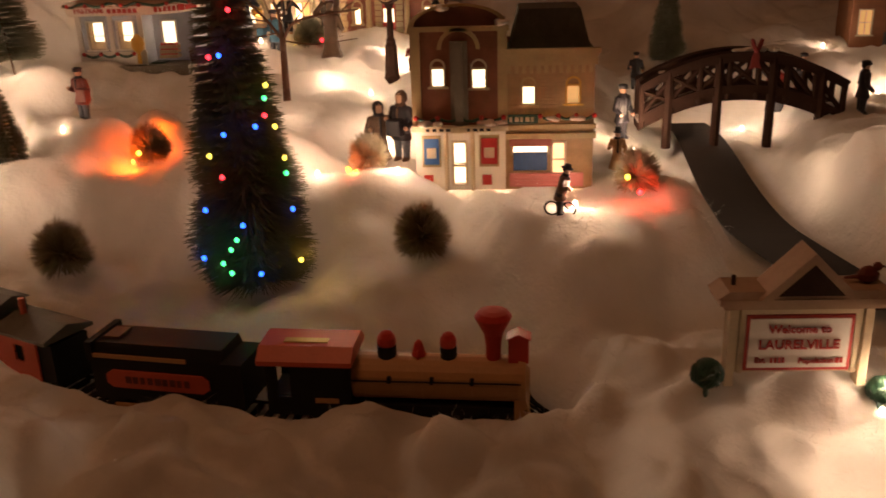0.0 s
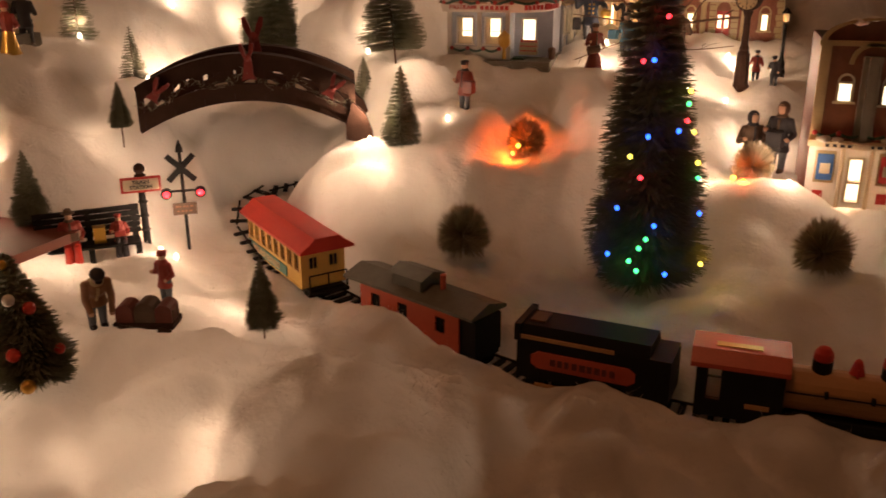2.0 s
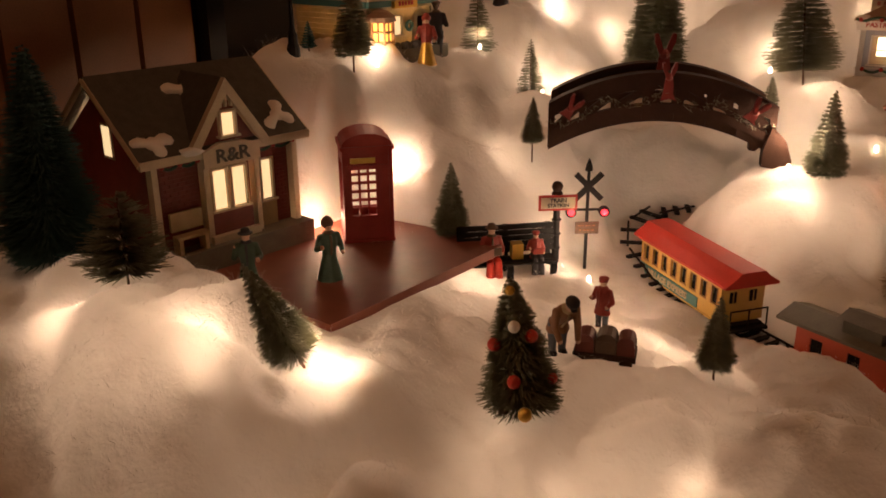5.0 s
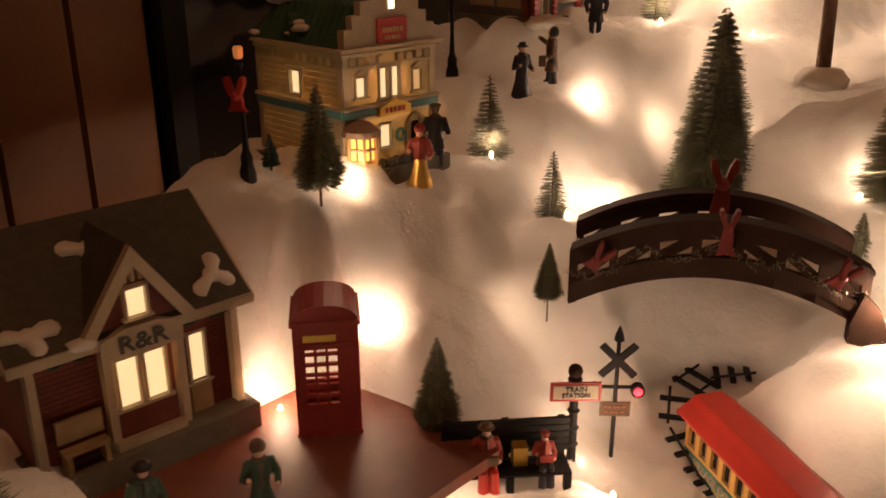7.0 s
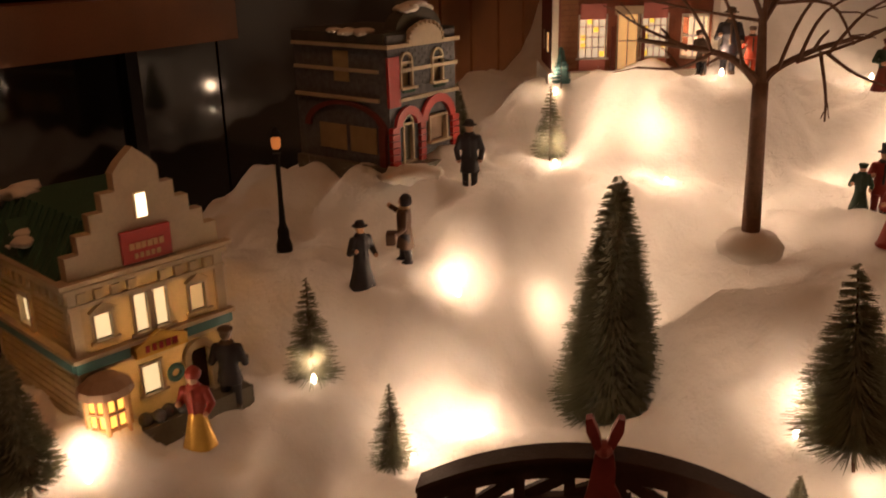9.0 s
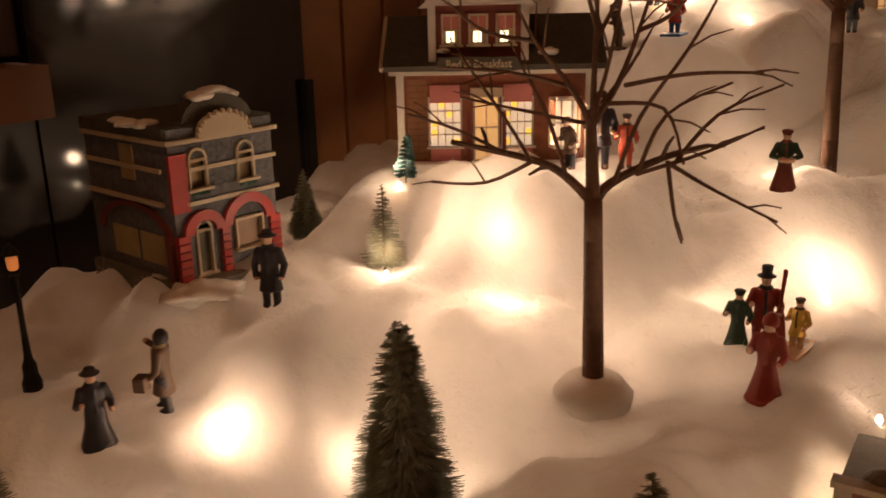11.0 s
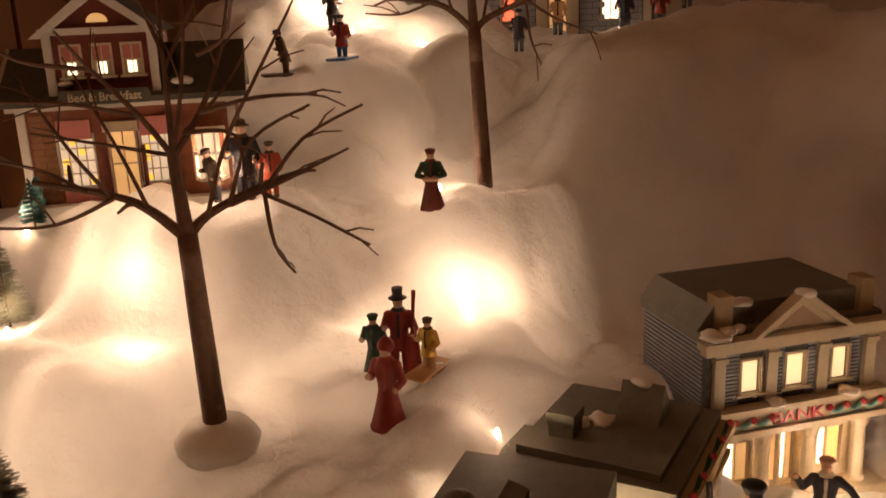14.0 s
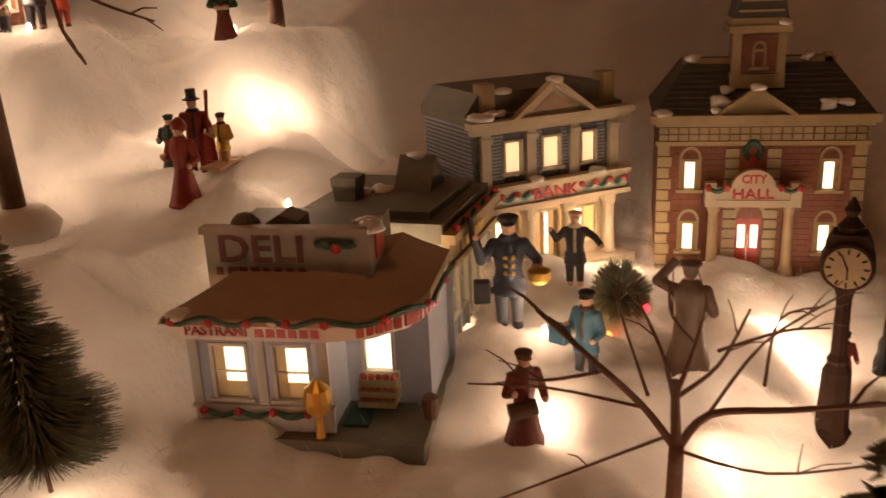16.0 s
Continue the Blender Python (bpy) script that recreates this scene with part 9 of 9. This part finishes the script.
    v = [(-0.004, 0.006, 0.113), (W + 0.004, 0.006, 0.113), (W + 0.004, D + 0.004, 0.113), (-0.004, D + 0.004, 0.113), (0.018, 0.006, 0.150), (W - 0.018, 0.006, 0.150), (W - 0.018, D - 0.02, 0.150), (0.018, D - 0.02, 0.150)]
    v = [bm.verts.new(c) for c in v]
    for f in ((0, 1, 5, 4), (1, 2, 6, 5), (2, 3, 7, 6), (3, 0, 4, 7), (4, 5, 6, 7), (3, 2, 1, 0)):
        bm.faces.new([v[i] for i in f])
    part("roof", bm, GREENROOF, t, "green hipped roof")
    bm = bmesh.new()
    for k in range(12):
        y = 0.010 + k * 0.0102
        rod(bm, (-0.002, y, 0.115), (0.018, min(y, D - 0.024), 0.151), 0.0014, n=5)
    tagged(part("roof_rib", bm, GREENROOF, t), kind="stuff")
    bm = bmesh.new()
    prism(bm, [(0.045, 0.118), (0.075, 0.118), (0.060, 0.142)], -0.004, 0.016)
    for q in bm.verts:
        q.co = Vector((q.co.y + 0.001, q.co.x + 0.015, q.co.z))
    part("dormer", bm, GREENROOF, t)
    snow_blob(t, [(0.002, 0.062, 0.128, 0.007), (0.006, 0.072, 0.132, 0.006), (0.002, 0.078, 0.122, 0.005), (0.020, 0.11, 0.150, 0.010), (0.03, 0.12, 0.15, 0.009), (0.0, D, 0.118, 0.006)])
    bm = bmesh.new()
    for k in range(16):
        a = 2 * math.pi * k / 16
        ball(bm, (0.066 + 0.005 * math.cos(a), -0.003, 0.026 + 0.005 * math.sin(a)), 0.0022, 6)
    part("wreath", bm, TEAL, t, "teal wreath")
    bm = bmesh.new()
    for k in range(5):
        ball(bm, (0.034 + 0.009 * k, -0.012 - 0.003 * (k % 2), 0.004), 0.0055, 8)
    part("planting", bm, STONE, t, "low dark shrubs by the wall", smooth=True)
    bm = bmesh.new()
    box(bm, -0.012, W + 0.006, -0.020, D, -0.02, 0.001)
    part("base", bm, GREYROOF, t)


inn()


def royal():
    t = thing("red_arched_house", -0.972, 1.118, 0.398, 84, "dark stone porcelain house with red arches and snowy cornice", "village house", "village houses")
    W, D, H = 0.104, 0.13, 0.128
    ups = [(0.018, 0.032, 0.078, 0.100), (0.066, 0.080, 0.078, 0.100)]
    lows = [(0.018, 0.034, 0.0, 0.046), (0.058, 0.086, 0.018, 0.046)]
    bm = bmesh.new()
    panel(bm, 0, W, 0, H, 0, 0.004, ups + lows)
    box(bm, 0, 0.004, 0.004, D, 0, H)
    box(bm, W - 0.004, W, 0.004, D, 0, H)
    box(bm, 0.004, W - 0.004, D - 0.004, D, 0, H)
    part("wall", bm, STONE, t, "grey moulded stone wall")
    bricks(t, 0.016, W - 0.004, 0.074, 0.118, 0, STONE, [(a - 0.003, b + 0.003, c - 0.003, d + 0.009) for a, b, c, d in ups], 0.0040, 0.010)
    bm = bmesh.new()
    for cx, r in ((0.026, 0.017), (0.072, 0.024)):
        for k in range(12):
            a0, a1 = math.pi * k / 12, math.pi * (k + 1) / 12
            prism(bm, [(cx + q * math.cos(a), 0.040 + q * math.sin(a) * 0.95) for a, q in ((a0, r - 0.006), (a0, r + 0.003), (a1, r + 0.003), (a1, r - 0.006))], -0.004, 0.001)
    for a, b in ((-0.001, 0.010), (0.042, 0.050), (0.094, W + 0.001)):
        z = 0.0
        while z < 0.040:
            box(bm, a, b, -0.004, 0.001, z + 0.0004, z + 0.0062)
            z += 0.0068
    strip(bm, -0.002, 0.014, 0.060, 0.108, 0, 0.003)
    part("red_stone", bm, RED, t, "red stone of arch or pier")
    bm = bmesh.new()
    box(bm, -0.004, 0.001, 0.004, 0.012, 0, 0.04)
    for k in range(12):
        a0, a1 = math.pi * k / 12, math.pi * (k + 1) / 12
        q = [(0.060 + r * math.cos(a), 0.034 + r * 0.5 * math.sin(a)) for a, r in ((a0, 0.050), (a0, 0.058), (a1, 0.058), (a1, 0.050))]
        vs = [bm.verts.new((-0.003, u, z)) for u, z in q] + [bm.verts.new((0.001, u, z)) for u, z in q]
        for f in ((0, 1, 2, 3), (7, 6, 5, 4), (0, 4, 5, 1), (1, 5, 6, 2), (2, 6, 7, 3), (3, 7, 4, 0)):
            bm.faces.new([vs[i] for i in f])
    part("side_arch", bm, MAROON, t)
    bm = bmesh.new()
    for u0, u1 in ((0.018, 0.054), (0.060, 0.098)):
        box(bm, -0.001, 0.0005, u0, u1, 0.012, 0.038)
    part("side_window", bm, TAN, t, "dull tan side windows")
    bm = bmesh.new()
    box(bm, -0.0015, 0.0005, 0.052, 0.072, 0.082, 0.112)
    part("side_medallion", bm, TAN, t, "tan oval medallion")
    for a, b, c, d in ups:
        window(t, (a + b) / 2, c, b - a, d - c, 0, CREAM, TAN, mullion=(0, 0), arch=True, proud=0.003)
        bm = bmesh.new()
        for k in range(5):
            ball(bm, (a + (b - a) * k / 4, -0.004, c - 0.004), 0.0022, 6)
        part("window_box", bm, DARKGREEN, t)
    window(t, 0.026, 0.004, 0.012, 0.036, 0, CREAM, GREYROOF, "door", (0, 0), arch=True)
    window(t, 0.072, 0.018, 0.026, 0.024, 0, CREAM, BROWNROOF, "shop_window", (0, 0), proud=0.003)
    bm = bmesh.new()
    for z, o in ((0.064, 0.003), (0.092, 0.0022), (0.116, 0.004)):
        strip(bm, 0.012 if z < 0.1 else -o, W + o, z, z + 0.0035, 0, o)
        box(bm, -o, 0, 0.0 if z > 0.1 else 0.012, D, z, z + 0.0035)
    n = 12
    prism(bm, [(0.030, 0.118)] + [(0.053 - 0.026 * math.cos(math.pi * k / n), 0.120 + 0.017 * math.sin(math.pi * k / n)) for k in range(n + 1)] + [(0.076, 0.118)], -0.005, 0.003)
    for k in range(13):
        a = math.pi * k / 12
        ball(bm, (0.053 - 0.026 * math.cos(a), -0.004, 0.121 + 0.017 * math.sin(a)), 0.0026, 6)
    part("cornice", bm, CREAM, t, "cream scalloped cornice")
    bm = bmesh.new()
    box(bm, -0.003, W + 0.003, 0.002, D, 0.120, 0.130)
    prism(bm, [(-0.003, 0.130), (0.018, 0.132)] + [(0.053 - 0.034 * math.cos(math.pi * k / n), 0.132 + 0.020 * math.sin(math.pi * k / n)) for k in range(1, n)] + [(0.088, 0.132), (W + 0.003, 0.130)], 0.004, 0.02)
    part("roof", bm, SLATE, t)
    snow_blob(t, [(0.040, 0.012, 0.150, 0.009), (0.054, 0.012, 0.153, 0.010), (0.068, 0.012, 0.150, 0.009), (0.0, 0.03, 0.131, 0.008), (-0.002, 0.05, 0.131, 0.008), (0.0, 0.07, 0.131, 0.006)])
    snow_blob(t, [(0.006, -0.022, -0.004, 0.020), (0.016, -0.026, -0.004, 0.016), (-0.006, -0.016, -0.004, 0.016)], "snow_bank")
    bm = bmesh.new()
    box(bm, -0.006, W + 0.006, -0.018, D, -0.02, 0.001)
    part("base", bm, GREYROOF, t)


royal()


PALEPANE = glow_mat("pale_lit_pane", (1.0, 0.76, 0.52), 0.45)
YELLOWPANE = glow_mat("yellow_pane", (1.0, 0.62, 0.08), 0.8)


def guest_house():
    t = thing("guest_house", -0.902, 1.330, 0.470, 32.6, "lit porcelain guest house with red brick front and dark gabled roof", "village house", "village houses")
    W, D, E = 0.205, 0.125, 0.088
    holes = [(0.034, 0.066, 0.016, 0.062), (0.082, 0.106, 0.002, 0.066), (0.112, 0.142, 0.016, 0.062), (0.160, 0.194, 0.016, 0.060)]
    bm = bmesh.new()
    panel(bm, 0, W, 0, E, 0, 0.004, holes)
    box(bm, W - 0.004, W, 0.004, D, 0, E)
    box(bm, 0.0, W, D - 0.004, D, 0, E)
    part("front_wall", bm, BRICK, t)
    bm = bmesh.new()
    prism(bm, [(0.004, 0), (D, 0), (D, E), (D / 2, 0.128), (0.004, E)], 0.0, 0.004)
    for v in bm.verts:
        v.co = Vector((v.co.y, v.co.x, v.co.z))
    side = part("side_wall", bm, MAROON, t, "dark maroon side wall")
    for u, z in ((0.045, 0.020), (0.085, 0.020), (0.055, 0.080)):
        bm = bmesh.new()
        box(bm, -0.001, 0.0, u - 0.006, u + 0.006, z, z + 0.022)
        part("side_window", bm, CREAM if u > 0.08 else LITDIM, side)
    bricks(t, 0.010, 0.032, 0.004, 0.082, 0, RUST, holes, 0.006, 0.022)
    bricks(t, 0.144, 0.158, 0.004, 0.082, 0, BRICK, holes)
    for a, b, c, d in (holes[0], holes[2]):
        wd = window(t, (a + b) / 2, c, b - a, d - c, 0, WHITE, PALEPANE, mullion=(3, 3))
        rng = random.Random(int(a * 1e4))
        for k in range(5):
            x, z = a + 0.0045 + (b - a) * 0.25 * rng.randrange(4) - 0.003, c + (d - c) * (0.2 * k + 0.02)
            bm = bmesh.new()
            box(bm, x, x + 0.006, 0.0018, 0.0027, z, z + 0.006)
            part("lit_pane", bm, YELLOWPANE, wd)
        bm = bmesh.new()
        box(bm, a, b, -0.003, -0.001, d - 0.003, d + 0.014)
        part("awning", bm, PINK, t, "pink window head")
        bm = bmesh.new()
        strip(bm, a, b, 0.002, 0.014, 0, 0.003)
        part("panel", bm, PINK, t, "pink panel under the window")
    a, b, c, d = holes[1]
    window(t, (a + b) / 2, c, b - a, d - c, 0, CREAM, LITDIM, "door", (1, 1), sill=False)
    bm = bmesh.new()
    strip(bm, a - 0.005, b + 0.005, 0.064, 0.073, 0, 0.006)
    for x in (a - 0.009, b + 0.005):
        strip(bm, x, x + 0.004, 0.0, 0.050, 0, 0.004, 1)
    part("door_surround", bm, [CREAM, MAROON], t)
    a, b, c, d = holes[3]
    bm = bmesh.new()
    for z in (c - 0.002, (c + d) / 2, d):
        prism(bm, [(a, -0.0), (a + 0.006, -0.014), (b - 0.006, -0.014), (b, 0.0)], z, z + 0.003)
    for v in bm.verts:
        v.co = Vector((v.co.x, v.co.z, v.co.y))
    bay = part("bay_window", bm, WHITE, t, "white bay window")
    for x in (a, a + 0.011, a + 0.0225, b - 0.002):
        y = 0.0 if x in (a, b - 0.002) else -0.014
        bm = bmesh.new()
        box(bm, x, x + 0.002, y - 0.001, y + 0.001, c, d)
        part("glazing_bar", bm, WHITE, bay)
    bm = bmesh.new()
    box(bm, a + 0.006, b - 0.006, -0.0125, -0.0115, c, d)
    part("pane", bm, PALEPANE, bay)
    bm = bmesh.new()
    for x in (-0.001, W - 0.007):
        strip(bm, x, x + 0.008, 0, E, 0, 0.003)
    strip(bm, -0.008, W + 0.008, E - 0.002, E + 0.006, 0, 0.010)
    part("trim", bm, WHITE, t, "white trim")
    for s, name in ((0, "front_roof"), (1, "back_roof")):
        bm = bmesh.new()
        ya, yb = (-0.012, D / 2) if s == 0 else (D / 2, D + 0.012)
        za, zb = (E + 0.002, 0.134) if s == 0 else (0.134, E + 0.002)
        v = [(-0.014, ya, za), (W + 0.014, ya, za), (W + 0.014, yb, zb), (-0.014, yb, zb)]
        lo = [bm.verts.new(c) for c in v]
        hi = [bm.verts.new((c[0], c[1], c[2] + 0.005)) for c in v]
        for f in ((lo[3], lo[2], lo[1], lo[0]), tuple(hi), (lo[0], lo[1], hi[1], hi[0]), (lo[1], lo[2], hi[2], hi[1]), (lo[2], lo[3], hi[3], hi[2]), (lo[3], lo[0], hi[0], hi[3])):
            bm.faces.new(f)
        part(name, bm, SLATE, t, "dark slate roof")
    bm = bmesh.new()
    for ya, yb in ((-0.012, D / 2), (D + 0.012, D / 2)):
        rod(bm, (-0.015, ya, E + 0.004), (-0.015, yb, 0.137), 0.0028, n=6)
    part("verge", bm, CREAM, t)
    # gabled bedroom storey
    gx, gw = 0.086, 0.050
    up = [(gx - 0.036, gx - 0.020, 0.114, 0.140), (gx - 0.008, gx + 0.008, 0.114, 0.140), (gx + 0.020, gx + 0.036, 0.114, 0.140)]
    bm = bmesh.new()
    panel(bm, gx - gw, gx + gw, 0.094, 0.150, -0.002, 0.004, up)
    prism(bm, [(gx - gw, 0.150), (gx + gw, 0.150), (gx, 0.184)], -0.002, 0.002)
    for x in (gx - gw, gx + gw - 0.004):
        box(bm, x, x + 0.004, 0.002, D - 0.01, 0.094, 0.150)
    part("gable_storey", bm, MAROON, t)
    for a, b, c, d in up:
        wd = window(t, (a + b) / 2, c, b - a, d - c, -0.002, CREAM, TAN, mullion=(1, 1))
        bm = bmesh.new()
        box(bm, a, b, -0.0012, 0.0004, c + 0.014, d)
        part("blind", bm, PINK, wd, "pink blind")
        bm = bmesh.new()
        box(bm, a + 0.003, b - 0.005, -0.0010, 0.0006, c + 0.002, c + 0.012)
        part("lit_pane", bm, LITHOT, wd)
    bm = bmesh.new()
    for x in (gx - gw - 0.002, gx + gw - 0.006):
        strip(bm, x, x + 0.008, 0.094, 0.152, -0.002, 0.004)
    strip(bm, gx - gw - 0.004, gx + gw + 0.004, 0.150, 0.156, -0.002, 0.006)
    for s in (-1, 1):
        prism(bm, [(gx + s * (gw + 0.012), 0.148), (gx + s * (gw + 0.002), 0.148), (gx, 0.182), (gx, 0.192)], -0.012, -0.004)
    part("gable_trim", bm, WHITE, t)
    bm = bmesh.new()
    prism(bm, [(gx - 0.010, 0.160)] + [(gx - 0.010 * math.cos(math.pi * k / 8), 0.160 + 0.008 * math.sin(math.pi * k / 8)) for k in range(1, 8)] + [(gx + 0.010, 0.160)], -0.0035, -0.002)
    part("fanlight", bm, LITDIM, t, "small amber fanlight")
    bm = bmesh.new()
    for s in (-1, 1):
        prism(bm, [(gx + s * (gw + 0.010), 0.151), (gx + s * (gw + 0.004), 0.151), (gx, 0.186), (gx, 0.193)], -0.004, D - 0.01)
    part("gable_roof", bm, SLATE, t)
    bm = bmesh.new()
    prism(bm, [(gx - 0.040, 0.090), (gx + 0.040, 0.090), (gx + 0.043, 0.0965), (gx + 0.040, 0.103), (gx - 0.040, 0.103), (gx - 0.043, 0.0965)], -0.016, -0.011)
    sg = part("name_board", bm, SLATE, t, "dark name board with pale letters")
    letters("Bed & Breakfast", 0.0105, CREAM, sg, gx, -0.0166, 0.0965)
    snow_blob(t, [(0.05, 0.0, 0.108, 0.006), (0.16, 0.002, 0.106, 0.008), (gx, -0.006, 0.192, 0.006)])
    bm = bmesh.new()
    for k in range(9):
        ball(bm, (0.010 + 0.001 * (k % 2), -0.012 + 0.002 * (k % 3), 0.004 + 0.0028 * k), 0.0062 - 0.0004 * k, 7)
    part("clipped_shrub", bm, TEAL, t, "teal clipped shrub by the wall", smooth=True)
    bm = bmesh.new()
    box(bm, -0.006, W + 0.006, -0.016, D, -0.02, 0.001)
    part("base", bm, SNOWCAP, t)


guest_house()
bpy.data.objects["guest_house"].scale = (0.88, 0.9, 0.96)


def stone_house():
    t = thing("stone_chapel_house", -0.70, 1.90, 0.583, 6, "grey stone porcelain house with white corners and arched lit windows", "village house", "village houses")
    W, D, H = 0.235, 0.12, 0.120
    wins = [(0.046, 0.062, 0.020, 0.046), (0.176, 0.196, 0.018, 0.052)]
    door = (0.108, 0.130, 0.0, 0.048)
    bm = bmesh.new()
    panel(bm, 0, W, 0, H, 0, 0.004, wins + [door])
    box(bm, 0, 0.004, 0.004, D, 0, H)
    box(bm, W - 0.004, W, 0.004, D, 0, H)
    box(bm, 0, W, D - 0.004, D, 0, H)
    part("wall", bm, STONE, t, "grey stone wall")
    bricks(t, 0.010, 0.090, 0.002, 0.11, 0, BLUEGREY, wins, 0.0075, 0.016, 0.001)
    bricks(t, 0.148, W - 0.010, 0.002, 0.11, 0, BLUEGREY, wins, 0.0075, 0.016, 0.001)
    window(t, 0.054, 0.020, 0.016, 0.026, 0, CREAM, LITRED, mullion=(0, 0), arch=True)
    window(t, 0.186, 0.018, 0.020, 0.034, 0, CREAM, LITHOT, mullion=(1, 0), arch=True)
    bm = bmesh.new()
    strip(bm, 0.092, 0.106, 0, 0.070, 0, 0.006)
    strip(bm, 0.132, 0.146, 0, 0.070, 0, 0.006)
    strip(bm, 0.088, 0.150, 0.066, 0.076, 0, 0.010)
    strip(bm, -0.002, 0.008, 0, H, 0, 0.003)
    strip(bm, W - 0.008, W + 0.002, 0, H, 0, 0.003)
    strip(bm, -0.006, W + 0.006, H - 0.006, H, 0, 0.008)
    part("trim", bm, CREAM, t, "cream surround")
    window(t, 0.119, 0.0, 0.022, 0.048, 0, TAN, LITDIM, "door", (2, 3), sill=False)
    bm = bmesh.new()
    prism(bm, [(-0.008, H), (W + 0.008, H), (W - 0.02, H + 0.04), (0.02, H + 0.04)], 0.0, D)
    part("roof", bm, SLATE, t)


stone_house()


def corner_house():
    t = thing("orange_roofed_house", 0.632, 1.47, 0.198, -8, "cream porcelain house with orange-red roof and lit windows", "village house", "village houses")
    W, D, H = 0.16, 0.11, 0.085
    wins = [(0.012, 0.030, 0.022, 0.060), (0.062, 0.076, 0.030, 0.062), (0.084, 0.098, 0.030, 0.062), (0.106, 0.120, 0.030, 0.062)]
    bm = bmesh.new()
    panel(bm, 0, W, 0, H, 0, 0.004, wins)
    box(bm, 0, 0.004, 0.004, D, 0, H)
    box(bm, W - 0.004, W, 0.004, D, 0, H)
    box(bm, 0, W, D - 0.004, D, 0, H)
    part("wall", bm, RUST, t)
    for a, b, c, d in wins:
        window(t, (a + b) / 2, c, b - a, d - c, 0, CREAM, LITDIM if a < 0.02 else LIT, mullion=(1, 1))
    bm = bmesh.new()
    strip(bm, 0.050, 0.134, 0.0, 0.026, 0, 0.004)
    part("plinth", bm, STONE, t)
    bm = bmesh.new()
    prism(bm, [(-0.012, H - 0.002), (W + 0.012, H - 0.002), (W - 0.01, H + 0.05), (0.01, H + 0.05)], -0.014, D)
    part("roof", bm, ORANGERED, t, "orange-red roof")


corner_house()

for house, bx, by, bz, watts in (("stepped_gable_inn", 0.056, 0.06, 0.066, 0.30), ("town_hall", 0.084, 0.05, 0.07, 0.4), ("bank_building", 0.075, 0.05, 0.07, 0.45), ("theatre_and_shop", 0.05, 0.05, 0.06, 0.12),
                                 ("theatre_and_shop", 0.145, 0.055, 0.07, 0.22), ("guest_house", 0.10, 0.06, 0.055, 0.4), ("deli_shop", 0.055, 0.06, 0.04, 0.3), ("grey_roofed_shop", 0.055, 0.055, 0.045, 0.3),
                                 ("railway_station", 0.085, 0.07, 0.06, 0.4), ("stone_chapel_house", 0.11, 0.06, 0.06, 0.4)):
    house_bulb(house, bx, by, bz, 3 * watts)
